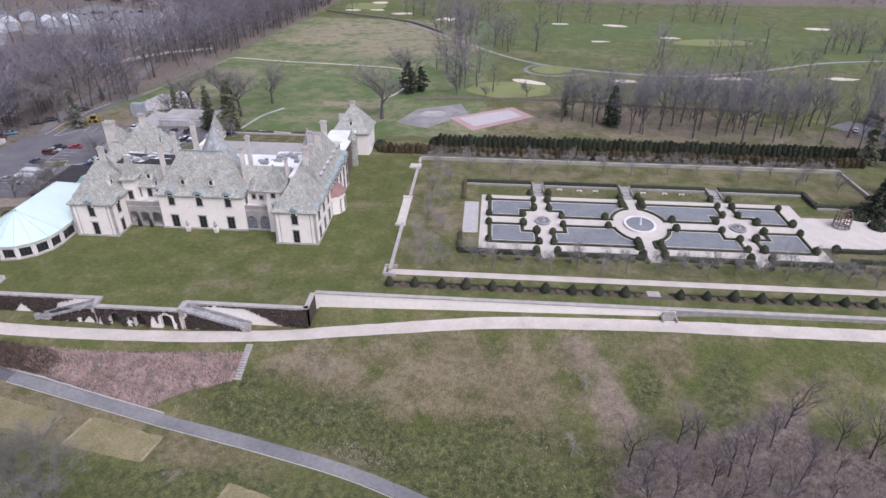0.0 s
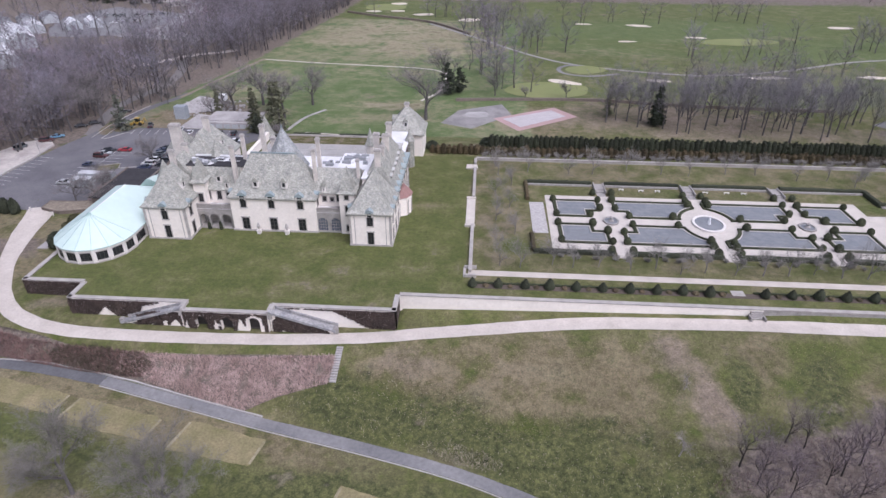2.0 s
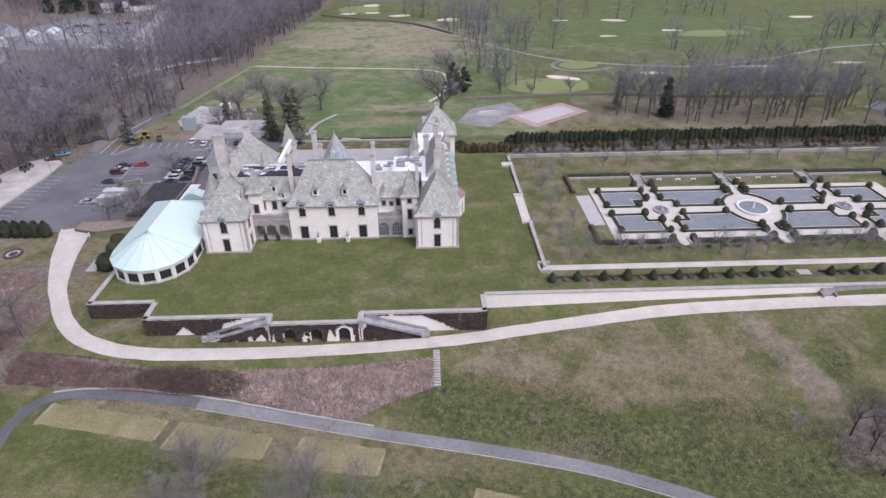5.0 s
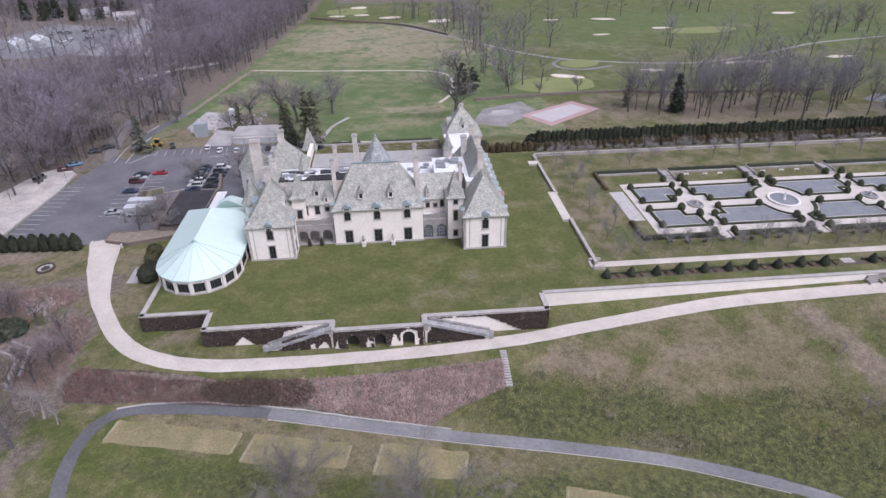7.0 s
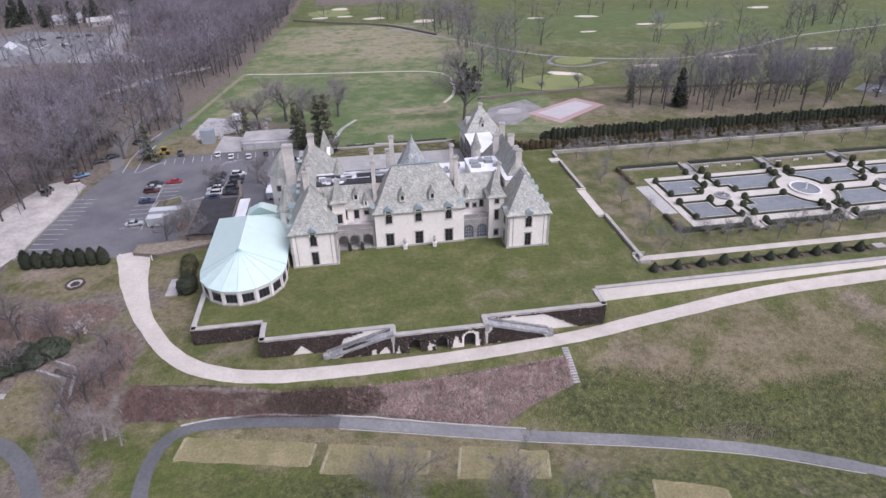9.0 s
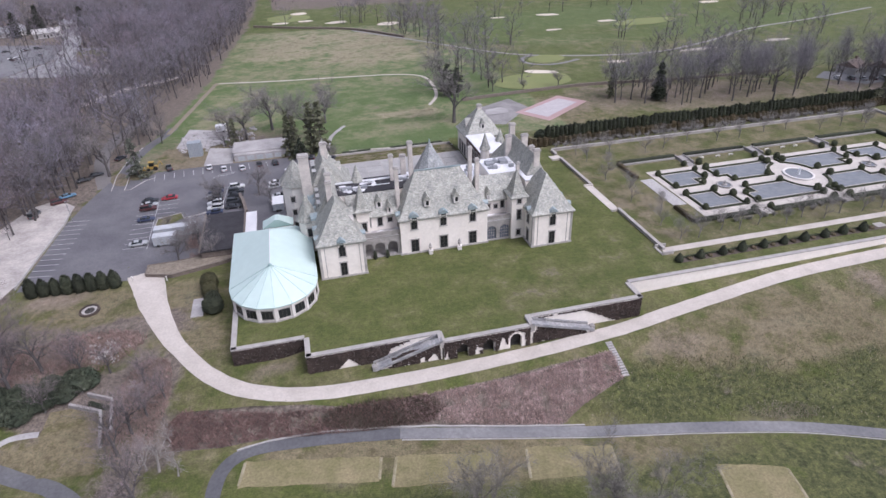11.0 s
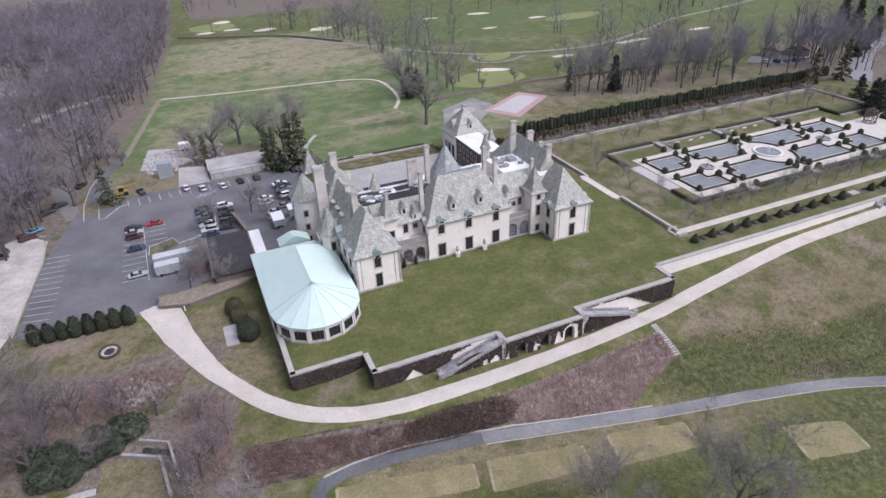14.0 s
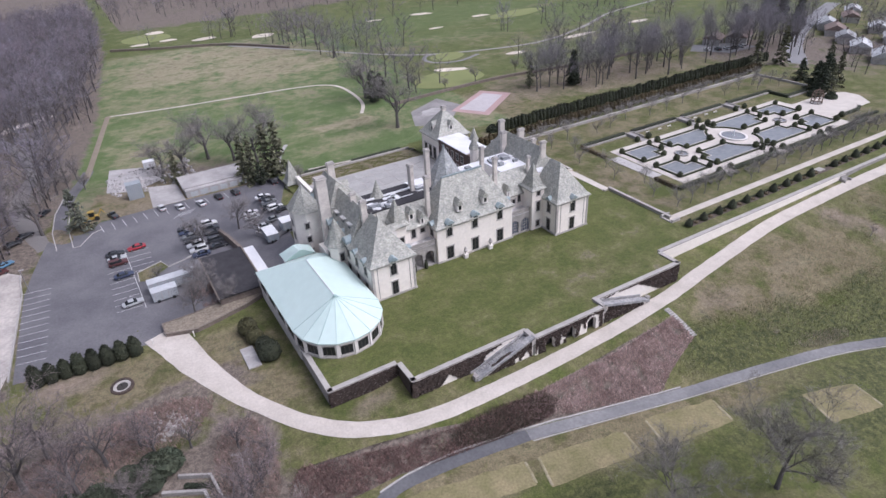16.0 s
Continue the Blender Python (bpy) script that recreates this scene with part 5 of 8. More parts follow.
# ---- walls, promenade and the row of clipped cones ----
solid("garden_wall", Geo().box(-15.2, 194.0, -.3, 124, 194.7, 0.9).box(-15.3, 193.9, .9, 124.1, 194.8, 1.05), COPING, "long low stone wall behind the garden", "wall")
solid("garden_wall", Geo().box(123.4, 170, -.3, 124.1, 194.0, 0.9), COPING, "low stone wall closing the garden", "wall")
for y0, y1 in ((121.8, 145.6), (163.4, 186.2), (190.0, 194.0)):
    solid("garden_wall", Geo().box(-15.9, y0, -.3, -15.2, y1, .75).box(-16.0, y0, .75, -15.1, y1, .9), COPING, "low stone wall between lawn and garden", "wall")
solid("garden_steps", Geo().box(-17.5, 146.0, -.2, -15.0, 163.0, 0.10).box(-17.7, 145.2, -.2, -14.8, 146.0, .55).box(-17.7, 163.0, -.2, -14.8, 163.8, .55), PAVING, "broad pale stone landing between lawn and garden", "steps")
solid("garden_steps", Geo().box(-18.5, 186.4, -.2, -14.8, 189.8, .2).box(-18.6, 186.0, -.2, -14.6, 186.4, .6), PAVING, "small stone landing at the lawn's corner", "steps")
solid("garden_wall", Geo().box(-17.0, 119.6, -.3, -14.0, 120.1, .8).box(-17.0, 123.4, -.3, -14.0, 123.9, .8).box(-17.2, 119.6, -.3, -16.6, 123.9, .25), COPING, "low stone piers at the promenade's end", "wall")
solid("promenade", Geo().box(-16.0, 120.6, -.2, 132, 122.9, 0.06), GRAVEL, "straight pale gravel promenade beside the garden", "path")
solid("bed", Geo().box(-14.5, 115.1, -.2, 132, 117.0, 0.05), material("mulched_bed", (0.075, 0.06, 0.05), 0.95, second=(0.11, 0.085, 0.07), scale=.8, fine=5, fine_amount=.3), "narrow mulched bed under the row of cones", "bed")
hedge_run("hedge", [(-14, 117.2), (44, 117.1)], 0.28, 0.5, HEDGE, "thin low hedge behind the clipped cones", seed=5, base=-.05, per_m=8)
hedge_run("hedge", [(50, 117.1), (131, 116.9)], 0.28, 0.5, HEDGE, "thin low hedge behind the clipped cones", seed=6, base=-.05, per_m=8)
solid("stone_slab", Geo().box(45.0, 116.0, -.2, 47.9, 118.2, .08), COPING, "pale stone slab in the bed", "paving")
cone = clipped_bush_mesh("clipped_cone", [(0.7, 0.0), (1.15, 0.35), (1.05, 1.05), (0.7, 1.75), (0.25, 2.3), (0.02, 2.5)], YEW, seed=8)
low = clipped_bush_mesh("low_shrub", [(0.6, 0.0), (0.75, 0.25), (0.55, 0.55), (0.05, 0.7)], RUSTSHRUB, seed=9, n=10, count=120)
for k in range(25):
    x = -14.9 + 6.08 * k
    if 45.4 < x < 47:
        continue
    rnd = random.Random(300 + k)
    ob = tagged(new("clipped_cone", cone), "dark green clipped cone of yew in a mulched bed", "topiary", "row of clipped cones")
    set_down(ob, x + rnd.uniform(-.2, .2), 116.0 + rnd.uniform(-.15, .15), 0.0, rnd.uniform(0, 360), rnd.uniform(0.86, 1.1))
    if k < 24:
        ob = tagged(new("low_shrub", low), "small rust-brown shrub between clipped cones", "shrub", "low shrubs between the cones")
        set_down(ob, x + 3.0 + rnd.uniform(-.3, .3), 116.1, 0.0, rnd.uniform(0, 360), rnd.uniform(0.8, 1.1))
# stone steps in the wall
steps = thing("stone_steps", "short flight of weathered stone steps in the garden wall", "steps", (48.5, 109.6, -2))
for k in range(6):
    part("tread", Geo().box(47.2, 109.0 + .3 * k, -2.8, 49.8, 110.8, -2.2 + .38 * k), STONE, steps)
part("cheek", Geo().box(46.8, 108.8, -2.9, 47.2, 110.7, -1.0), STONE, steps)
part("cheek", Geo().box(49.8, 108.8, -2.9, 50.2, 110.7, -1.0), STONE, steps)

# ---- tall hedges behind the garden ----
def cypress_mesh(name, mat, h, r, seed):
    rnd = random.Random(seed)
    g = Geo().lathe(0, 0, [(r * .7, 0), (r, h * .2), (r * .98, h * .5), (r * .8, h * .75), (r * .45, h * .93), (r * .05, h)], 9)
    leafy(g, 0.22, 1.2, seed)
    pts = []
    for _ in range(170):
        v, a = rnd.random(), rnd.uniform(0, math.tau)
        q = r * np.interp(v, [0, .2, .5, .75, .93, 1], [.7, 1, .98, .8, .45, .05])
        pts.append((q * math.cos(a), q * math.sin(a), v * h))
    tufts(g, pts, 0.5, rnd, 0.7)
    return mesh_of(name, g, mat)


tall = [cypress_mesh("cypress", YEW, 4.6, 1.15, s) for s in (1, 2, 3)]
short = [cypress_mesh("cypress", BROWNHEDGE, 3.4, 1.1, s) for s in (4, 5, 6)]
for k in range(92):
    rnd = random.Random(900 + k)
    x = -10.0 + 1.8 * k
    ob = tagged(new("cypress", tall[k % 3]), "dark green columnar cypress in a tall hedge", "cypress", "tall cypress hedge")
    set_down(ob, x, 210.6 + rnd.uniform(-.2, .2), height(x, 210.6) - .1, rnd.uniform(0, 360), rnd.uniform(0.9, 1.1))
for k in range(86):
    rnd = random.Random(1200 + k)
    x = -31.0 + 1.95 * k
    ob = tagged(new("cypress", short[k % 3]), "bronze-green columnar cypress in the lower hedge", "cypress", "lower cypress hedge")
    set_down(ob, x, 201.0 + rnd.uniform(-.3, .3), height(x, 201) - .1, rnd.uniform(0, 360), rnd.uniform(0.85, 1.1))

# ---- car park ----
def on(x, y):
    return height(x, y)


car_park = patch("car_park", [(-176, 154.5), (-150, 152.5), (-141, 150.5), (-134, 156), (-121.8, 157.5), (-108, 158.5), (-106, 180), (-103, 181), (-102, 200), (-92, 226), (-104, 228.2), (-126, 228.2), (-132, 228.6), (-152, 227.0), (-160, 228), (-168, 222), (-172, 204), (-174, 193)],
                 ASPHALT, "grey asphalt car park", "car park", 0.1)
patch("gravel_yard", [(-181, 212), (-174.5, 205), (-174.8, 192), (-176.6, 160), (-180, 148), (-191, 156), (-194, 190), (-188, 208)], material("churned_gravel", (0.5, 0.46, 0.425), 0.95, second=(0.33, 0.3, 0.285), scale=0.18, fine=1.6, fine_amount=0.16, contrast=1.3), "bare pale gravel yard beside the car park", "yard", 0.12)
ribbon("road", [(-163.5, 214), (-164.2, 228), (-163, 242), (-159.6, 255), (-155.6, 266), (-152.8, 276)], 2.0, ASPHALT, "narrow dark asphalt lane leading up past the woods", "road", 0.14)
ribbon("road", [(-168, 218), (-172.5, 234), (-175.5, 252), (-174, 270), (-170.5, 288), (-174, 312), (-184, 340)], 2.6, material("dusty_lane", (0.15, 0.142, 0.142), 0.95, second=(0.2, 0.185, 0.178), scale=.1), "dusty lane into the bare woods", "road", 0.1)
patch("grass_verge", oval(-164.5, 224, 3.0, 6.5, 20), TURF, "leaf-strewn verge at the lane's mouth", "verge", 0.18, masks={"dry": 0.9, "bare": 0.3, "litter": 0.4})
patch("grass_verge", oval(-156.5, 229, 4.2, 8.0, -28), TURF, "worn verge under the spruce", "verge", 0.2, masks={"dry": 0.9, "bare": 0.4, "litter": 0.2})
patch("grass_verge", [(-147, 187), (-140.6, 189.6), (-139.2, 185.4), (-145.3, 180.9), (-147.2, 182)], TURF, "small grassy island in the car park", "verge", 0.24, masks={"dry": 0.75, "bare": 0.0, "litter": 0.0})
patch("dirt_yard", [(-152, 227.5), (-126.5, 227.5), (-104, 226.5), (-104, 228.4), (-127, 243), (-128, 250), (-141, 246), (-152, 250), (-155, 240)], TURF, "trodden dirt and straw beside the sheds", "yard", 0.13, masks={"dry": 1.0, "bare": .55, "litter": 0.0})
kerb_mat = material("concrete_kerb", (0.42, 0.4, 0.385), 0.9, second=(0.33, 0.315, 0.305), scale=.6)


def kerb(line, label="pale concrete kerb", w=0.14, h=0.22):
    g = Geo()
    rings = []
    for i, (x, y) in enumerate(line):
        p, q = Vector(line[max(0, i - 1)]), Vector(line[min(len(line) - 1, i + 1)])
        d = (q - p).normalized()
        s = Vector((-d.y, d.x)) * w
        z = on(x, y)
        rings.append([(x - s.x, y - s.y, z - .05), (x + s.x, y + s.y, z - .05), (x + s.x, y + s.y, z + h), (x - s.x, y - s.y, z + h)])
    g.loft(rings)
    return solid("kerb", g, kerb_mat, label, "kerb")


kerb([(-175, 205), (-174.4, 193), (-175.6, 175), (-176.8, 156)], h=.5)
kerb([(-147.2, 182), (-147, 187), (-140.6, 189.6), (-139.2, 185.4), (-131.5, 187.8)], h=.35)
kerb([(-134, 187.4), (-128.8, 189.5)], h=.35)


def stripe(a, b, w=0.085):
    (x0, y0), (x1, y1) = a, b
    d = (Vector(b) - Vector(a)).normalized()
    s = Vector((-d.y, d.x)) * w
    g = Geo()
    k = 6
    for i in range(k):
        p, q = Vector(a).lerp(Vector(b), i / k), Vector(a).lerp(Vector(b), (i + 1) / k)
        g.poly(*[(c.x, c.y, on(c.x, c.y) + 0.125) for c in (p - s, q - s, q + s, p + s)])
    part("parking_line", g, LINE, car_park)


for k in range(12):
    y = 161.0 + 2.95 * k
    stripe((-175.3 + .06 * k, y + 0.6), (-169.6 + .18 * k, y - 0.3))
for k in range(11):
    y = 170.0 + 3.05 * k
    stripe((-154.0, y + .2), (-148.0, y))
    if k > 5:
        stripe((-148.0, y), (-142.2, y - .2))
kerb([(-165.6, 214.5), (-166.4, 228), (-165.2, 242), (-161.8, 255)], h=.2)
kerb([(-161.3, 213.6), (-161.4, 217), (-162.0, 228), (-160.8, 241)], h=.2)
kerb([(-161.3, 213.6), (-159.5, 213.4), (-155.5, 220.5), (-152.6, 221.5)], h=.2)
stripe((-147.4, 168.5), (-148.5, 201.5))
for k in range(13):
    x = -152.5 + 3.2 * k
    y = 219.3 + 0.32 * k if k < 6 else 221 - .05 * k
    stripe((x, y - 0.5), (x - .6, y + 5.0))
for k in range(6):
    stripe((-131.6 + 0 * k, 190.5 + 3 * k), (-126.2, 190.8 + 3 * k))
stripe((-128.5, 189), (-127.2, 206))
for k in range(6):
    stripe((-132.6 + 1.0 * k, 215.2 + .2 * k), (-130.2 + 1.0 * k, 218.4 + .2 * k))

# ---- vehicles ----
TYRE = material("tyre_rubber", (0.02, 0.02, 0.02), 0.9)
CHROME = material("light_alloy", (0.4, 0.4, 0.41), 0.4, metal=0.7)
CARGLASS = material("tinted_car_glass", (0.02, 0.023, 0.027), 0.08)
LAMP_RED = material("red_lamp_lens", (0.3, 0.02, 0.02), 0.3)
LAMP_CLEAR = material("clear_lamp_lens", (0.6, 0.6, 0.6), 0.2)


def car(name, colour, label, kind="saloon"):
    """A parked car, facing +x, its base on the ground: body, glass house, roof, wheels and lamps."""
    paint = material("car_paint_" + name, colour, 0.3, second=[c * .92 for c in colour], scale=.5, fine_amount=.03)
    L, W = (5.0, 1.95) if kind != "van" else (5.4, 2.05)
    tall = {"saloon": 1.5, "suv": 1.85, "van": 2.2, "pickup": 1.9}[kind]
    belt = 0.95 if kind == "saloon" else 1.1
    root = thing("car" if kind != "pickup" else "pickup_truck", label, "car", (0, 0, 0), "parked cars")
    k, w = L / 2, W / 2

    def section(x, half, z0, z1, tuck=0.1):
        return [(x, -half + .08, z0), (x, half - .08, z0), (x, half, z0 + .25), (x, half, (z0 + z1) / 2 + .1), (x, half - tuck, z1), (x, -half + tuck, z1), (x, -half, (z0 + z1) / 2 + .1), (x, -half, z0 + .25)]
    nose = belt - .18
    body = Geo().loft([section(-k, w * .86, .42, belt - .1), section(-k + .25, w * .97, .3, belt - .02), section(-k * .45, w, .28, belt), section(k * .3, w, .28, belt), section(k * .55, w, .28, belt - .06), section(k - .3, w * .95, .3, nose), section(k, w * .8, .42, nose - .14)])
    part("body", body, paint, root, smooth=False)
    if kind == "saloon":
        lo, hi = (-k * .72, k * .42), (-k * .4, k * .08)
    elif kind == "suv":
        lo, hi = (-k * .95, k * .42), (-k * .8, k * .12)
    elif kind == "pickup":
        lo, hi = (-k * .2, k * .45), (-k * .12, k * .2)
    else:
        lo, hi = (-k * .97, k * .7), (-k * .93, k * .4)
    house = Geo().loft([[(lo[0], -w + .1, belt - .03), (lo[1], -w + .1, belt - .03), (lo[1], w - .1, belt - .03), (lo[0], w - .1, belt - .03)],
                        [(hi[0], -w + .28, tall - .06), (hi[1], -w + .28, tall - .06), (hi[1], w - .28, tall - .06), (hi[0], w - .28, tall - .06)]])
    part("window_glass", house, CARGLASS, root)
    part("roof", Geo().loft([[(hi[0] - .06, -w + .24, tall - .09), (hi[1] + .06, -w + .24, tall - .09), (hi[1] + .06, w - .24, tall - .09), (hi[0] - .06, w - .24, tall - .09)], [(hi[0] + .1, -w + .34, tall), (hi[1] - .1, -w + .34, tall), (hi[1] - .1, w - .34, tall), (hi[0] + .1, w - .34, tall)]]), paint, root)
    for px in (hi[0] * .4 + lo[0] * .6 if kind == "suv" else 0.0,):
        for s in (-1, 1):
            part("pillar", Geo().tube((px + .05, s * (w - .09), belt), (px, s * (w - .26), tall - .05), .05, .05, 5), paint, root)
    for x in (-k * .62, k * .62):
        for s in (-1, 1):
            y = s * (w - .1)
            wheel = part("wheel", Geo().tube((x, y - .12, .34), (x, y + .12, .34), .34, .34, 14), TYRE, root)
            part("rim", Geo().tube((x, y + s * .06, .34), (x, y + s * .135, .34), .22, .2, 10), CHROME, wheel)
    for s in (-1, 1):
        part("headlight", Geo().box(k - .2, s * w * .62 - .2, nose - .3, k - .02, s * w * .62 + .2, nose - .12), LAMP_CLEAR, root)
        part("tail_light", Geo().box(-k - .01, s * w * .66 - .18, belt - .4, -k + .15, s * w * .66 + .18, belt - .16), LAMP_RED, root)
    return root


FLEET = {
    "white_suv": ((0.62, 0.62, 0.62), "white sport utility car parked on asphalt", "suv"), "white": ((0.6, 0.6, 0.61), "white saloon car parked on asphalt", "saloon"), "silver": ((0.36, 0.37, 0.38), "silver saloon car parked on asphalt", "saloon"),
    "black": ((0.02, 0.02, 0.024), "black saloon car parked on asphalt", "saloon"), "navy": ((0.03, 0.04, 0.08), "dark blue saloon car parked on asphalt", "saloon"), "red": ((0.32, 0.025, 0.035), "bright red saloon car parked on asphalt", "saloon"),
    "dark_suv": ((0.045, 0.048, 0.055), "dark grey sport utility car parked on asphalt", "suv"), "grey": ((0.14, 0.145, 0.15), "grey saloon car parked on asphalt", "saloon"), "blue": ((0.1, 0.22, 0.34), "light blue saloon car at the woods' edge", "saloon"),
    "maroon": ((0.075, 0.022, 0.022), "dark red sport utility car at the woods' edge", "suv"), "pickup": ((0.05, 0.055, 0.06), "dark pickup truck parked on asphalt", "pickup"), "van": ((0.12, 0.13, 0.14), "grey van parked at the woods' edge", "van")}
PARKED = [("black", -151.1, 201.2, 3), ("silver", -150.9, 198.0, 4), ("maroon", -150.8, 195.0, 2), ("red", -145.3, 201.6, 183), ("navy", -150.2, 187.2, 2), ("silver", -149.9, 171.6, 6),
          ("black", -130.9, 205.0, 178), ("navy", -130.9, 202.1, 181), ("grey", -130.8, 199.0, 179), ("black", -130.6, 196.0, 180), ("white_suv", -130.4, 192.6, 182), ("white_suv", -130.2, 189.2, 178),
          ("white_suv", -124.2, 204.0, 2), ("dark_suv", -124.4, 200.4, 1), ("black", -124.4, 197.2, 358), ("dark_suv", -124.6, 192.4, 3), ("black", -124.8, 188.4, 0),
          ("white", -134.7, 225.0, 98), ("white", -129.4, 221.8, 97), ("white", -123.0, 220.6, 100), ("black", -117.0, 222.2, 99), ("dark_suv", -111.4, 222.0, 98), ("black", -98.8, 221.0, 102), ("navy", -95.2, 220.6, 100),
          ("white", -105.6, 208.4, 5), ("black", -105.0, 205.4, 4), ("grey", -105.2, 202.4, 6), ("white_suv", -104.9, 196.6, 3), ("black", -103.4, 194.0, 5), ("silver", -110.3, 190.9, 4), ("white", -111.3, 202.8, 8),
          ("blue", -178.6, 213.4, 30), ("maroon", -180.0, 208.8, 20), ("black", -176.8, 226.5, 28), ("black", -173.6, 230.6, 30), ("van", -185.0, 201.0, 85), ("pickup", -148.8, 228.6, 110), ("black", -168.0, 245.0, 55), ("navy", -91.5, 215.8, 60), ("navy", -130.2, 186.2, 180), ("silver", -111.6, 199.8, 6), ("dark_suv", -106.2, 199.6, 4), ("grey", -107.2, 191.2, 5)]
made = {}
for k, (colour, x, y, turn) in enumerate(PARKED):
    if colour not in made:
        paint, label, kind = FLEET[colour]
        made[colour] = car(colour, paint, label, kind)
        set_down(made[colour], x, y, on(x, y) + .11, turn)
    else:
        copy_thing(made[colour], place(x, y, on(x, y) + .11, turn))

# digger and trailers
YELLOW = material("machine_yellow", (0.42, 0.28, 0.05), 0.6, second=(0.3, 0.2, 0.05), scale=1.2)
dig = thing("backhoe", "yellow backhoe loader beside the verge", "digger", (-154.5, 230.0, on(-154.5, 230)))
zb = on(-154.5, 230) + .1
part("chassis", Geo().box(-156.4, 229.2, zb + .6, -152.6, 230.8, zb + 1.5), YELLOW, dig)
part("cab", Geo().box(-155.4, 229.3, zb + 1.5, -153.9, 230.7, zb + 2.9), CARGLASS, dig)
part("cab_roof", Geo().box(-155.6, 229.2, zb + 2.9, -153.7, 230.8, zb + 3.05), YELLOW, dig)
part("bucket", Geo().box(-157.6, 228.9, zb + .2, -156.8, 231.1, zb + 1.0), YELLOW, dig)
part("boom", Geo().tube((-152.8, 230, zb + 1.4), (-151.6, 230, zb + 3.2), .18, .15).tube((-151.6, 230, zb + 3.2), (-150.9, 230, zb + 1.6), .15, .12), YELLOW, dig)
for x, r in ((-155.8, .5), (-153.4, .75)):
    for y in (229.05, 230.95):
        part("wheel", Geo().tube((x, y - .2, zb + r), (x, y + .2, zb + r), r, r, 14), TYRE, dig)


def trailer(x0, y0, x1, y1, h, label, mat, roof_mat):
    z = on((x0 + x1) / 2, (y0 + y1) / 2) + .1
    t = thing("trailer", label, "trailer", ((x0 + x1) / 2, (y0 + y1) / 2, z))
    part("body", Geo().box(x0, y0, z + .5, x1, y1, z + h), mat, t)
    part("roof", Geo().box(x0 - .06, y0 - .06, z + h, x1 + .06, y1 + .06, z + h + .12), roof_mat, t)
    for k in range(int((x1 - x0) / 1.6)):
        part("rib", Geo().box(x0 + .6 + 1.6 * k, y0 - .05, z + .6, x0 + .72 + 1.6 * k, y0, z + h - .1), TRIM, t)
    for x in (x0 + 1.2, x1 - 1.2):
        for y in (y0 + .1, y1 - .1):
            part("wheel", Geo().tube((x, y - .15, z + .42), (x, y + .15, z + .42), .42, .42, 12), TYRE, t)


GREYPAINT = material("grey_panel", (0.4, 0.42, 0.44), 0.6, second=(0.34, 0.36, 0.38), scale=.6)
BLUEPANEL = material("blue_grey_panel", (0.3, 0.33, 0.355), 0.6, second=(0.25, 0.275, 0.3), scale=.4)
ROOFPAINT = material("pale_roof_paint", (0.5, 0.51, 0.53), 0.7, second=(0.4, 0.41, 0.43), scale=.5, fine=2, fine_amount=.12)
trailer(-145.6, 173.0, -134.2, 175.8, 3.2, "long grey trailer with a pale roof", GREYPAINT, ROOFPAINT)
trailer(-145.4, 168.6, -139.4, 171.4, 3.0, "short grey trailer with a pale roof", GREYPAINT, ROOFPAINT)
trailer(-112.5, 180.5, -109.2, 186.5, 2.6, "small blue-grey utility trailer", BLUEPANEL, MEMBRANE)
trailer(-107.6, 180.5, -103.6, 184.5, 3.0, "white box trailer near the mansion's wall", BLUEPANEL, MEMBRANE)

# ---- outbuildings ----
BROWNWALL = material("brown_stone_wall", (0.2, 0.165, 0.14), 0.95, second=(0.14, 0.115, 0.1), scale=.8, fine=4, fine_amount=.3, bump=.05)
CONCRETE = material("pale_concrete", (0.4, 0.38, 0.375), 0.9, second=(0.3, 0.285, 0.28), scale=.2, fine=2, fine_amount=.12, contrast=1.6)
s = thing("service_building", "low building with a flat black roof beside the marquee", "outbuilding", (-126, 168, -3.4))
part("wall", Geo().box(-131.4, 156.8, -3.8, -120.6, 178.8, -.6), BROWNWALL, s)
part("roof", Geo().box(-131.8, 156.4, -.6, -120.3, 179.2, -.25), BITUMEN, s, "flat black roof")
part("parapet", Geo().box(-131.9, 156.3, -.25, -131.5, 179.3, .05).box(-120.6, 156.3, -.25, -120.2, 179.3, .05), BROWNWALL, s)
part("annex", Geo().box(-120.2, 164.2, -3.8, -117.4, 179.0, -1.2), CONCRETE, s)
part("annex_roof", Geo().box(-120.3, 164.0, -1.2, -117.2, 179.2, -1.0), MEMBRANE, s, "narrow white roof strip")
s = thing("stone_shed", "long low shed with a pale weathered flat roof", "shed", (-116, 235, -3.2))
part("wall", Geo().box(-126.0, 228.6, -3.8, -105.6, 242.0, -.9), CONCRETE, s)
part("roof", Geo().box(-126.4, 230.6, -.9, -105.2, 242.4, -.5), CONCRETE, s)
for k in range(6):
    part("garage_door", Geo().box(-124.6 + 3.3 * k, 228.5, -3.4, -122.2 + 3.3 * k, 228.62, -1.5), GREYPAINT, s)
patch("shed_apron", [(-137, 227.8), (-126.6, 227.6), (-126.8, 243), (-136, 246)], CONCRETE, "pale concrete apron before the sheds", "paving", 0.17)
s = thing("storage_container", "tall blue-grey storage unit by the yard", "container", (-140.4, 240, -3.3))
part("body", Geo().box(-142.8, 238.4, -3.5, -138.0, 241.6, 2.2), BLUEPANEL, s)
for k in range(8):
    part("rib", Geo().box(-142.6 + .6 * k, 238.32, -3.3, -142.48 + .6 * k, 238.4, 2.1), GREYPAINT, s)
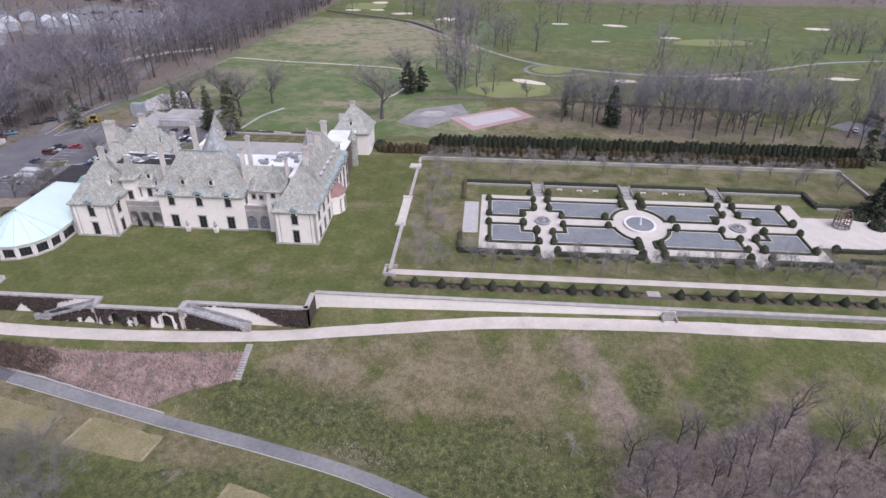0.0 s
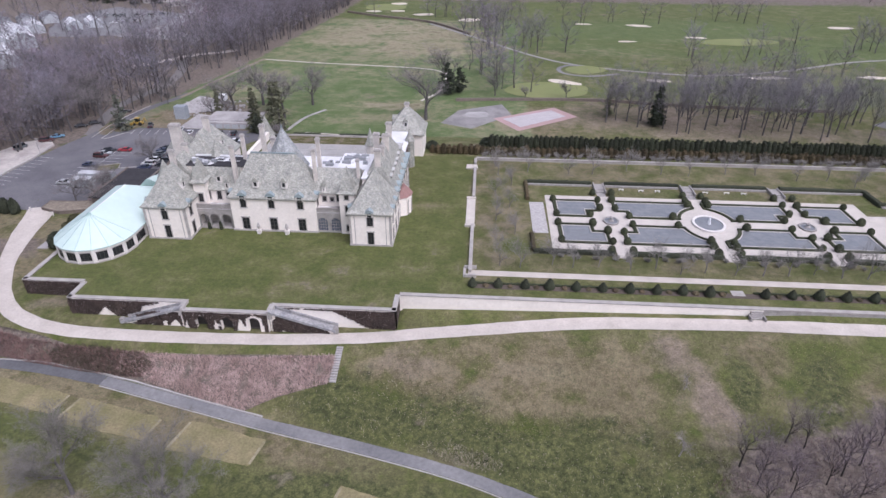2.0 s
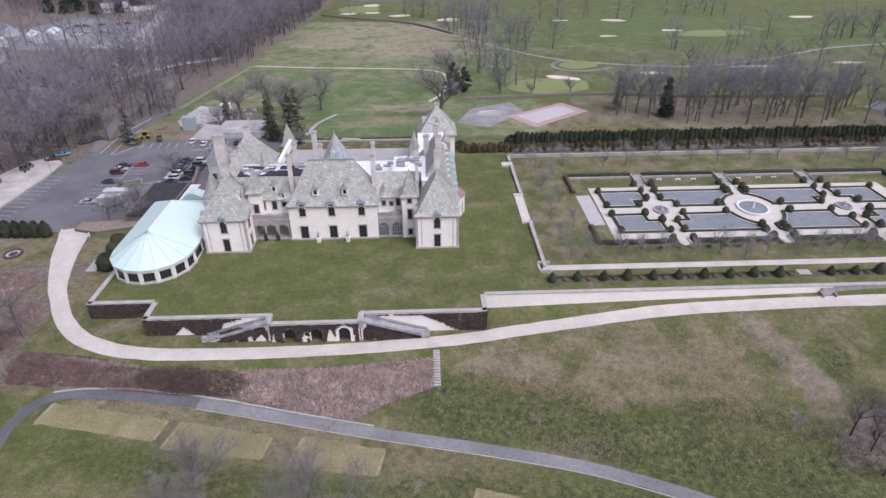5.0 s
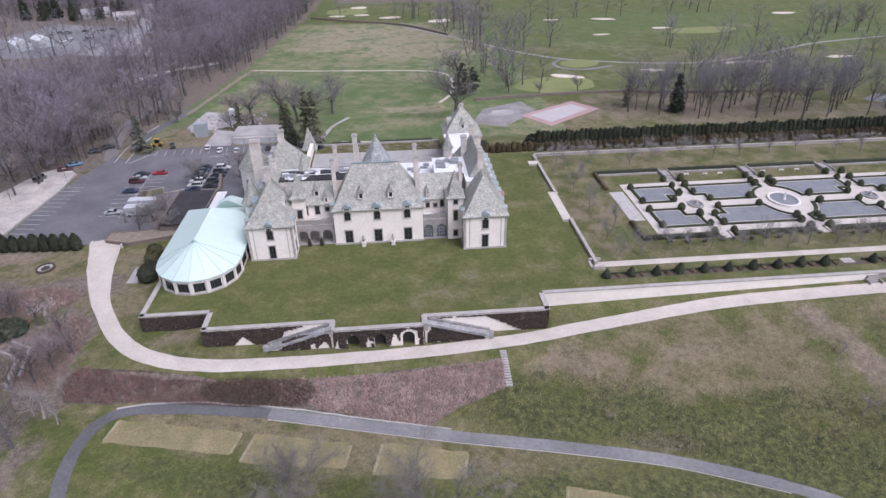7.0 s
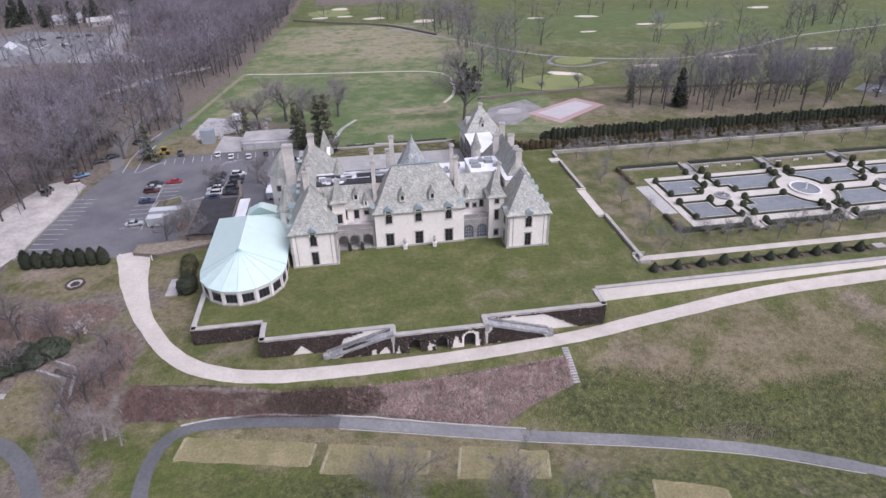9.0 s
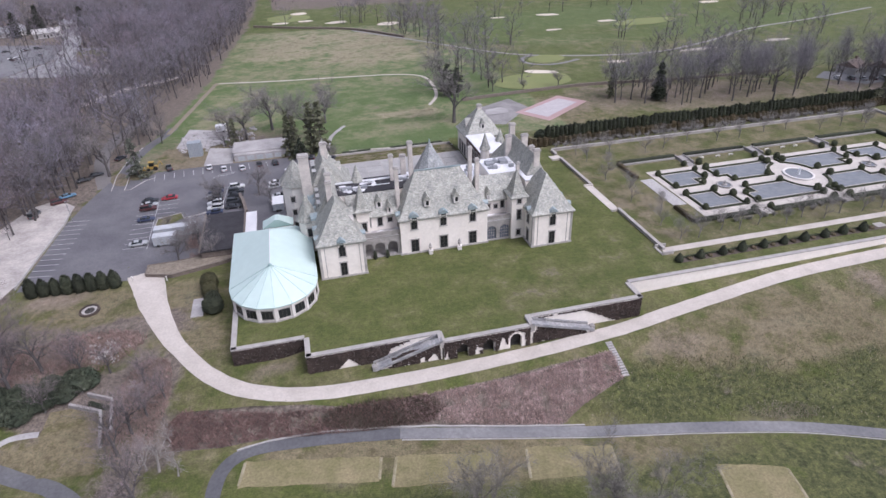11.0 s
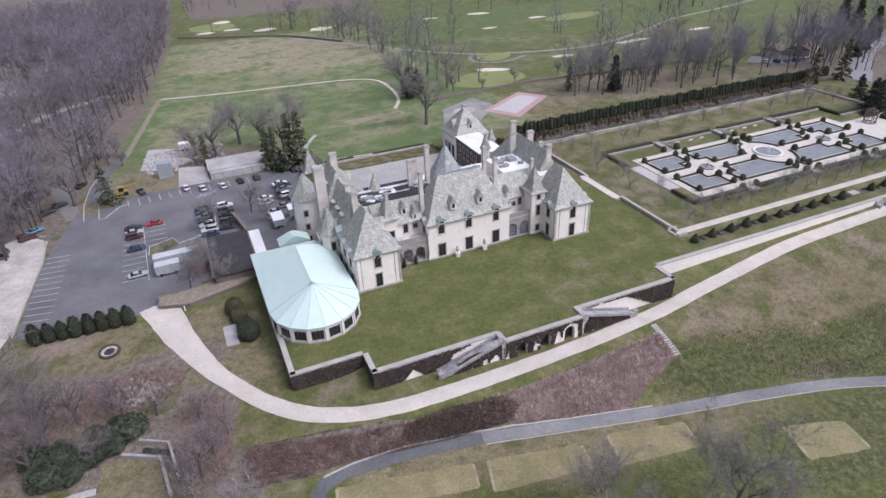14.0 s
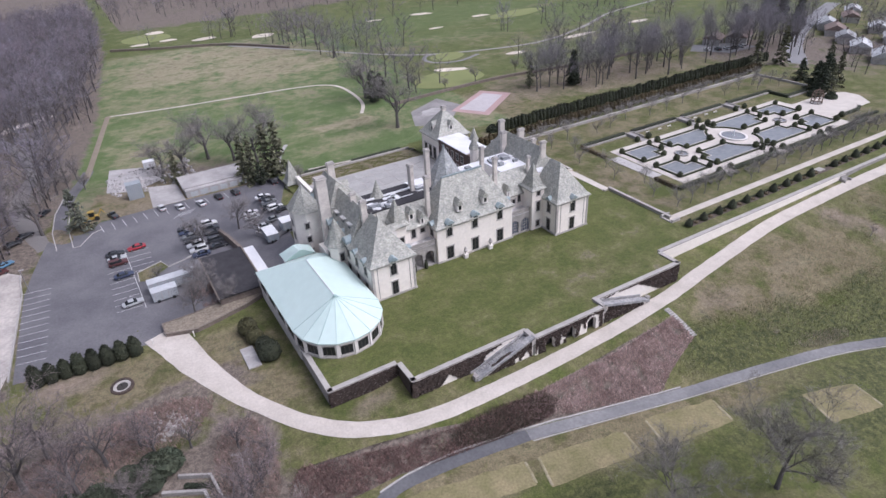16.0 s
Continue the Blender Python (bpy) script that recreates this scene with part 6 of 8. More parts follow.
patch("rubble_yard", [(-149, 249.6), (-141, 245.5), (-131, 250), (-129, 262), (-135.5, 267), (-146, 271.6)], CONCRETE, "pale rubble yard with building waste", "yard", 0.15)
g = Geo()
rnd = random.Random(5)
for _ in range(240):
    x, y, r = rnd.uniform(-148, -119), rnd.uniform(243, 266), rnd.uniform(.2, .9)
    g.lathe(x, y, [(r, on(x, y) - .1), (r * .8, on(x, y) + r * .5), (r * .2, on(x, y) + r * .9)], 5, rnd.uniform(0, 3))
solid("rubble", leafy(g, .3, 1.5), CONCRETE, "heaps of pale rubble and timber in the yard", "rubble", kind="stuff")
trailer(-134.5, 263.0, -130.5, 266.0, 2.8, "small white lorry body in the rubble yard", MEMBRANE, MEMBRANE)
def fence_wall(name, line, h, w, mat, label):
    rings = []
    for i, (x, y) in enumerate(line):
        p, q = Vector(line[max(0, i - 1)]), Vector(line[min(len(line) - 1, i + 1)])
        s = Vector((-(q - p).y, (q - p).x)).normalized() * w
        rings.append([(x - s.x, y - s.y, on(x, y) - .2), (x + s.x, y + s.y, on(x, y) - .2), (x + s.x, y + s.y, on(x, y) + h), (x - s.x, y - s.y, on(x, y) + h)])
    return solid(name, Geo().loft(rings), mat, label, "wall")


# raised leafy bed with rough walls beside the drive
BED = [(-145.2, 152.8), (-138.4, 150.6), (-126.4, 153.8), (-121.6, 156.0), (-121.6, 160.6), (-130.6, 158.8), (-138.0, 157.6), (-145.2, 157.4)]
bed = thing("raised_bed", "raised bed of brown leaf litter behind rough stone walls", "planting bed", (-134, 155.5, -3.4))
part("wall", Geo().prism(BED, -4.2, -2.45), BROWNWALL, bed)
part("coping", Geo().loft([[(x, y, -2.45) for x, y in inset(BED, -.12)], [(x, y, -2.3) for x, y in inset(BED, -.12)], [(x, y, -2.3) for x, y in inset(BED, .25)], [(x, y, -2.45) for x, y in inset(BED, .25)]], False), BROWNWALL, bed)
part("soil", Geo().prism(inset(BED, .25), -3.0, -2.38), material("leafy_soil", (0.27, 0.23, 0.18), .95, second=(.17, .14, .11), scale=.5, fine=2.5, fine_amount=.35, bump=.1), bed)
fence_wall("loading_wall", [(-122.8, 194.4), (-121.4, 188), (-120.4, 181)], 2.4, .45, BROWNWALL, "rough brown wall end beside the parked cars")
fence_wall("loading_wall", [(-113.6, 189.0), (-111.0, 182.0), (-104.6, 181.6)], 1.3, .3, CONCRETE, "pale concrete loading wall")
for x, y in ((-148.2, 152.0), (-139.6, 149.6)):
    p = thing("gate_post", "slim white barrier post at the drive's mouth", "post", (x, y, on(x, y)), "gate posts")
    part("shaft", Geo().box(x - .12, y - .12, on(x, y) - .1, x + .12, y + .12, on(x, y) + 1.3), WHITEPAINT, p)
    part("cap", Geo().box(x - .17, y - .17, on(x, y) + 1.3, x + .17, y + .17, on(x, y) + 1.4), WHITEPAINT, p)
lamp = thing("street_lamp", "slim dark car park lamp post", "street lamp", (-172.6, 194, on(-172.6, 194)))
zl = on(-172.6, 194)
part("pole", Geo().tube((-172.6, 194, zl), (-172.6, 194, zl + 7), .11, .07, 8), material("galvanised_steel", (0.3, 0.3, 0.31), 0.5, metal=.5), lamp)
part("lamp_head", Geo().box(-172.9, 193.8, zl + 6.9, -171.7, 194.2, zl + 7.05), CONCRETE, lamp)
# arborvitae hedge
arbor = [clipped_bush_mesh("arborvitae", [(1.0, 0), (1.45, .8), (1.45, 2.2), (1.15, 3.6), (.55, 4.6), (.05, 5.0)], YEW, seed=s, rough=.2, tuft=.4, count=420) for s in (20, 21, 22)]
for k in range(8):
    rnd = random.Random(40 + k)
    x, y = -171.2 + 2.75 * k, 151.4 - .12 * k
    ob = tagged(new("arborvitae", arbor[k % 3]), "dense dark evergreen bush in a screening hedge", "hedge bush", "screening hedge by the car park")
    set_down(ob, x, y, on(x, y) - .1, rnd.uniform(0, 360), rnd.uniform(.92, 1.08))
# ring bed
ring = thing("ring_fountain", "small round sunken basin with a pale kerb in the grass", "basin", (-156, 140.9, on(-156, 140.9)))
zr = on(-156, 140.9)
part("outer_kerb", Geo().lathe(-156, 140.9, [(2.35, zr - .1), (2.25, zr + .4), (1.75, zr + .4), (1.75, zr + .05)], 24, sy=1.12), IVY, ring)
part("inner_ring", Geo().lathe(-156, 140.9, [(1.78, zr + .05), (1.78, zr + .2), (1.2, zr + .2), (1.1, zr + .05)], 24, sy=1.12), TRIM, ring)
part("bed", Geo().lathe(-156, 140.9, [(1.12, zr + .05), (1.12, zr + .12)], 24, sy=1.12), SHADE, ring)
part("post", Geo().tube((-156, 140.9, zr), (-156, 140.9, zr + .9), .12, .08, 6), DARKWOOD, ring)
OLIVE = material("olive_yew", (0.06, 0.056, 0.022), 0.9, second=(0.035, 0.036, 0.016), scale=1.0, fine=6, fine_amount=.4, bump=.1)
# shrubs by the marquee
for k, (x, y, sc, m) in enumerate(((-128.6, 143.6, 1.05, 0), (-128.2, 139.6, .95, 0), (-127.2, 135.6, .9, 1), (-126.9, 132.4, 1.15, 1))):
    me = clipped_bush_mesh("rounded_shrub", [(1.4, 0), (2.1, .9), (2.0, 2.2), (1.5, 3.2), (.6, 3.7), (.05, 3.8)], YEW if m else OLIVE, seed=60 + k, rough=.25, tuft=.3, count=700)
    ob = tagged(new("rounded_shrub", me), "big rounded dark yew shrub beside the marquee" if m else "big rounded olive-brown shrub beside the marquee", "shrub", "shrubs by the marquee")
    set_down(ob, x, y, on(x, y) - .1, 0, sc)
solid("stone_slab", Geo().box(-132.1, 130.8, on(-131, 134) - .2, -129.3, 138.4, on(-131, 134) + .25), CONCRETE, "pale cracked slab set in the grass", "slab")

# ---- slopes below the terrace ----
TEE = material("worn_tee_turf", (0.25, 0.21, 0.12), 0.95, second=(0.165, 0.15, 0.07), scale=.22, fine=2.5, fine_amount=.25, contrast=1.1)
TEE_EDGE = material("bleached_tee_edge", (0.3, 0.265, 0.18), 0.95, second=(0.21, 0.185, 0.105), scale=.5, fine=3, fine_amount=.2, contrast=2)
for plan in ([(-119.4, 88.0), (-95.4, 83.3), (-96.6, 78.0), (-120.6, 82.4)], [(-92.6, 82.9), (-74.6, 79.3), (-75.8, 73.6), (-94.6, 76.0)], [(-68.7, 79.4), (-53.0, 76.0), (-54.3, 69.8), (-70.5, 72.0)], [(-36.4, 67.0), (-24.4, 63.6), (-25.8, 56.3), (-38.4, 59.2)]):
    edge = []
    for (xa, ya), (xb, yb) in zip(plan, plan[1:] + plan[:1]):
        for i in range(16):
            x, y = xa + (xb - xa) * i / 16, ya + (yb - ya) * i / 16
            edge.append((x + .45 * noise.noise((x * .45, y * .45, 2.0)), y + .4 * noise.noise((x * .45, y * .45, 8.0))))
    patch("tee", edge, TEE, "flat straw-coloured golf tee", "golf tee", 0.06, step=1.6)
    for (xa, ya), (xb, yb) in ((plan[1], plan[2]), (plan[3], plan[0])):
        ribbon("tee_edge", [(xa + (xb - xa) * q, ya + (yb - ya) * q) for q in (.06, .5, .94)], .28, TEE_EDGE, "bleached worn strip at the end of a tee", "golf tee", 0.13)
kerb([(x, y + 1.6) for x, y in spline(CART[4:9], 3.0)], "low stone kerb along the cart path", .16, .3)
kerb([(x, y - 1.6) for x, y in spline(CART[6:12], 3.0)], "low stone kerb along the cart path", .1, .12)
st = thing("timber_steps", "narrow flight of pale timber steps on the bank", "steps", (-43, 93, -7))
for k in range(14):
    y = 97.6 - .62 * k
    z = on(-42.8, y)
    part("tread", Geo().box(-43.5, y - .26, z - .1, -42.1, y + .26, z + .16), CONCRETE, st)

# briars on the bank
BRIAR = material("purple_brown_briar", (0.55, 0.42, 0.39), 0.95, second=(0.37, 0.265, 0.24), scale=.25, fine=1.2, fine_amount=.2, contrast=1.3)
BRIAR_RED = material("red_brown_briar", (0.24, 0.15, 0.135), 0.95, second=(0.15, 0.1, 0.09), scale=.25, fine=1.2, fine_amount=.25)
BRIAR_DARK = material("dark_briar", (0.105, 0.085, 0.06), 0.95, second=(0.06, 0.052, 0.036), scale=.3, fine=2, fine_amount=.3)
BANK = [(-134.6, 99), (-131.5, 102), (-127.4, 100.4), (-121, 98.4), (-113, 95.8), (-102, 94.3), (-84, 93.4), (-60, 93.8), (-43.2, 95.4), (-43.6, 89), (-54, 85.6), (-60, 82.9), (-72, 85.8), (-91, 89.3), (-105, 90.7), (-116, 92.3), (-124, 92.4), (-132.5, 94)]


def inside(plan, x, y):
    odd = False
    for (x0, y0), (x1, y1) in zip(plan, plan[1:] + plan[:1]):
        if (y0 > y) != (y1 > y) and x < x0 + (y - y0) * (x1 - x0) / (y1 - y0):
            odd = not odd
    return odd


RUSSET = material("russet_undergrowth", (0.34, 0.235, 0.205), 0.95, second=(0.22, 0.155, 0.135), scale=.3, fine=1.5, fine_amount=.3)
patch("leaf_bank", BANK, TURF, "bank covered in fallen leaves and dead stems", "bank", 0.06, step=1.5, masks={"dry": .6, "bare": 0.0, "litter": 1.0})


def thicket(name, plan, count, tall, mats, label, seed, clump=0.12):
    """Dead stems and brambles: many thin bent blades, thickest where noise says."""
    rnd = random.Random(seed)
    xs, ys = [p[0] for p in plan], [p[1] for p in plan]
    g = Geo()
    while len(g.f) < count:
        x, y = rnd.uniform(min(xs), max(xs)), rnd.uniform(min(ys), max(ys))
        if not inside(plan, x, y) or noise.noise((x * clump, y * clump, seed)) < rnd.uniform(-.7, .0):
            continue
        z, h = on(x, y), tall * rnd.uniform(.4, 1.2)
        a = rnd.uniform(0, math.tau)
        u = Vector((math.cos(a), math.sin(a), 0))
        bend = Vector((rnd.uniform(-.8, .8), rnd.uniform(-.8, .8), 0)) * h
        w = rnd.uniform(.016, .04)
        b, m = Vector((x, y, z)), Vector((x, y, z + h * .6)) + bend * .5
        t = Vector((x, y, z + h)) + bend * 1.1
        g.poly(b - u * w, b + u * w, m + u * w, m - u * w)
        g.poly(m - u * w * 2.2, m + u * w * 2.2, t)
    return solid(name, g, mats, label, "undergrowth", kind="stuff")


thicket("brambles", [(-89, 93.6)] + [p for p in BANK if p[0] > -90] + [(-89, 90)], 38000, .7, BRIAR, "tangle of purple-brown dead brambles on the bank", 1, .4)
thicket("brambles", [p for p in BANK if p[0] < -80][:7] + [(-83, 89)] + [p for p in BANK if p[0] < -80][7:], 31000, .8, BRIAR_RED, "tangle of red-brown dead brambles on the bank", 6, .4)
thicket("brambles", oval(-93, 91.9, 12, 2.4, -5), 9000, .95, BRIAR_DARK, "darker evergreen brambles low on the bank", 2)

# coarse tussocks on the uncut slope: bleached stalks on the shoulder, dark weeds in the hollows
STALK = material("bleached_stalks", (0.3, 0.255, 0.165), 0.95, second=(0.19, 0.155, 0.095), scale=.4, fine=2, fine_amount=.3)
WEED = material("dark_weeds", (0.05, 0.06, 0.02), 0.95, second=(0.08, 0.086, 0.032), scale=.5, fine=2, fine_amount=.3)
BLEACHED = material("grey_dead_weeds", (0.36, 0.32, 0.25), 0.95, second=(0.24, 0.21, 0.15), scale=.5, fine=2, fine_amount=.3)
SHOULDER = [(-36, 91), (-29, 98.5), (-10, 101), (22, 102.5), (62, 103), (90, 101), (88, 90), (60, 88), (28, 84), (10, 80), (-8, 78), (-24, 82)]
HOLLOW = [(-44, 93), (-20, 90), (0, 84), (26, 82), (36, 70), (20, 62), (6, 67), (-14.5, 73.5), (-34, 78), (-56, 82.4)]
thicket("tussocks", SHOULDER, 15000, .3, STALK, "bleached dead grass tussocks on the slope", 11, .2)
thicket("tussocks", SHOULDER, 9000, .22, WEED, "short dark weeds among the straw", 12, .3)
thicket("tussocks", HOLLOW, 14000, .4, WEED, "coarse dark green weeds on the lower slope", 13, .25)
thicket("tussocks", HOLLOW, 4000, .4, BLEACHED, "scattered pale dead weeds on the lower slope", 14, .35)
thicket("tussocks", oval(-15.5, 75.4, 8, 1.9, -14), 1800, .5, BLEACHED, "pale dead weeds above the cart path", 15)

# ---- golf course and fields ----
GREEN = material("putting_green", (0.2, 0.215, 0.085), 0.9, second=(0.165, 0.19, 0.07), scale=.12, fine=2, fine_amount=.08)
for cx, cy, rx, ry, turn in ((17, 294, 21, 14, 10), (41, 335, 11, 9, 20), (-96, 533, 17, 17, 0), (150, 415, 26, 10, 8)):
    patch("putting_green", oval(cx, cy, rx, ry, turn, seed=cx * .1), GREEN, "smooth yellow-green putting green", "golf green", 0.2)
for cx, cy, rx, ry, turn in ((27, 309, 10, 3.2, -25), (75, 315, 7, 2.8, -8), (133, 325, 14, 3.0, 4), (97, 467, 8, 4.5, -15), (126, 427, 7, 3.2, -4), (78, 411, 6, 2.4, 0), (-25, 479, 8, 6, 20), (-84, 515, 6, 4, 0), (-103, 512, 6, 4, 0), (-88, 552, 7, 6, 0), (240, 470, 9, 5, 0), (58, 470, 6, 3, 0), (190, 330, 8, 3, 0), (-62, 500, 8, 5, 10)):
    patch("bunker", oval(cx, cy, rx, ry, turn, 20, .35, cx * .3), SAND, "pale sand bunker with a curved lip", "bunker", 0.24, step=2)
ribbon("path", [(-139.6, 345.6), (-111, 340), (-78, 336), (-50, 332), (-38, 327), (-33, 318), (-33, 300), (-36, 284), (-42, 272)], .8, GRAVEL, "narrow pale track across the fields", "path", 0.12)
ribbon("path", [(-154, 268), (-151.2, 283), (-148, 300), (-144.4, 320), (-139.5, 346)], 1.1, material("trodden_track", (0.24, 0.2, 0.155), 0.95, second=(0.2, 0.165, 0.125), scale=.3), "trodden earth track along the wood's edge", "path", 0.2)
ribbon("path", [(-54, 463), (-22, 419), (17, 364), (48, 341), (101, 328), (150, 342), (199, 366), (260, 380), (330, 400)], 1.3, material("far_path", (0.3, 0.285, 0.28), 0.9), "winding grey golf path", "path", 0.16)
ribbon("path", [(48, 341), (34, 345), (27, 336), (30, 326), (42, 322), (58, 328)], 1.2, CARTWAY, "curving cart path by the green", "path", 0.18)
ribbon("path", [(-82.5, 255.5), (-88.3, 246), (-90.6, 238), (-92.4, 228)], .8, CONCRETE, "short pale path over the grass", "path", 0.12)
ribbon("path", [(-36, 215), (-60, 222), (-84, 226)], .7, GRAVEL, "thin trodden path behind the court", "path", 0.12)


fence_wall("field_wall", spline([(-123, 505), (-95, 488), (-54, 466), (-24, 425)], 8), 1.4, .7, BROWNWALL, "long dark field wall")
fence_wall("field_wall", spline([(-26, 273), (5, 276), (40, 277), (83, 271), (140, 268)], 8), 1.3, .5, BROWNWALL, "long dark wall before the golf course")
patch("old_court", [(-31, 242), (-24, 259), (-5, 269), (-1, 254), (-18, 236)], material("rough_grey_court", (0.2, 0.19, 0.19), 0.95, second=(0.27, 0.255, 0.25), scale=.2, contrast=2), "abandoned grey gravel court", "court", 0.12)
patch("stone_heap", oval(-16, 253, 6, 4, 10, 16, .5), CONCRETE, "spread of pale broken stone", "rubble", 0.3)
PINK = material("faded_pink_court", (0.42, 0.28, 0.275), 0.9, second=(0.36, 0.25, 0.24), scale=.15)
patch("tennis_court", [(-9, 249), (18, 266), (27, 253.5), (1, 234.5)], PINK, "faded pink tennis court surround", "tennis court", 0.14)
patch("tennis_court", [(-5, 248.6), (16.5, 261.5), (22, 253.5), (2, 239)], material("pale_court", (0.46, 0.43, 0.44), 0.9, second=(0.4, 0.37, 0.375), scale=.2), "faded pale tennis court playing surface", "tennis court", 0.24)
# planting beside the forecourt
fence_wall("court_wall", [(-93, 219.4), (-46.2, 219.4)], .9, .35, COPING, "low stone wall beyond the forecourt")
hedge_run("hedge", [(-87, 221.0), (-76.5, 221.0)], .8, 1.3, YEW, "dark clipped hedge behind the forecourt", seed=91)
hedge_run("hedge", [(-69, 221.0), (-49, 221.0)], .8, 1.3, YEW, "dark clipped hedge behind the forecourt", seed=92)
patch("bed", [(-92, 205.9), (-46.6, 205.9), (-46.6, 218.9), (-92, 218.9)], TURF, "sparse planted bed beyond the forecourt", "bed", 0.3, masks={"dry": .75, "bare": .2, "litter": .2})
BOX_EDGING = material("yellowed_box_edging", (0.12, 0.115, 0.04), .95, second=(.08, .08, .03), scale=.8, fine=3, fine_amount=.3)
for bx in (-90, -78, -66, -58):
    w = 10 if bx < -66 else 7
    for line in ([(bx, 208), (bx + w, 208)], [(bx, 217), (bx + w, 217)], [(bx, 208.4), (bx + w, 216.6)], [(bx, 216.6), (bx + w, 208.4)], [(bx + .3, 212.5), (bx + w - .3, 212.5)]):
        hedge_run("box_edging", line, .4, .55, BOX_EDGING, "low yellowed box edging in the parterre bed", seed=int(bx * 3 + line[0][1]))
fence_wall("court_wall", [(-92, 206.0), (-46.6, 206.0)], .5, .2, COPING, "low stone edge of the forecourt")

# ---- trees ----
BARK = material("grey_bark", (0.118, 0.108, 0.106), 0.95, second=(0.08, 0.072, 0.07), scale=.6, fine=4, fine_amount=.25, per_object=.15)
GREYBARK = material("light_grey_bark", (0.2, 0.186, 0.182), 0.95, second=(0.14, 0.128, 0.125), scale=.6, fine=4, fine_amount=.2)
PALEBARK = material("pale_bark", (0.36, 0.33, 0.31), 0.95, second=(0.26, 0.235, 0.22), scale=.8, fine=4, fine_amount=.2)
TWIG = material("bare_twigs", (0.245, 0.225, 0.22), 0.95, second=(0.185, 0.168, 0.165), scale=.1, fine=1.0, fine_amount=.2, per_object=.18)
TWIG_RED = material("reddish_twigs", (0.29, 0.232, 0.236), 0.95, second=(0.2, 0.158, 0.163), scale=.1, fine=1.0, fine_amount=.2, per_object=.15)


def woods_material():
    """Bark and twigs of many trees in one mass: each tree has its own depth of grey and its own warmth."""
    m = bpy.data.materials.new("woodland_twigs")
    m.use_nodes = True
    n, l = m.node_tree.nodes, m.node_tree.links
    n["Principled BSDF"].inputs["Roughness"].default_value = 0.95
    tone, rosy = n.new("ShaderNodeAttribute"), n.new("ShaderNodeAttribute")
    tone.attribute_name, rosy.attribute_name = "tone", "rosy"
    grey, warm, mix = n.new("ShaderNodeValToRGB"), n.new("ShaderNodeValToRGB"), n.new("ShaderNodeMix")
    # cool blue in the twig tones also stands in for mist over the woods
    for ramp, lo, hi in ((grey, (0.085, 0.075, 0.07, 1), (0.35, 0.338, 0.41, 1)), (warm, (0.085, 0.068, 0.062, 1), (0.36, 0.28, 0.33, 1))):
        ramp.color_ramp.elements[0].color, ramp.color_ramp.elements[1].color = lo, hi
        l.new(tone.outputs["Fac"], ramp.inputs[0])
    mix.data_type = 'RGBA'
    l.new(rosy.outputs["Fac"], mix.inputs[0])
    l.new(grey.outputs[0], mix.inputs[6])
    l.new(warm.outputs[0], mix.inputs[7])
    l.new(mix.outputs[2], n["Principled BSDF"].inputs["Base Color"])
    return m


WOOD_TWIG = woods_material()
# lilac grove twigs, made bluer to take in the distance haze as well
GROVE_TWIG = material("pale_lilac_twigs", (0.29, 0.275, 0.3), 0.95, second=(0.21, 0.2, 0.222), scale=.1, fine=1.0, fine_amount=.2, per_object=.15)
PALE_TWIG = material("pale_grey_twigs", (0.29, 0.275, 0.255), 0.95, second=(0.215, 0.202, 0.187), scale=.15, fine=1.0, fine_amount=.15)
FORE_TWIG = material("grey_brown_twigs", (0.22, 0.205, 0.185), 0.95, second=(0.155, 0.143, 0.13), scale=.15, fine=1.0, fine_amount=.15)
NEEDLE = material("dark_needles", (0.03, 0.041, 0.025), 0.9, second=(0.058, 0.066, 0.042), scale=.4, fine=2.5, fine_amount=.4, per_object=.2)
NEEDLE_GREY = material("olive_needles", (0.1, 0.105, 0.062), 0.9, second=(0.15, 0.148, 0.092), scale=.4, fine=2.5, fine_amount=.35, per_object=.2)


def limb(g, a, b, ra, rb, n):
    """An open tapered tube."""
    way = (b - a).normalized()
    side = way.orthogonal().normalized()
    other = way.cross(side)
    g.loft([[p + r * (math.cos(math.tau * i / n) * side + math.sin(math.tau * i / n) * other) for i in range(n)] for p, r in ((a, ra), (b, rb))], False)


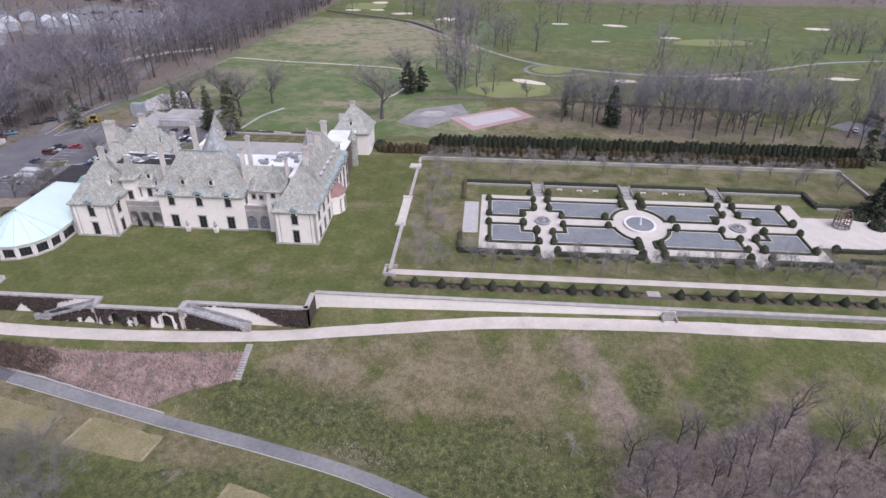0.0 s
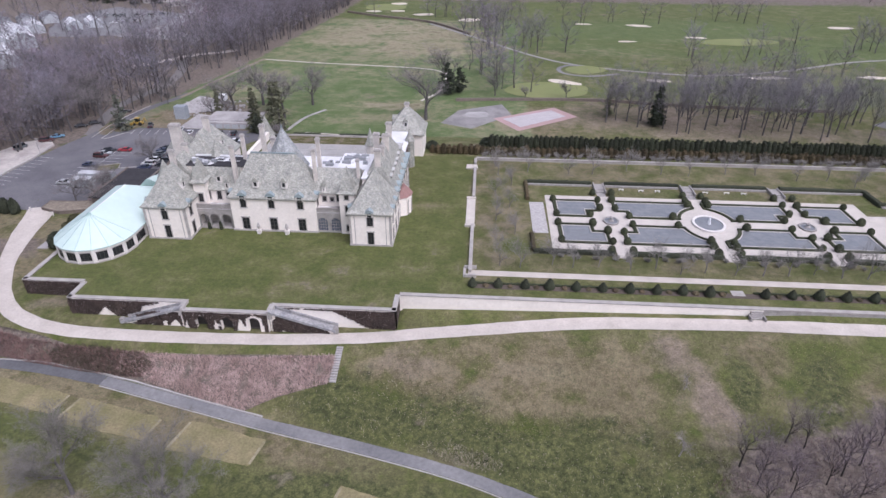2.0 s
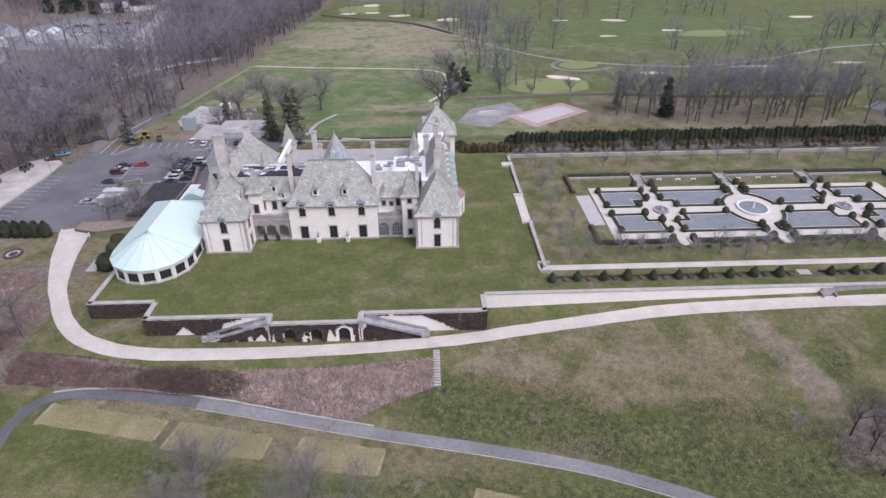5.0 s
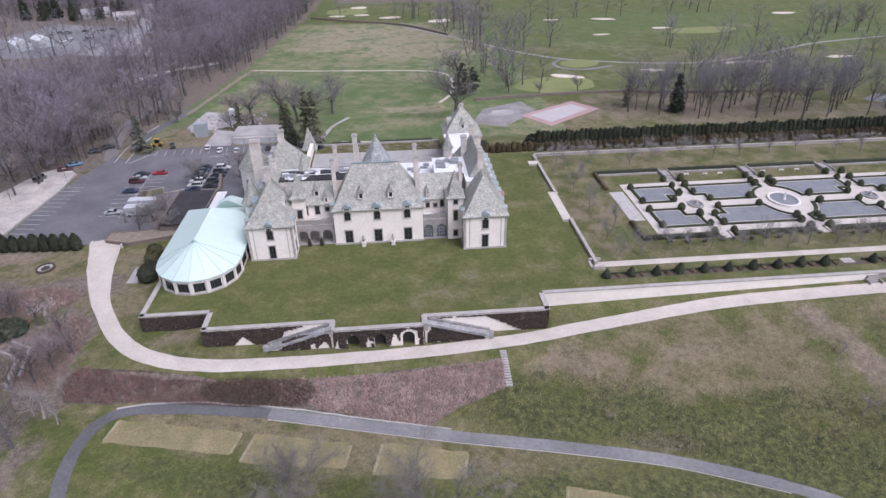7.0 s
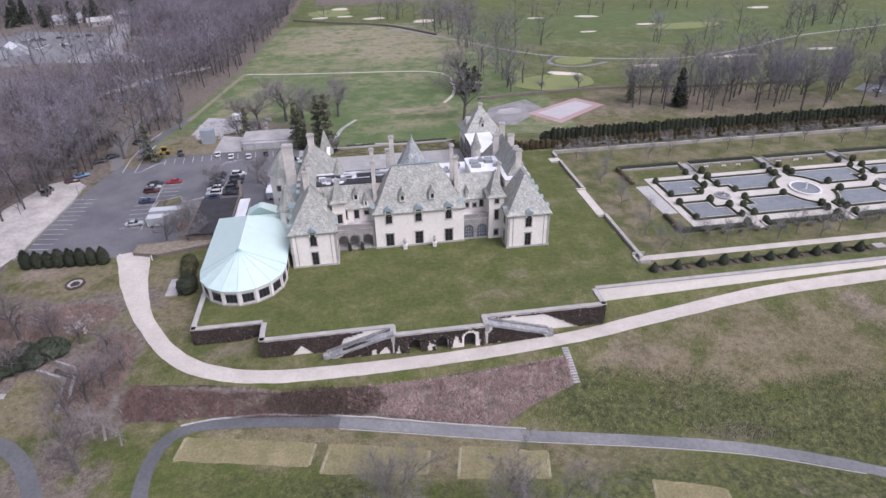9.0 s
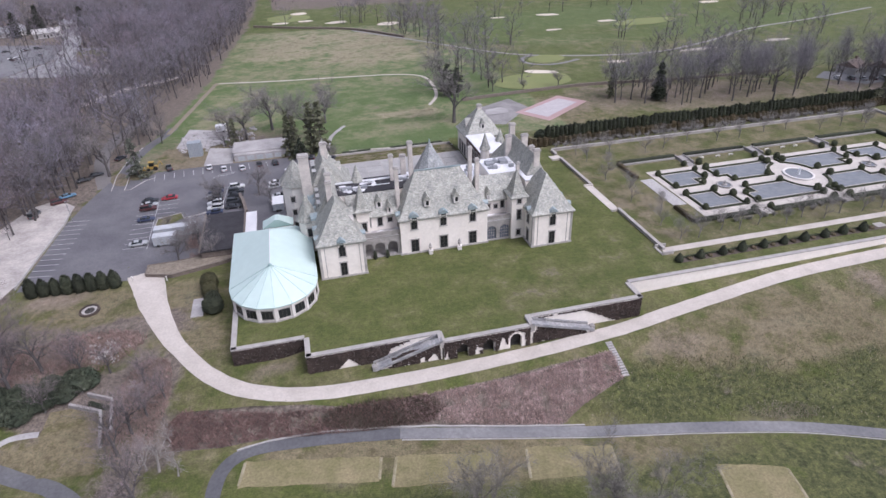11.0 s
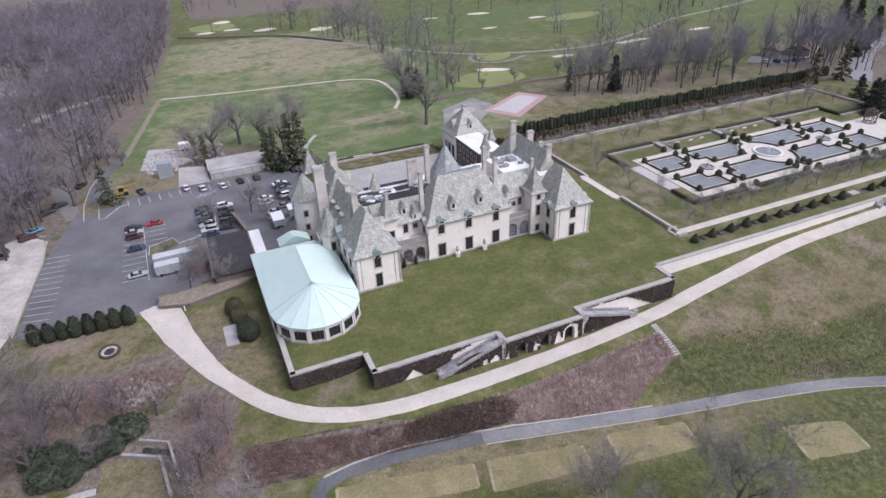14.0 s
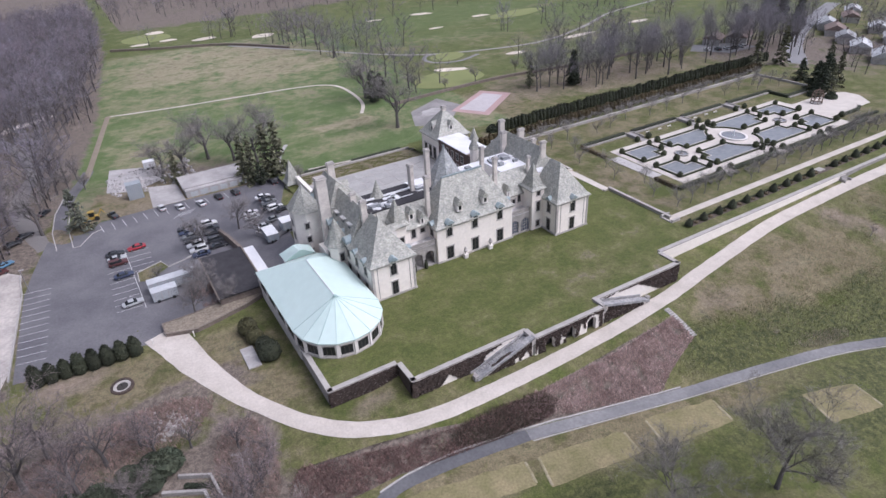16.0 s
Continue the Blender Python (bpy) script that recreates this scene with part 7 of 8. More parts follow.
def grow(limbs, twigs, rnd, start, way, length, radius, level, levels, twig_len, twig_w, twigs_each, up=.22):
    """A limb that bends, forks and ends in fans of fine twigs."""
    p, d, r = Vector(start), Vector(way).normalized(), radius
    steps = 1 if level == levels and level > 2 else (4, 3, 2, 2, 1)[level]
    for k in range(steps):
        q = p + d * (length / steps)
        r2 = r * (0.8 if level else 0.84)
        if level == levels and level > 2:
            side = d.orthogonal().normalized() * r * 1.3
            limbs.poly(p - side, p + side, q)
        elif level > 2:
            side = d.orthogonal().normalized()
            side.rotate(Matrix.Rotation(rnd.uniform(0, math.tau), 3, d))
            limbs.poly(p - side * r * 1.2, p + side * r * 1.2, q + side * r2 * 1.2, q - side * r2 * 1.2)
        else:
            limb(limbs, p, q, r, r2, (7, 5, 3, 3)[level])
        if level < levels and (k > 0 or level):
            for _ in range(2):
                side = d.orthogonal().normalized()
                side.rotate(Matrix.Rotation(rnd.uniform(0, math.tau), 3, d))
                out = (d * rnd.uniform(.45, .95) + side * rnd.uniform(.55, 1.0) + Vector((0, 0, up))).normalized()
                grow(limbs, twigs, rnd, q, out, length * rnd.uniform(.5, .72), r2 * .62, level + 1, levels, twig_len, twig_w, twigs_each, up)
        if level >= levels - 1:
            for _ in range(twigs_each):
                t = p.lerp(q, rnd.random())
                u = Vector((rnd.gauss(0, 1), rnd.gauss(0, 1), rnd.gauss(.35, .8))).normalized()
                u = (u + d * .8).normalized()
                s = u.cross(Vector((rnd.gauss(0, 1), rnd.gauss(0, 1), rnd.gauss(0, 1)))).normalized() * twig_w
                e = t + u * twig_len * rnd.uniform(.5, 1.2)
                twigs.poly(t - s, t + s, e)
        p, r = q, r2
        bend = .06 if level == 0 else .16
        d = (d + Vector((rnd.gauss(0, bend), rnd.gauss(0, bend), rnd.gauss(.03, .08)))).normalized()


def bare_tree(label, seed, h, levels=3, spread=1.0, twig_mat=None, bark=None, twigs_each=5, twig_len=1.3, twig_w=.035, group="bare trees", lean=(0, 0), up=.22, girth=.028, name="tree"):
    """A leafless tree standing at the origin: a tapered trunk with limbs, and a crown of twigs."""
    rnd = random.Random(seed)
    limbs, twigs = Geo(), Geo()
    grow(limbs, twigs, rnd, (0, 0, -.3), (lean[0], lean[1], 1), h * .52, h * girth, 0, levels, twig_len, twig_w, twigs_each, up)
    if spread != 1.0:
        for g in (limbs, twigs):
            g.v = [(x * spread, y * spread, z) for x, y, z in g.v]
    root = thing(name, label, name, (0, 0, 0), group)
    part("trunk", limbs, bark or BARK, root)
    part("crown", twigs, twig_mat or TWIG, root)
    return root


def conifer(label, seed, h, r, mat, group="evergreen trees", tiers=16, sparse=1.0, name="conifer", domed=False):
    """An evergreen: trunk, and boughs in tiers made of needle sprays with gaps between them."""
    rnd = random.Random(seed)
    trunk, needles = Geo().tube((0, 0, -.3), (0, 0, h * .96), h * .022, .04, 7), Geo()
    for k in range(tiers):
        v = (k + rnd.random() * .7) / tiers
        z = h * (.08 + .9 * v)
        reach = r * ((1 - v ** 3) * min(1, .35 + 2.2 * v) if domed else (1 - v) ** .75) * rnd.uniform(.75, 1.1)
        for b in range(max(4, int(11 * sparse * (1 - .5 * v)))):
            a = rnd.uniform(0, math.tau)
            tip = Vector((math.cos(a) * reach * rnd.uniform(.7, 1.1), math.sin(a) * reach * rnd.uniform(.7, 1.1), z - reach * .22 + rnd.uniform(-.3, .3)))
            root_ = Vector((0, 0, z + .1))
            trunk.tube(root_, tip, .06, .02, 3)
            for _ in range(int(16 * sparse)):
                t = root_.lerp(tip, rnd.uniform(.25, 1.0))
                u = Vector((rnd.gauss(0, 1), rnd.gauss(0, 1), rnd.gauss(-.1, .5))).normalized()
                s = u.cross(Vector((rnd.gauss(0, 1), rnd.gauss(0, 1), rnd.gauss(0, 1)))).normalized()
                size = .45 + .05 * h * rnd.uniform(.5, 1.0)
                needles.poly(t - s * size * .45, t + s * size * .45, t + u * size)
    root = thing(name, label, "tree", (0, 0, 0), group)
    part("trunk", trunk, BARK, root)
    part("crown", needles, mat, root)
    return root


def stand(first, spots, seed):
    """Sets a tree at the first spot and copies it to the others."""
    rnd = random.Random(seed)
    for k, (x, y, s) in enumerate(spots):
        m = place(x, y, on(x, y) - .05, rnd.uniform(0, 360), s)
        if k == 0:
            first.matrix_basis = m
        else:
            copy_thing(first, m)


big_a = bare_tree("tall leafless grey shade tree on the grass", 11, 19, 4, 1.25, twigs_each=4, twig_len=1.5, twig_w=.02, group="field trees", up=.42)
big_b = bare_tree("broad leafless shade tree with fine twigs", 12, 14, 4, 1.2, twigs_each=4, twig_len=1.2, twig_w=.016, group="field trees", up=.42)
big_c = bare_tree("leafless tree with a slender grey trunk", 13, 25, 4, .95, GROVE_TWIG, twigs_each=5, twig_len=1.5, twig_w=.014, group="grove behind the hedge", up=.34, girth=.018)
big_d = bare_tree("slim leafless tree with an upright crown", 17, 23, 4, .85, GROVE_TWIG, twigs_each=4, twig_len=1.4, twig_w=.014, group="grove behind the hedge", up=.48, girth=.015)
fore = bare_tree("wide-crowned leafless tree with dark spreading limbs", 15, 16, 4, 1.25, FORE_TWIG, BARK, 15, 1.2, .012, "trees below the cart path", up=.5, girth=.02)
yard = bare_tree("dark leafless tree beside the car park", 16, 12, 4, 1.2, TWIG, BARK, 4, 1.1, .016, "car park trees", up=.4)
stand(big_a, [(-97.5, 243.5, 1.0), (-169, 229, .9), (-178, 243, 1.05), (-182, 237, 1.0), (-184, 222, 1.0), (-188, 212, 1.0), (-37.5, 245.5, 1.25), (-31, 292, 1.1), (-122, 251, .9), (-104, 252, 1.0), (-112, 260, 1.05), (-90, 262, .9), (-129, 256, .7)], 1)
stand(big_b, [(-8, 283, .75), (25, 281, .75), (6, 279, .6), (52, 284, .65), (-160, 262, .75), (-157, 270, .8), (-163, 272, .85), (-155, 258, .6), (-143, 178, .5), (-166, 255, .8)], 2)
stand(fore, [(-82, 61.5, 1.0), (-61, 56, 1.2)], 12)
stand(yard, [(-128.5, 190, .85), (-117, 196, 1.0), (-137.5, 158, .95), (-133, 166, .8), (-128.5, 157.5, .7), (-134, 172, .7), (-113, 188, .8), (-90.4, 214.5, .6), (-93, 217.5, .5), (-130, 246, .8), (-124, 247, .7), (-136, 165, .6)], 13)
grove = [(38, 248, .95), (47, 250, .9), (50, 243, .85), (64, 236, 1.0), (69, 237, .95), (77, 242, 1.05), (88, 252, 1), (88, 234, 1.05), (101, 246, 1), (106, 242, .95), (105, 229, 1.1), (114, 240, 1), (123, 237, 1.05),
         (57, 256, .9), (72, 258, .95), (95, 258, 1.0), (110, 254, .9), (120, 250, .9), (130, 244, 1.0), (136, 232, 1.0), (82, 262, .9), (140, 252, 1), (150, 240, 1), (147, 226, 1.05), (160, 232, 1), (128, 262, .9), (44, 262, .8), (60, 266, .8), (97, 268, .8), (118, 268, .85), (170, 224, 1), (176, 244, 1.1), (185, 232, 1), (165, 256, 1), (155, 214, .9), (180, 214, 1.0), (196, 222, 1.0), (53, 251, .9), (60, 242, .85), (67, 246, .9), (83, 247, .95), (93, 243, 1.0), (98, 237, .95), (110, 247, .95), (118, 232, 1.0), (168, 240, 1.1), (174, 234, 1.0), (182, 241, 1.1), (190, 240, 1.05), (178, 226, 1.0), (196, 246, 1.0), (188, 226, 1.0), (204, 240, 1.0)]
stand(big_c, [q for k, q in enumerate(grove) if k % 5 < 3], 3)
stand(big_d, [q for k, q in enumerate(grove) if k % 5 > 2] + [(x + 4.5, y + 3.0, s_ * .9) for k, (x, y, s_) in enumerate(grove) if k % 3 == 0], 15)
rnd = random.Random(77)
spots = []
for x0, y0, x1, y1, n in ((-20, 470, -6, 300, 26), (-30, 452, 30, 372, 20), (60, 300, 140, 290, 14), (-90, 500, 20, 480, 16), (90, 360, 260, 400, 22), (40, 470, 200, 500, 14), (120, 330, 240, 330, 12), (-14, 330, 4, 290, 10)):
    for k in range(n):
        t = rnd.random()
        spots.append((x0 + (x1 - x0) * t + rnd.gauss(0, 6), y0 + (y1 - y0) * t + rnd.gauss(0, 6), rnd.uniform(.65, 1.15)))
golf_spots = spots
# small trees in rows along the garden
row_tree = bare_tree("small leafless ornamental tree in a garden row", 21, 5.9, 3, 1.15, PALE_TWIG, GREYBARK, 4, .8, .009, "garden row trees", up=.4, girth=.016)
row_spots = [(-9 + 6.4 * k + random.Random(k).uniform(-1, 1), 125.6 + random.Random(k + 50).uniform(-1.2, 1.2), random.Random(k + 9).uniform(.8, 1.15)) for k in range(21)]
row_spots += [(-7 + 10.5 * k + random.Random(k + 200).uniform(-2, 2), 186 + random.Random(k + 70).uniform(-3, 3), random.Random(k + 19).uniform(.8, 1.1)) for k in range(13)]
row_spots += [(-9, 150, .9), (-5, 158, .8), (-9, 166, .9), (-4, 142, .9), (-9, 134, .8), (-4, 174, .9), (-8, 182, .9), (104, 180, .9), (110, 186, .9), (116, 178, .9)]
stand(row_tree, [(x, y, s_ * 1.25) for x, y, s_ in row_spots], 5)
bushy = bare_tree("low leafless pinkish shrub behind the garden wall", 23, 3.2, 2, 1.4, PALE_TWIG, BARK, 11, 1.0, .014, "shrubs behind the wall", name="shrub")
stand(bushy, [(-12 + 3.0 * k + random.Random(k + 400).uniform(-.8, .8), 197.4 + random.Random(k + 90).uniform(-.6, .6), random.Random(k + 29).uniform(.7, 1.1)) for k in range(46)] +
      [(8 + 4.1 * k + random.Random(k + 440).uniform(-1, 1), 130.3 + random.Random(k + 95).uniform(-.8, .8), random.Random(k + 39).uniform(.55, .8)) for k in range(26)], 6)
# the thicket in the foreground and the wild corner
wild_a = bare_tree("leafless purple-brown tree in the wild corner", 31, 12, 4, 1.15, TWIG_RED, BARK, 2, 1.1, .012, "wild corner trees", up=.45)
stand(wild_a, [(-166, 117, 1.25), (-174, 123, 1.3), (-161, 121, .95), (-170, 128, .9), (-181, 131, 1.15), (-177, 117, 1.2), (-139.5, 112, .5), (-135, 106.5, .5), (-140.5, 100, .75), (-142.5, 96, .8), (-138, 103, .6), (-147, 117, .5), (-137, 83, .9), (-153, 119, .6), (-185, 126, 1.2), (-168, 112, .9), (-176, 112, .9), (-155, 122, .6), (-188, 136, .9), (-188, 120, 1.0), (-182, 104, 1.0), (-158, 110, .6)], 7)
pale = bare_tree("leaning pale-barked leafless tree on the bank", 33, 12, 3, .9, material("pale_twigs", (0.26, 0.235, 0.225), .95, second=(.2, .18, .175), scale=.2), PALEBARK, 4, 1.2, .014, "pale-barked trees", (.15, -.1))
stand(pale, [(-134.5, 90, .95), (-136.8, 91, .7), (-131, 88, .6), (-133, 96, .5), (24, 76, .62), (-140, 108, .55), (28, 90, .4)], 8)
# evergreens
round_pine = conifer("rounded dark green pine at the field's edge", 45, 15, 5.6, NEEDLE, tiers=13, domed=True)
stand(round_pine, [(-30.5, 283, 1.0), (-25, 287, .8), (-101.8, 222.6, .55), (118, 161, .8), (127, 165, 1.0)], 16)
cedar = conifer("broad dark green cedar at the garden's end", 41, 15, 6.5, NEEDLE, tiers=14)
stand(cedar, [(122, 166, .85), (131, 178, .8), (-336, 535, 1.2), (-300, 560, 1.2), (-285, 545, 1.0), (-224, 512, 1.1)], 9)
spruce = conifer("dark narrow spruce among bare trunks", 42, 17, 4.4, NEEDLE, tiers=20)
stand(spruce, [(58, 246, 1.0), (-222, 520, 1.0), (-330, 545, 1.2), (-292, 534, 1.1), (-280, 548, 1.2), (-248, 540, 1.1), (-342, 556, 1.2), (-320, 560, 1.3), (-352, 540, 1.2), (-310, 528, 1.0), (-208, 432, .5), (-190, 398, .7), ], 10)
pine = conifer("open olive-green pine with drooping boughs", 43, 16, 4.3, NEEDLE_GREY, tiers=13, sparse=.62)
stand(pine, [(-105.5, 230, 1.05), (-126, 244, .7), (-103.4, 226.5, .95), (40, 256, .8), (-97.2, 230, 1.15), (-94, 226.5, 1.2), (138, 205, 1), (150, 200, 1.1), (133, 163, .9), (140, 172, 1.0), (124, 160, .7)], 11)
blue_spruce = conifer("broad pale blue-green spruce beside the lane", 44, 14.5, 5.6, material("blue_green_needles", (0.095, 0.105, 0.078), .9, second=(.13, .138, .108), scale=.5, fine=2.5, fine_amount=.3), tiers=13, sparse=.6)
stand(blue_spruce, [(-158.4, 224.6, 1.0)], 14)
yew_bush = clipped_bush_mesh("spreading_yew", [(1.6, 0), (2.6, .8), (2.3, 2.0), (1.2, 3.0), (.1, 3.4)], NEEDLE, seed=71, rough=.8, tuft=.42, count=1500)
for k, (x, y, s) in enumerate(((-166, 110.5, 1.2), (-162.5, 109.6, 1.0), (-159, 112.2, 1.1), (-155.2, 113.4, 1.15), (-151.6, 115.4, 1.1), (-168, 115, 1.0), (-163, 114, 1.1), (-158, 116, .9), (-154, 117, .8), (114, 161, 1.0), (116, 155, .9), (-31.5, 206, .9), (-12, 213, .9))):
    ob = tagged(new("spreading_yew", yew_bush), "spreading dark evergreen bush", "shrub", "spreading evergreen bushes")
    set_down(ob, x, y, on(x, y) - .2, 47 * k, s)
thicket("brambles", oval(-162, 122.5, 22, 7.5, 8), 20000, .9, RUSSET, "tangle of reddish dead brambles in the wild corner", 3)
thicket("brambles", oval(-140, 106, 6, 12, -10), 9000, .8, RUSSET, "dead brambles beside the drive", 4)
thicket("brambles", oval(-133.5, 165.5, 3.2, 7.5, 8), 3500, 1.1, RUSSET, "dead stems and brush beside the service building", 7)
thicket("brambles", [(x, y) for x, y in BED], 1500, .9, RUSSET, "dead stems in the raised bed", 8)
thicket("brambles", oval(60, 72, 29, 9, 3, 28, .5), 9000, .6, material("dark_russet_stems", (0.2, 0.14, 0.135), 0.95, second=(.12, .082, .08), scale=.3, fine=1.5, fine_amount=.3), "dead dark russet brambles in the hollow", 5)
slim_tree = bare_tree("slim dark-stemmed leafless tree in the hollow", 35, 8.6, 3, .95, material("purple_grey_twigs", (0.235, 0.19, 0.215), 0.95, second=(.16, .128, .145), scale=.1, fine=1.0, fine_amount=.2, per_object=.15), material("black_bark", (0.055, 0.045, 0.042), .95, scale=.6), 4, 1.0, .012, "hollow thicket trees", up=.55, girth=.016)
rnd = random.Random(19)
spots = [(43.6, 79, 1.0), (46.5, 78, .9), (51, 73, 1.1), (64, 83, 1.15), (60, 79, .9), (71.6, 79, .95), (77, 78, 1.1), (36.2, 71, 1.0), (38.4, 74, .8)]
while len(spots) < 40:
    x, y = rnd.uniform(33, 90), rnd.uniform(62, 82)
    if y < 74 + 6 * noise.noise((x * .1, 3.0, 1.0)) + (x > 60) * 3 and all(math.dist((x, y), q[:2]) > 3.2 for q in spots):
        spots.append((x, y, rnd.uniform(.6, 1.15)))
stand(slim_tree, [(x, y, q * 1.15) for x, y, q in spots], 17)


def wood_tree(seed):
    """One bare forest tree, 20 units tall, as slim blades: trunk, limbs, branches and a dome of twigs. Gives triangles, and 0 to 1 from bark to twig tips."""
    rnd = random.Random(seed)
    tri, kind = [], []

    def blade(a, b, wa, wb, k):
        side = (b - a).cross(Vector((rnd.gauss(0, 1), rnd.gauss(0, 1), rnd.gauss(0, .4)))).normalized()
        if wb > 0:
            tri.append((a - side * wa, a + side * wa, b + side * wb))
            tri.append((a - side * wa, b + side * wb, b - side * wb))
            kind.extend((k, k))
        else:
            tri.append((a - side * wa, a + side * wa, b))
            kind.append(k)
    fork = rnd.uniform(4.2, 6.5)
    p, way = Vector((0, 0, 0)), Vector((rnd.gauss(0, .05), rnd.gauss(0, .05), 1)).normalized()
    nodes = []
    for z0, z1, w0, w1 in ((0, fork, .3, .24), (fork, 11, .24, .15), (11, 14.5, .15, .07)):
        q = p + way * (z1 - z0)
        for _ in range(2):
            blade(p, q, w0, w1, 0.0)
        nodes += [p.lerp(q, t) for t in ((.75, 1.0) if z0 == 0 else (.2, .45, .7, 1.0))]
        p, way = q, (way + Vector((rnd.gauss(0, .1), rnd.gauss(0, .1), 0))).normalized()
    for i, n in enumerate(nodes):
        a = i * 2.4 + rnd.uniform(-.5, .5)
        rise = rnd.uniform(.25, .7) + .07 * i
        d = Vector((math.cos(a), math.sin(a), rise)).normalized()
        reach = rnd.uniform(7.0, 9.0) * (1 - .03 * i)
        m = n + d * reach * .45
        e = m + (d + Vector((0, 0, .35))).normalized() * reach * .55
        blade(n, m, .13, .08, .1)
        blade(m, e, .08, .03, .2)
        for _ in range(7):
            t = rnd.uniform(.35, 1.0)
            s0 = n.lerp(m, t / .45) if t < .45 else m.lerp(e, (t - .45) / .55)
            dd = (d * .7 + Vector((rnd.gauss(0, .7), rnd.gauss(0, .7), rnd.uniform(-.1, .8)))).normalized()
            s1 = s0 + dd * rnd.uniform(2.0, 3.8)
            blade(s0, s1, .045, .016, .45)
            for _ in range(9):
                u = s0.lerp(s1, rnd.uniform(.25, 1.0))
                v = (dd * .5 + Vector((rnd.gauss(0, .7), rnd.gauss(0, .7), rnd.gauss(.15, .5)))).normalized()
                blade(u, u + v * rnd.uniform(.7, 1.7), .03, 0, 1.0)
    return np.array([[tuple(c) for c in t] for t in tri]), np.array(kind)


WOOD_TREES = [wood_tree(500 + k) for k in range(8)]


def woodland(name, count, spots_fn, label, seed, mat, h0=15, h1=23, share=1.0):
    """Bare woods as one mass: many trees, each turned, sized and toned its own way; share thins the twigs of far trees."""
    rnd = np.random.default_rng(seed)
    xy = spots_fn(rnd, count)
    out, tone, rosy = [], [], []
    for k, (x, y) in enumerate(xy):
        tri, kind = WOOD_TREES[k % len(WOOD_TREES)]
        if share < 1:
            keep = (kind < .9) | (rnd.random(len(kind)) < share)
            tri, kind = tri[keep], kind[keep]
        a, up = rnd.uniform(0, 2 * np.pi), rnd.uniform(h0, h1) / 20
        wide = up * rnd.uniform(.9, 1.2)
        c, s_ = np.cos(a), np.sin(a)
        turn = np.array([[c * wide, -s_ * wide, 0], [s_ * wide, c * wide, 0], [0, 0, up]])
        out.append(tri @ turn.T + np.array([x, y, on(x, y) - .3]))
        shade, red = np.clip(rnd.normal(.5, .2), .15, 1.0), np.clip(rnd.normal(.25, .3), 0, 1)
        tone.append(np.repeat(np.clip(.05 + (shade - .05) * kind, 0, 1), 3))
        rosy.append(np.repeat(red * np.minimum(1, kind * 2), 3))
    v = np.concatenate(out).reshape(-1, 3) * U
    tone, rosy = np.concatenate(tone), np.concatenate(rosy)
    me = bpy.data.meshes.new(name)
    me.vertices.add(len(v))
    me.vertices.foreach_set("co", v.astype(np.float32).ravel())
    me.loops.add(len(v))
    me.loops.foreach_set("vertex_index", np.arange(len(v), dtype=np.int32))
    me.polygons.add(len(v) // 3)
    me.polygons.foreach_set("loop_start", np.arange(0, len(v), 3, dtype=np.int32))
    me.update()
    for key, values in (("tone", tone), ("rosy", rosy)):
        me.attributes.new(key, 'FLOAT', 'POINT').data.foreach_set("value", values.astype(np.float32))
    me.materials.append(mat)
    return tagged(new(name, me), label, "woods", kind="stuff")


EDGE_Y, EDGE_X = [60, 150, 168, 197, 230, 246, 290, 339, 430, 499, 700], [-180, -182, -184, -184, -173, -166, -155, -146.5, -137, -129, -121]


def west_woods(rnd, n):
    x, y = rnd.uniform(-430, -118, n * 6), rnd.uniform(138, 620, n * 6)
    keep = (x < np.interp(y, EDGE_Y, EDGE_X)) & (x > np.interp(y, [140, 170, 200, 250, 300, 350, 400, 450, 500, 560], [-186, -202, -224, -262, -302, -342, -378, -418, -450, -470]))
    thin = rnd.random(n * 6)
    open_lot = (y < 545) & (x < np.interp(y, [270, 290, 306, 322, 335, 380, 410, 455, 480, 545], [-256, -246, -236, -226, -186, -186, -194, -210, -235, -240])) & (y > 272)
    keep &= ~open_lot | (thin < np.where(x > -215, .2, .09))
    keep &= ~((y >= 545) & (x < -215)) | (thin < .6)
    keep &= ~((np.abs(x + 183) < 16) & (y > 290) & (y <= 326)) | (thin < .5)
    keep &= ~((np.abs(x - np.interp(y, [218, 234, 252, 270, 288, 312, 340], [-168, -172.5, -175.5, -174, -170.5, -174, -184])) < 4.5) & (y < 315))
    return np.stack([x, y], 1)[keep][:n]


def north_woods(rnd, n):
    x, y = rnd.uniform(-140, 520, n), rnd.uniform(590, 760, n)
    return np.stack([x, y - 25 * np.sin(x * .02)], 1)


def east_woods(rnd, n):
    x, y = rnd.uniform(150, 420, n), rnd.uniform(130, 330, n)
    keep = (x - 150) * .9 > (y - 230) * .35 + rnd.uniform(0, 50, n)
    keep &= ~((np.abs(x - 190 - (y - 200) * 1.6) < 9))
    return np.stack([x, y], 1)[keep]


woodland("woods", 1120, west_woods, "dense leafless grey-brown woodland", 1, WOOD_TWIG, 17, 25, .82)
woodland("woods", 420, west_woods, "leafless saplings and brush under the woods", 4, WOOD_TWIG, 5, 10, .3)
woodland("golf_trees", len(golf_spots), lambda r, n: np.array([q[:2] for q in golf_spots]), "scattered leafless trees standing on the golf course", 5, WOOD_TWIG, 14, 22, .8)
woodland("woods", 420, north_woods, "far leafless woods beyond the golf course", 2, WOOD_TWIG, 13, 19, .22)
woodland("woods", 300, east_woods, "thin leafless woods beyond the garden", 3, WOOD_TWIG, 12, 19, .5)

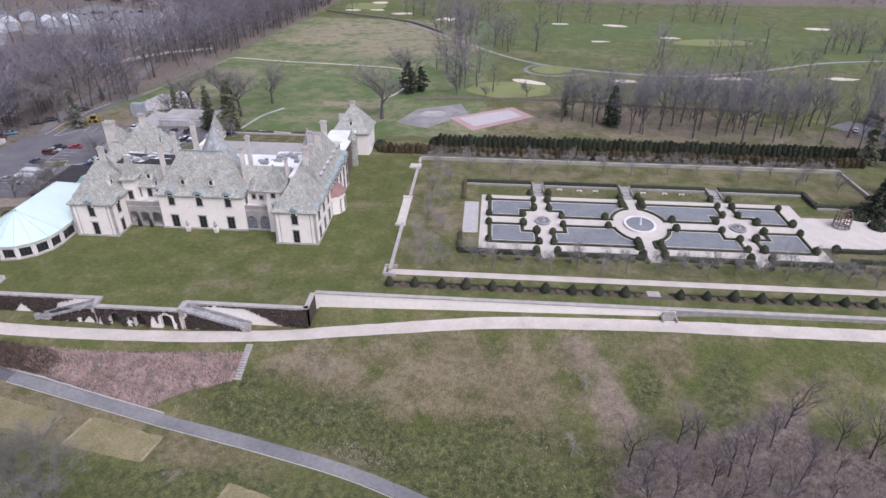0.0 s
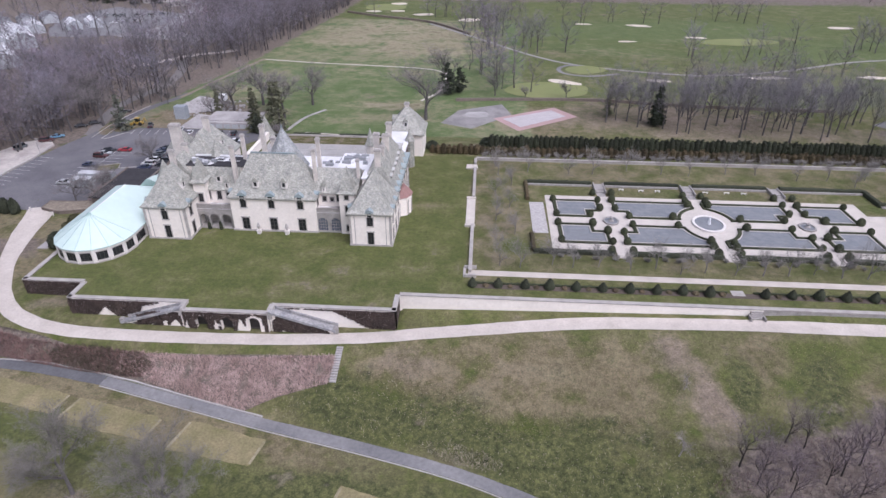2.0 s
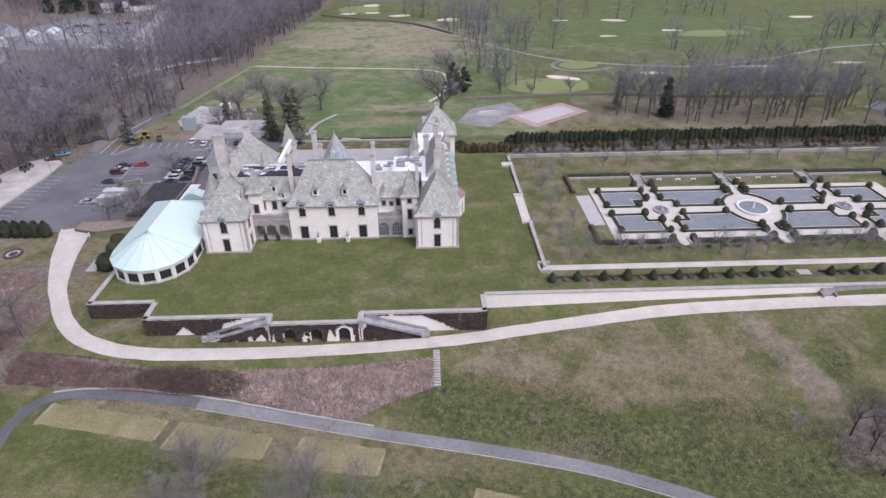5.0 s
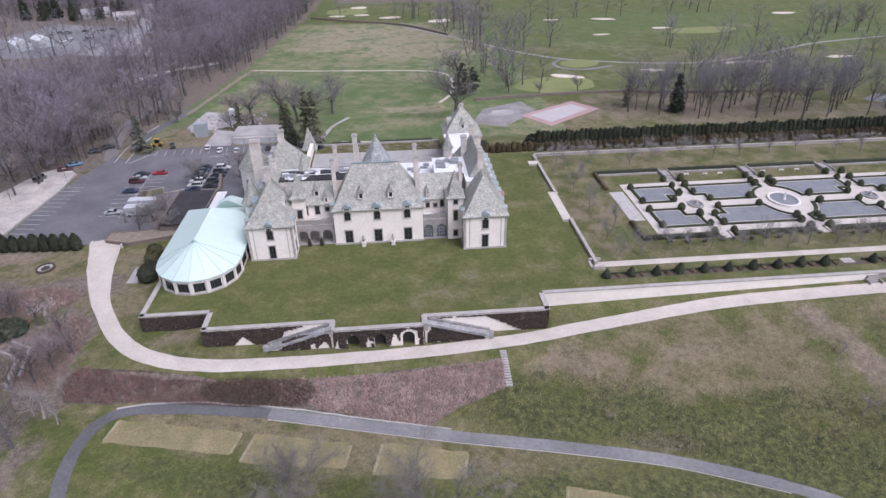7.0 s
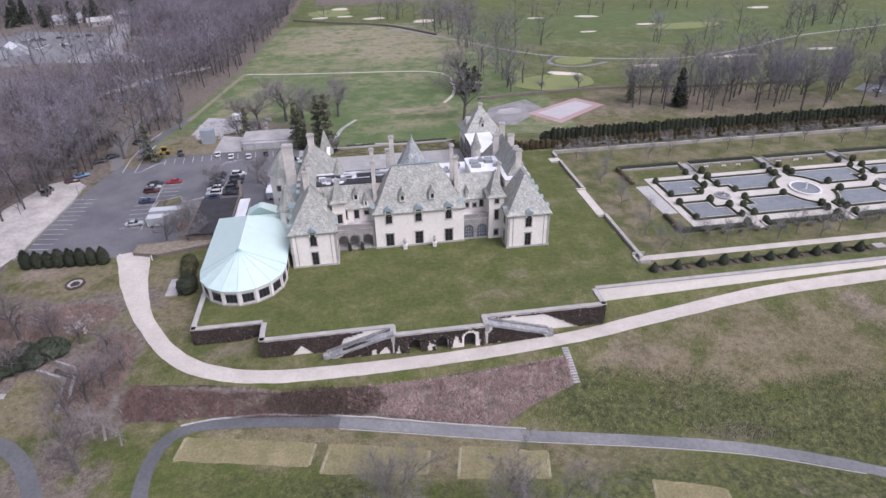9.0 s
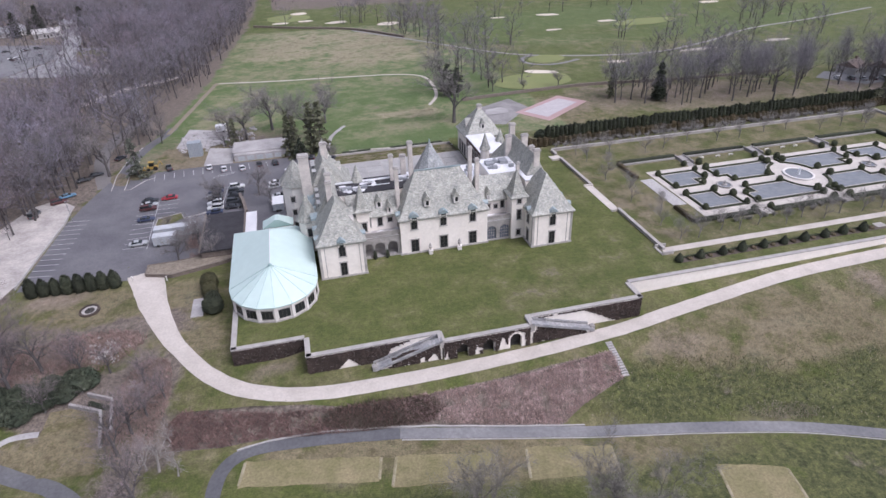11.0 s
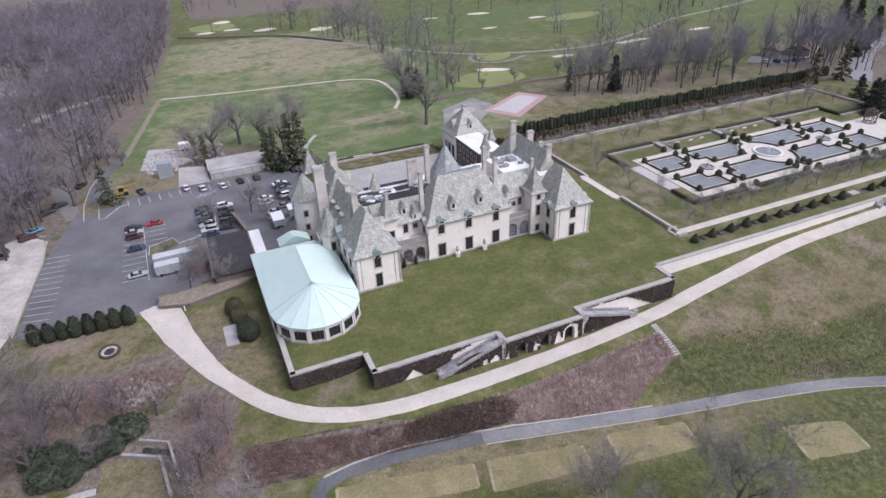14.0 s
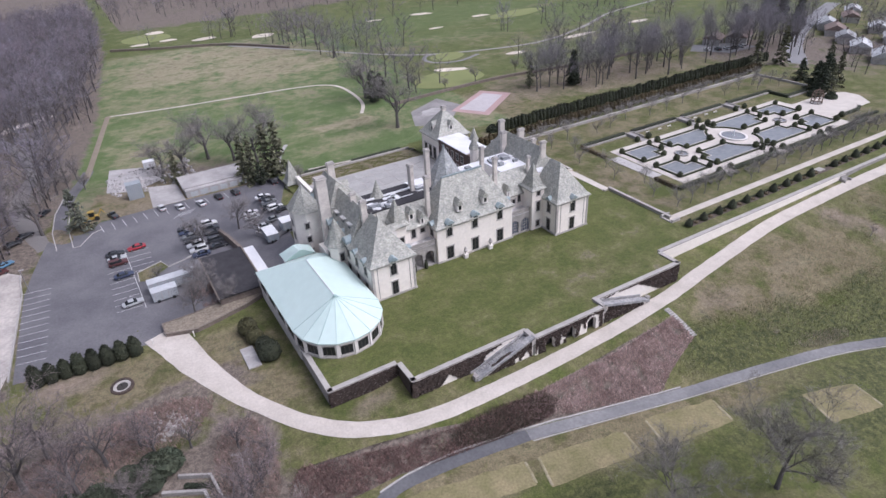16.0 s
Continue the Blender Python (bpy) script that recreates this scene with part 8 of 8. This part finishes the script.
# ---- ivy, grotto and stairs on the terrace wall ----
def ivy_skin(name, x0, x1, y, z0, z1, gaps, label, seed, keep=0.35):
    """Dormant ivy on a wall that faces south: a ragged quilt of leaf clumps with bare gaps."""
    rnd = random.Random(seed)
    g = Geo()
    s = 0.28
    nx, nz = int((x1 - x0) / s), int((z1 - z0) / s)
    for i in range(nx):
        for j in range(nz):
            x, z = x0 + (i + .5) * s, z0 + (j + .5) * s
            wob = .18 * noise.noise((x * .9, z * .9, seed))
            if any(inside(gap, x + wob, z + wob) for gap in gaps) or noise.noise((x * .45, z * .45, seed + 7)) > keep:
                continue
            d = .12 + .1 * noise.noise((x * 1.3, z * 1.3, seed + 3))
            j4 = [rnd.uniform(-.12, .12) for _ in range(8)]
            g.poly((x - s * .62 + j4[0], y - d + j4[1], z - s * .62), (x + s * .62 + j4[2], y - d + j4[3], z - s * .62 + j4[0]), (x + s * .62, y - d - j4[4], z + s * .62 + j4[5]), (x - s * .62 + j4[6], y - d + j4[7], z + s * .62))
            tufts(g, [(x + rnd.uniform(-.2, .2), y - d, z + rnd.uniform(-.2, .2)) for _ in range(2)], .3, rnd, -.3)
    return solid(name, g, IVY, label, "ivy", kind="stuff")


ivy_skin("ivy", -121.5, -106.6, 111.0, -4.0, .05, [], "brown leafless ivy over the terrace wall", 1, .7)
ivy_skin("ivy", -106.6, -78.8, 104.6, -4.9, .05, [[(-101.2, -4.9), (-95.2, -4.9), (-98.2, -2.0)], [(-90, -3.2), (-79.5, .3), (-83, .4), (-89.5, -1.4)]], "brown leafless ivy with bare patches over the terrace wall", 2, .9)
ivy_skin("ivy", -78.6, -59.4, 101.6, -5.2, .0, [[(c - 1.35, -5.2), (c + 1.35, -5.2), (c + 1.35, -2.3), (c, -.9), (c - 1.35, -2.3)] for c in (-74.6, -68.8, -62.7)] + [[(-79, -5.2), (-77.4, -5.2), (-78, -2.2)], [(-72.2, -5.2), (-70.6, -5.2), (-71.4, -1.6)], [(-66.8, -5.2), (-64.6, -5.2), (-65.0, -2.0), (-66, -1.2)], [(-64.6, -5.2), (-60.4, -5.2), (-60.6, -1.2), (-62.7, -.3), (-64.5, -1.2)]], "ragged brown ivy round the grotto arches", 3, .5)
ivy_skin("ivy", -59.4, -31.4, 104.6, -5.5, .05, [[(-58.8, -.3), (-45.5, -.5), (-36.6, -5.4), (-58.8, -5.4)]], "brown leafless ivy with one large bare patch", 4, .9)
grotto = thing("terrace_wall", "arcaded grotto wall of the terrace, pale plaster under ragged ivy", "retaining wall", (-69, 101.6, -5), kind="structure")
g, r, spring = Geo(), 1.3, -2.5
edges = [-78.6] + [v for c in (-74.6, -68.8, -62.7) for v in (c - r, c + r)] + [-59.4]
for a, b in zip(edges[::2], edges[1::2]):
    g.box(a, 101.6, -5.5, b, 102.5, .05)
for c in (-74.6, -68.8, -62.7):
    arc_ = [(c - r * math.cos(math.pi * i / 12), spring + r * math.sin(math.pi * i / 12)) for i in range(13)] + [(c + r, .05), (c - r, .05)]
    g.loft([[(u, 101.6, v) for u, v in arc_][::-1], [(u, 102.5, v) for u, v in arc_][::-1]])
part("masonry", g, STUCCO, grotto)
# floor and back wall carry the niches' shade in their colour
part("floor", Geo().box(-78.5, 102.5, -5.5, -59.5, 103.2, -4.75), SHADE, grotto)
part("back_wall", Geo().box(-78.6, 103.2, -5.5, -59.4, 103.6, -.3), SHADE, grotto, "near-black back wall coloured as the grotto's deep shade")



STAIRSTONE = material("weathered_stair_stone", (0.22, 0.22, 0.23), .9, second=(.36, .35, .345), scale=.5, fine=2.5, fine_amount=.25, contrast=1.6, bump=.04)


def terrace_stair(x_top, x_foot, label):
    """A flight that runs down along the terrace wall inside a sloping stone parapet."""
    st = thing("terrace_stair", label, "stair", ((x_top + x_foot) / 2, 103, -4.6))
    n, sgn = 24, 1 if x_foot > x_top else -1
    run = abs(x_foot - x_top) / n
    for k in range(n):
        xa, xb = x_top + sgn * run * k, x_top + sgn * run * (k + 1)
        z = -.1 - 4.4 * (k + 1) / n
        part("step", Geo().box(min(xa, xb), 102.5, z - .5, max(xa, xb), 104.6, z), STAIRSTONE, st)
    def slope(y0, y1, up, down, mat, name):
        c = [(x_top, up), (x_foot, up - 4.4), (x_foot, -5.6), (x_top, -5.6 if down else up - .35)]
        if not down:
            c = [(x_top, up), (x_foot, up - 4.4), (x_foot, up - 5.0), (x_top, up - .6)]
        part(name, Geo().loft([[(x, y0, z) for x, z in c], [(x, y1, z) for x, z in c]]), mat, st)
    slope(102.0, 102.5, .55, True, STUCCO, "cheek_wall")
    slope(101.45, 102.75, .75, False, STAIRSTONE, "parapet_coping")
    slope(104.3, 104.58, .5, False, STAIRSTONE, "wall_coping")
    part("pier", Geo().box(x_foot - .5, 101.8, -5.6, x_foot + .5, 102.8, -3.2), STONE, st)
    part("pier", Geo().box(x_top - .6, 101.6, -1.4, x_top + .6, 104.8, .6), COPING, st)
    return st


terrace_stair(-78.9, -93.3, "sloping stone stair with grey parapet down the terrace wall")
terrace_stair(-59.1, -44.6, "sloping stone stair with grey parapet down the terrace wall")
ivy_skin("ivy", -90.5, -79.2, 102.0, -5.2, -.6, [[(-93, -3.0), (-79, 1.4), (-93, 2)], [(-91, -5.6), (-86.5, -5.6), (-86, -4.0)], [(-84, -5.5), (-79.4, -5.5), (-80.4, -2.4)]], "brown ivy on the stair's cheek wall", 5, .4)
ivy_skin("ivy", -58.6, -46.0, 102.0, -5.4, -.6, [[(-45, -4.2), (-59, .4), (-44, 2)], [(-58, -5.6), (-55, -5.6), (-56, -4.4)], [(-52, -5.6), (-48, -5.6), (-50, -4.6)]], "brown ivy on the stair's cheek wall", 6, .45)
# urns along the front of the mansion, planters in the arcade
for x in (-72.9, -65.2):
    u = thing("stone_urn", "pale carved stone urn on a pedestal before the facade", "urn", (x, 137.6, 0), "facade urns")
    part("pedestal", Geo().box(x - .5, 137.1, -.1, x + .5, 138.1, 1.0).box(x - .6, 137.0, 1.0, x + .6, 138.2, 1.15), WHITEPAINT, u)
    part("bowl", Geo().lathe(x, 137.6, [(.2, 1.15), (.15, 1.4), (.45, 1.9), (.55, 2.3), (.35, 2.45), (.3, 2.9), (.1, 3.2)], 10), TRIM, u)
slim = clipped_bush_mesh("slim_conifer", [(.3, 0), (.5, .5), (.42, 1.6), (.05, 2.6)], YEW, n=9, seed=80, count=90)
for x in (-87.1, -83.9):
    ob = tagged(new("slim_conifer", slim), "slim dark potted conifer before the arcade", "shrub", "arcade conifers")
    set_down(ob, x, 138.9, 0.0, 0, 1.0)
# ---- far surroundings ----
WHITEHALL = material("white_poly_hall", (0.72, 0.72, 0.73), .6, second=(.62, .63, .65), scale=.08, fine=.6, fine_amount=.08)
DARKHALL = material("dark_hall", (0.06, 0.065, 0.075), .7, second=(.1, .105, .11), scale=.2)


def hall(cx, cy, w, l, h, turn, mat, label):
    """A low-pitched nursery hall with ribs."""
    z = on(cx, cy)
    t = thing("nursery_hall", label, "greenhouse", (cx, cy, z), "nursery halls")
    c, s = math.cos(radians(turn)), math.sin(radians(turn))

    def at(u, v, zz):
        return (cx + u * c - v * s, cy + u * s + v * c, z + zz)
    arc_ = [(-w / 2, 0), (-w / 2, h * .62), (-w * .46, h * .68), (0, h), (w * .46, h * .68), (w / 2, h * .62), (w / 2, 0)]
    part("shell", Geo().loft([[at(u, -l / 2, q) for u, q in arc_], [at(u, l / 2, q) for u, q in arc_]]), mat, t)
    for k in range(5):
        v = -l / 2 + l * k / 4
        part("rib", Geo().loft([[at(u * 1.02, v - .15, q * 1.02) for u, q in arc_], [at(u * 1.02, v + .15, q * 1.02) for u, q in arc_]]), GREYPAINT, t)
    part("door", Geo().loft([[at(u, -l / 2 - .05, q) for u, q in ((-w * .2, 0), (w * .2, 0), (w * .2, h * .6), (-w * .2, h * .6))], [at(u, -l / 2, q) for u, q in ((-w * .2, 0), (w * .2, 0), (w * .2, h * .6), (-w * .2, h * .6))]]), DARKHALL, t)


for cx, cy in ((-287, 326), (-303, 342), (-319, 358)):
    hall(cx, cy, 21, 44, 8.5, 45, WHITEHALL, "long white poly-roofed nursery hall beyond the woods")
for k in range(4):
    hall(-332 + 9.5 * k, 347 + 9.5 * k, 12.5, 40, 9.0, 40, WHITEHALL, "white poly-roofed nursery hall beyond the woods")
for k in range(2):
    hall(-300 + 9 * k, 424 + 10 * k, 9, 18, 6.5, 40, WHITEHALL, "white poly-roofed nursery hall beyond the woods")
for k in range(3):
    hall(-352 + 10 * k, 425 + 11 * k, 11, 18, 6.5, 40, DARKHALL, "dark round-roofed nursery hall beyond the woods")
for k in range(2):
    hall(-330 + 10 * k, 402 + 10 * k, 10, 24, 6.5, 40, WHITEHALL, "white poly-roofed nursery hall beyond the woods")
FARLOT = material("far_lot", (0.15, 0.15, 0.158), .95, second=(.21, .206, .21), scale=.05, fine=.6, fine_amount=.15)
patch("far_lot", [(-300, 396), (-316, 420), (-332, 465), (-318, 514), (-291, 504), (-243, 486), (-236, 468), (-244, 440), (-258, 402), (-280, 394)], FARLOT, "grey gravel lot beyond the woods", "lot", .15, step=6)
ribbon("road", [(-196, 392), (-212, 400), (-228, 418), (-238, 448), (-243, 480), (-250, 512), (-262, 560)], 6, material("far_road", (0.32, 0.31, 0.31), .95, second=(.27, .265, .265), scale=.05), "pale concrete road beyond the woods", "road", .3)
patch("far_lot", [(-258, 400), (-243, 436), (-232, 430), (-206, 404), (-200, 390), (-228, 392)], material("far_apron", (0.3, 0.29, 0.29), .95, second=(.25, .245, .245), scale=.05), "pale worn concrete apron beyond the woods", "lot", .15, step=6)
patch("grass_island", oval(-219, 452, 15, 9, -35), TURF, "dry grass island between far roads", "verge", .25, step=4, masks={"dry": .7, "bare": .1, "litter": .1})
ribbon("road", [(-238, 470), (-222, 466), (-206, 448), (-196, 430)], 3.5, FARLOT, "grey road round the grass island", "road", .28)
ribbon("path", [(-206, 322), (-198, 330), (-190, 343), (-181, 354), (-170, 360), (-162, 368)], 3.2, GRAVEL, "pale gravel track glimpsed inside the woods", "path", .15)
rnd = random.Random(31)
for k in range(22):
    name = rnd.choice(("white", "grey", "black", "silver", "dark_suv"))
    t = rnd.random()
    x, y = -312 + 60 * t + rnd.uniform(-4, 4), (440 if rnd.random() < .5 else 468) + 14 * t + rnd.uniform(-4, 4)
    copy_thing(made[name], place(x, y, on(x, y) + .2, rnd.choice((35, 125)) + rnd.uniform(-6, 6)))
ROOFGREY = material("grey_shingle", (0.46, 0.47, 0.48), .9, second=(.34, .345, .355), scale=.25, per_object=.3)
ROOFBROWN = material("brown_shingle", (0.22, 0.165, 0.145), .9, second=(.17, .13, .115), scale=.5)
SIDING = material("pale_siding", (0.52, 0.5, 0.48), .85, second=(.33, .315, .305), scale=.4)


def house(cx, cy, w, d, turn, label, roof_mat, tall=3.6):
    """A far suburban house: walls, gabled roof with chimney, windows and a door."""
    z = on(cx, cy)
    h = thing("house", label, "house", (cx, cy, z), "far houses")
    c, s = math.cos(radians(turn)), math.sin(radians(turn))

    def at(u, v, zz):
        return (cx + u * c - v * s, cy + u * s + v * c, z + zz)

    def slab(u0, v0, z0, u1, v1, z1):
        p = [(u0, v0), (u1, v0), (u1, v1), (u0, v1)]
        return Geo().loft([[at(u, v, z0) for u, v in p], [at(u, v, z1) for u, v in p]])
    part("wall", slab(-w / 2, -d / 2, -.3, w / 2, d / 2, tall), SIDING, h)
    top = part("roof", Geo().loft([[at(-w / 2 - .5, -d / 2 - .6, tall - .2), at(-w / 2 - .5, d / 2 + .6, tall - .2), at(-w / 2 - .5, 0, tall + d * .27)], [at(w / 2 + .5, -d / 2 - .6, tall - .2), at(w / 2 + .5, d / 2 + .6, tall - .2), at(w / 2 + .5, 0, tall + d * .27)]]), roof_mat, h)
    part("chimney", slab(w * .25, -.5, tall, w * .25 + 1, .5, tall + d * .27 + 1.2), ROOFBROWN, top)
    for k in range(4):
        u = -w / 2 + w * (k + .5) / 4
        part("window", slab(u - .55, -d / 2 - .06, 1.0, u + .55, -d / 2, 2.3), GLASS, h)
    part("door", slab(-.5, -d / 2 - .08, 0, .5, -d / 2 - .07 + .07, 2.1), DARKWOOD, h)


for cx, cy, w, d, turn, m in ((212, 196, 14, 9, 30, ROOFGREY), (226, 212, 13, 9, 30, ROOFGREY), (240, 226, 14, 10, 32, ROOFBROWN), (222, 182, 14, 9, 30, ROOFGREY), (244, 196, 14, 9, 28, ROOFGREY), (262, 214, 13, 9, 30, ROOFGREY), (280, 240, 14, 9, 34, ROOFBROWN), (262, 178, 13, 9, 30, ROOFGREY),
                              (190, 252, 22, 11, 25, ROOFBROWN), (172, 256, 12, 9, 25, ROOFBROWN), (214, 268, 15, 9, 20, ROOFBROWN), (238, 282, 12, 8, 25, ROOFGREY), (300, 250, 14, 9, 30, ROOFGREY), (200, 178, 16, 10, 28, ROOFGREY), (252, 238, 16, 10, 34, ROOFGREY), (284, 216, 16, 10, 30, ROOFGREY), (-300, 545, 20, 12, 30, ROOFGREY), (-270, 528, 18, 10, 20, SIDING), (-318, 575, 18, 10, 40, ROOFBROWN), (-262, 565, 16, 10, 10, ROOFGREY)):
    house(cx, cy, w, d, turn, "far suburban house with a brown roof among trees" if m is ROOFBROWN else "far suburban house with a grey roof among trees", m)
ribbon("road", [(158, 196), (176, 208), (205, 228), (250, 250), (330, 280)], 4.5, material("far_street", (0.2, 0.2, 0.21), .95, second=(.24, .235, .24), scale=.06), "grey street beyond the garden", "road", .15)
# wild corner: small sunken lawn, low walls and path
patch("sunken_lawn", [(-157.8, 104), (-157.0, 109.6), (-153.2, 109.4), (-147.5, 106.2), (-146.5, 97), (-146, 92.6), (-156.3, 95)], TURF, "small dry lawn in the wild corner", "lawn", .14, masks={"dry": .95, "bare": .1, "litter": 0.0})
fence_wall("low_wall", [(-153.6, 110.2), (-147.1, 106.8), (-146.0, 98.6)], .7, .3, STONE, "low grey stone garden wall in the wild corner")
fence_wall("low_wall", [(-150.4, 112.0), (-145.4, 109.2), (-144.4, 101.5)], .8, .25, STONE, "low grey stone garden wall in the wild corner")
ribbon("path", [(-170, 88), (-167.4, 97), (-166.2, 102.6), (-163.2, 105.0), (-158, 104.8)], .65, CONCRETE, "narrow curved stone path in the wild corner", "path", .14)
ribbon("path", [(-170, 102), (-160, 96), (-152, 91), (-146, 84), (-140, 72), (-138, 58)], 1.5, CARTWAY_NEW, "grey asphalt cart path by the wild corner", "path", .12)

# loose stones in the wild corner and small dark bushes between its walls
g = Geo()
rnd = random.Random(91)
for _ in range(130):
    x, y, r = rnd.gauss(-149, 1.9), rnd.gauss(124, 1.7), rnd.uniform(.12, .45)
    g.lathe(x, y, [(r, on(x, y) - .1), (r * .85, on(x, y) + r * .5), (r * .2, on(x, y) + r * .8)], 5, rnd.uniform(0, 3))
solid("rubble", leafy(g, .3, 1.5), COPING, "spill of pale broken stones at the lawn's edge", "rubble", kind="stuff")
for k in range(7):
    t = k / 6
    x, y = -149.5 + 4.4 * t, 109.6 - 2.6 * t
    ob = tagged(new("dwarf_shrub", yew_bush), "small dark evergreen shrub between low walls", "shrub", "dwarf shrubs in the wild corner")
    set_down(ob, x, y, on(x, y) - .05, 31 * k, .22)

# car lot and cars beside the far brown-roofed house, and evergreens round it
patch("far_lot", [(148, 252), (162, 236), (184, 236), (180, 250), (160, 260)], FARLOT, "small grey lot beside a far house", "lot", .18, step=4)
for k, (name, x, y) in enumerate((("white", 156, 247), ("dark_suv", 161, 244), ("silver", 166, 242), ("black", 171, 241), ("white_suv", 176, 240))):
    copy_thing(made[name], place(x, y, on(x, y) + .25, 70))
for x, y, s_ in ((205, 262, 1.0), (232, 262, 1.1), (258, 272, 1.2), (222, 240, .9), (250, 255, 1.1), (205, 232, .8), (270, 290, 1.2)):
    copy_thing(spruce, place(x, y, on(x, y), 40 * s_, s_))
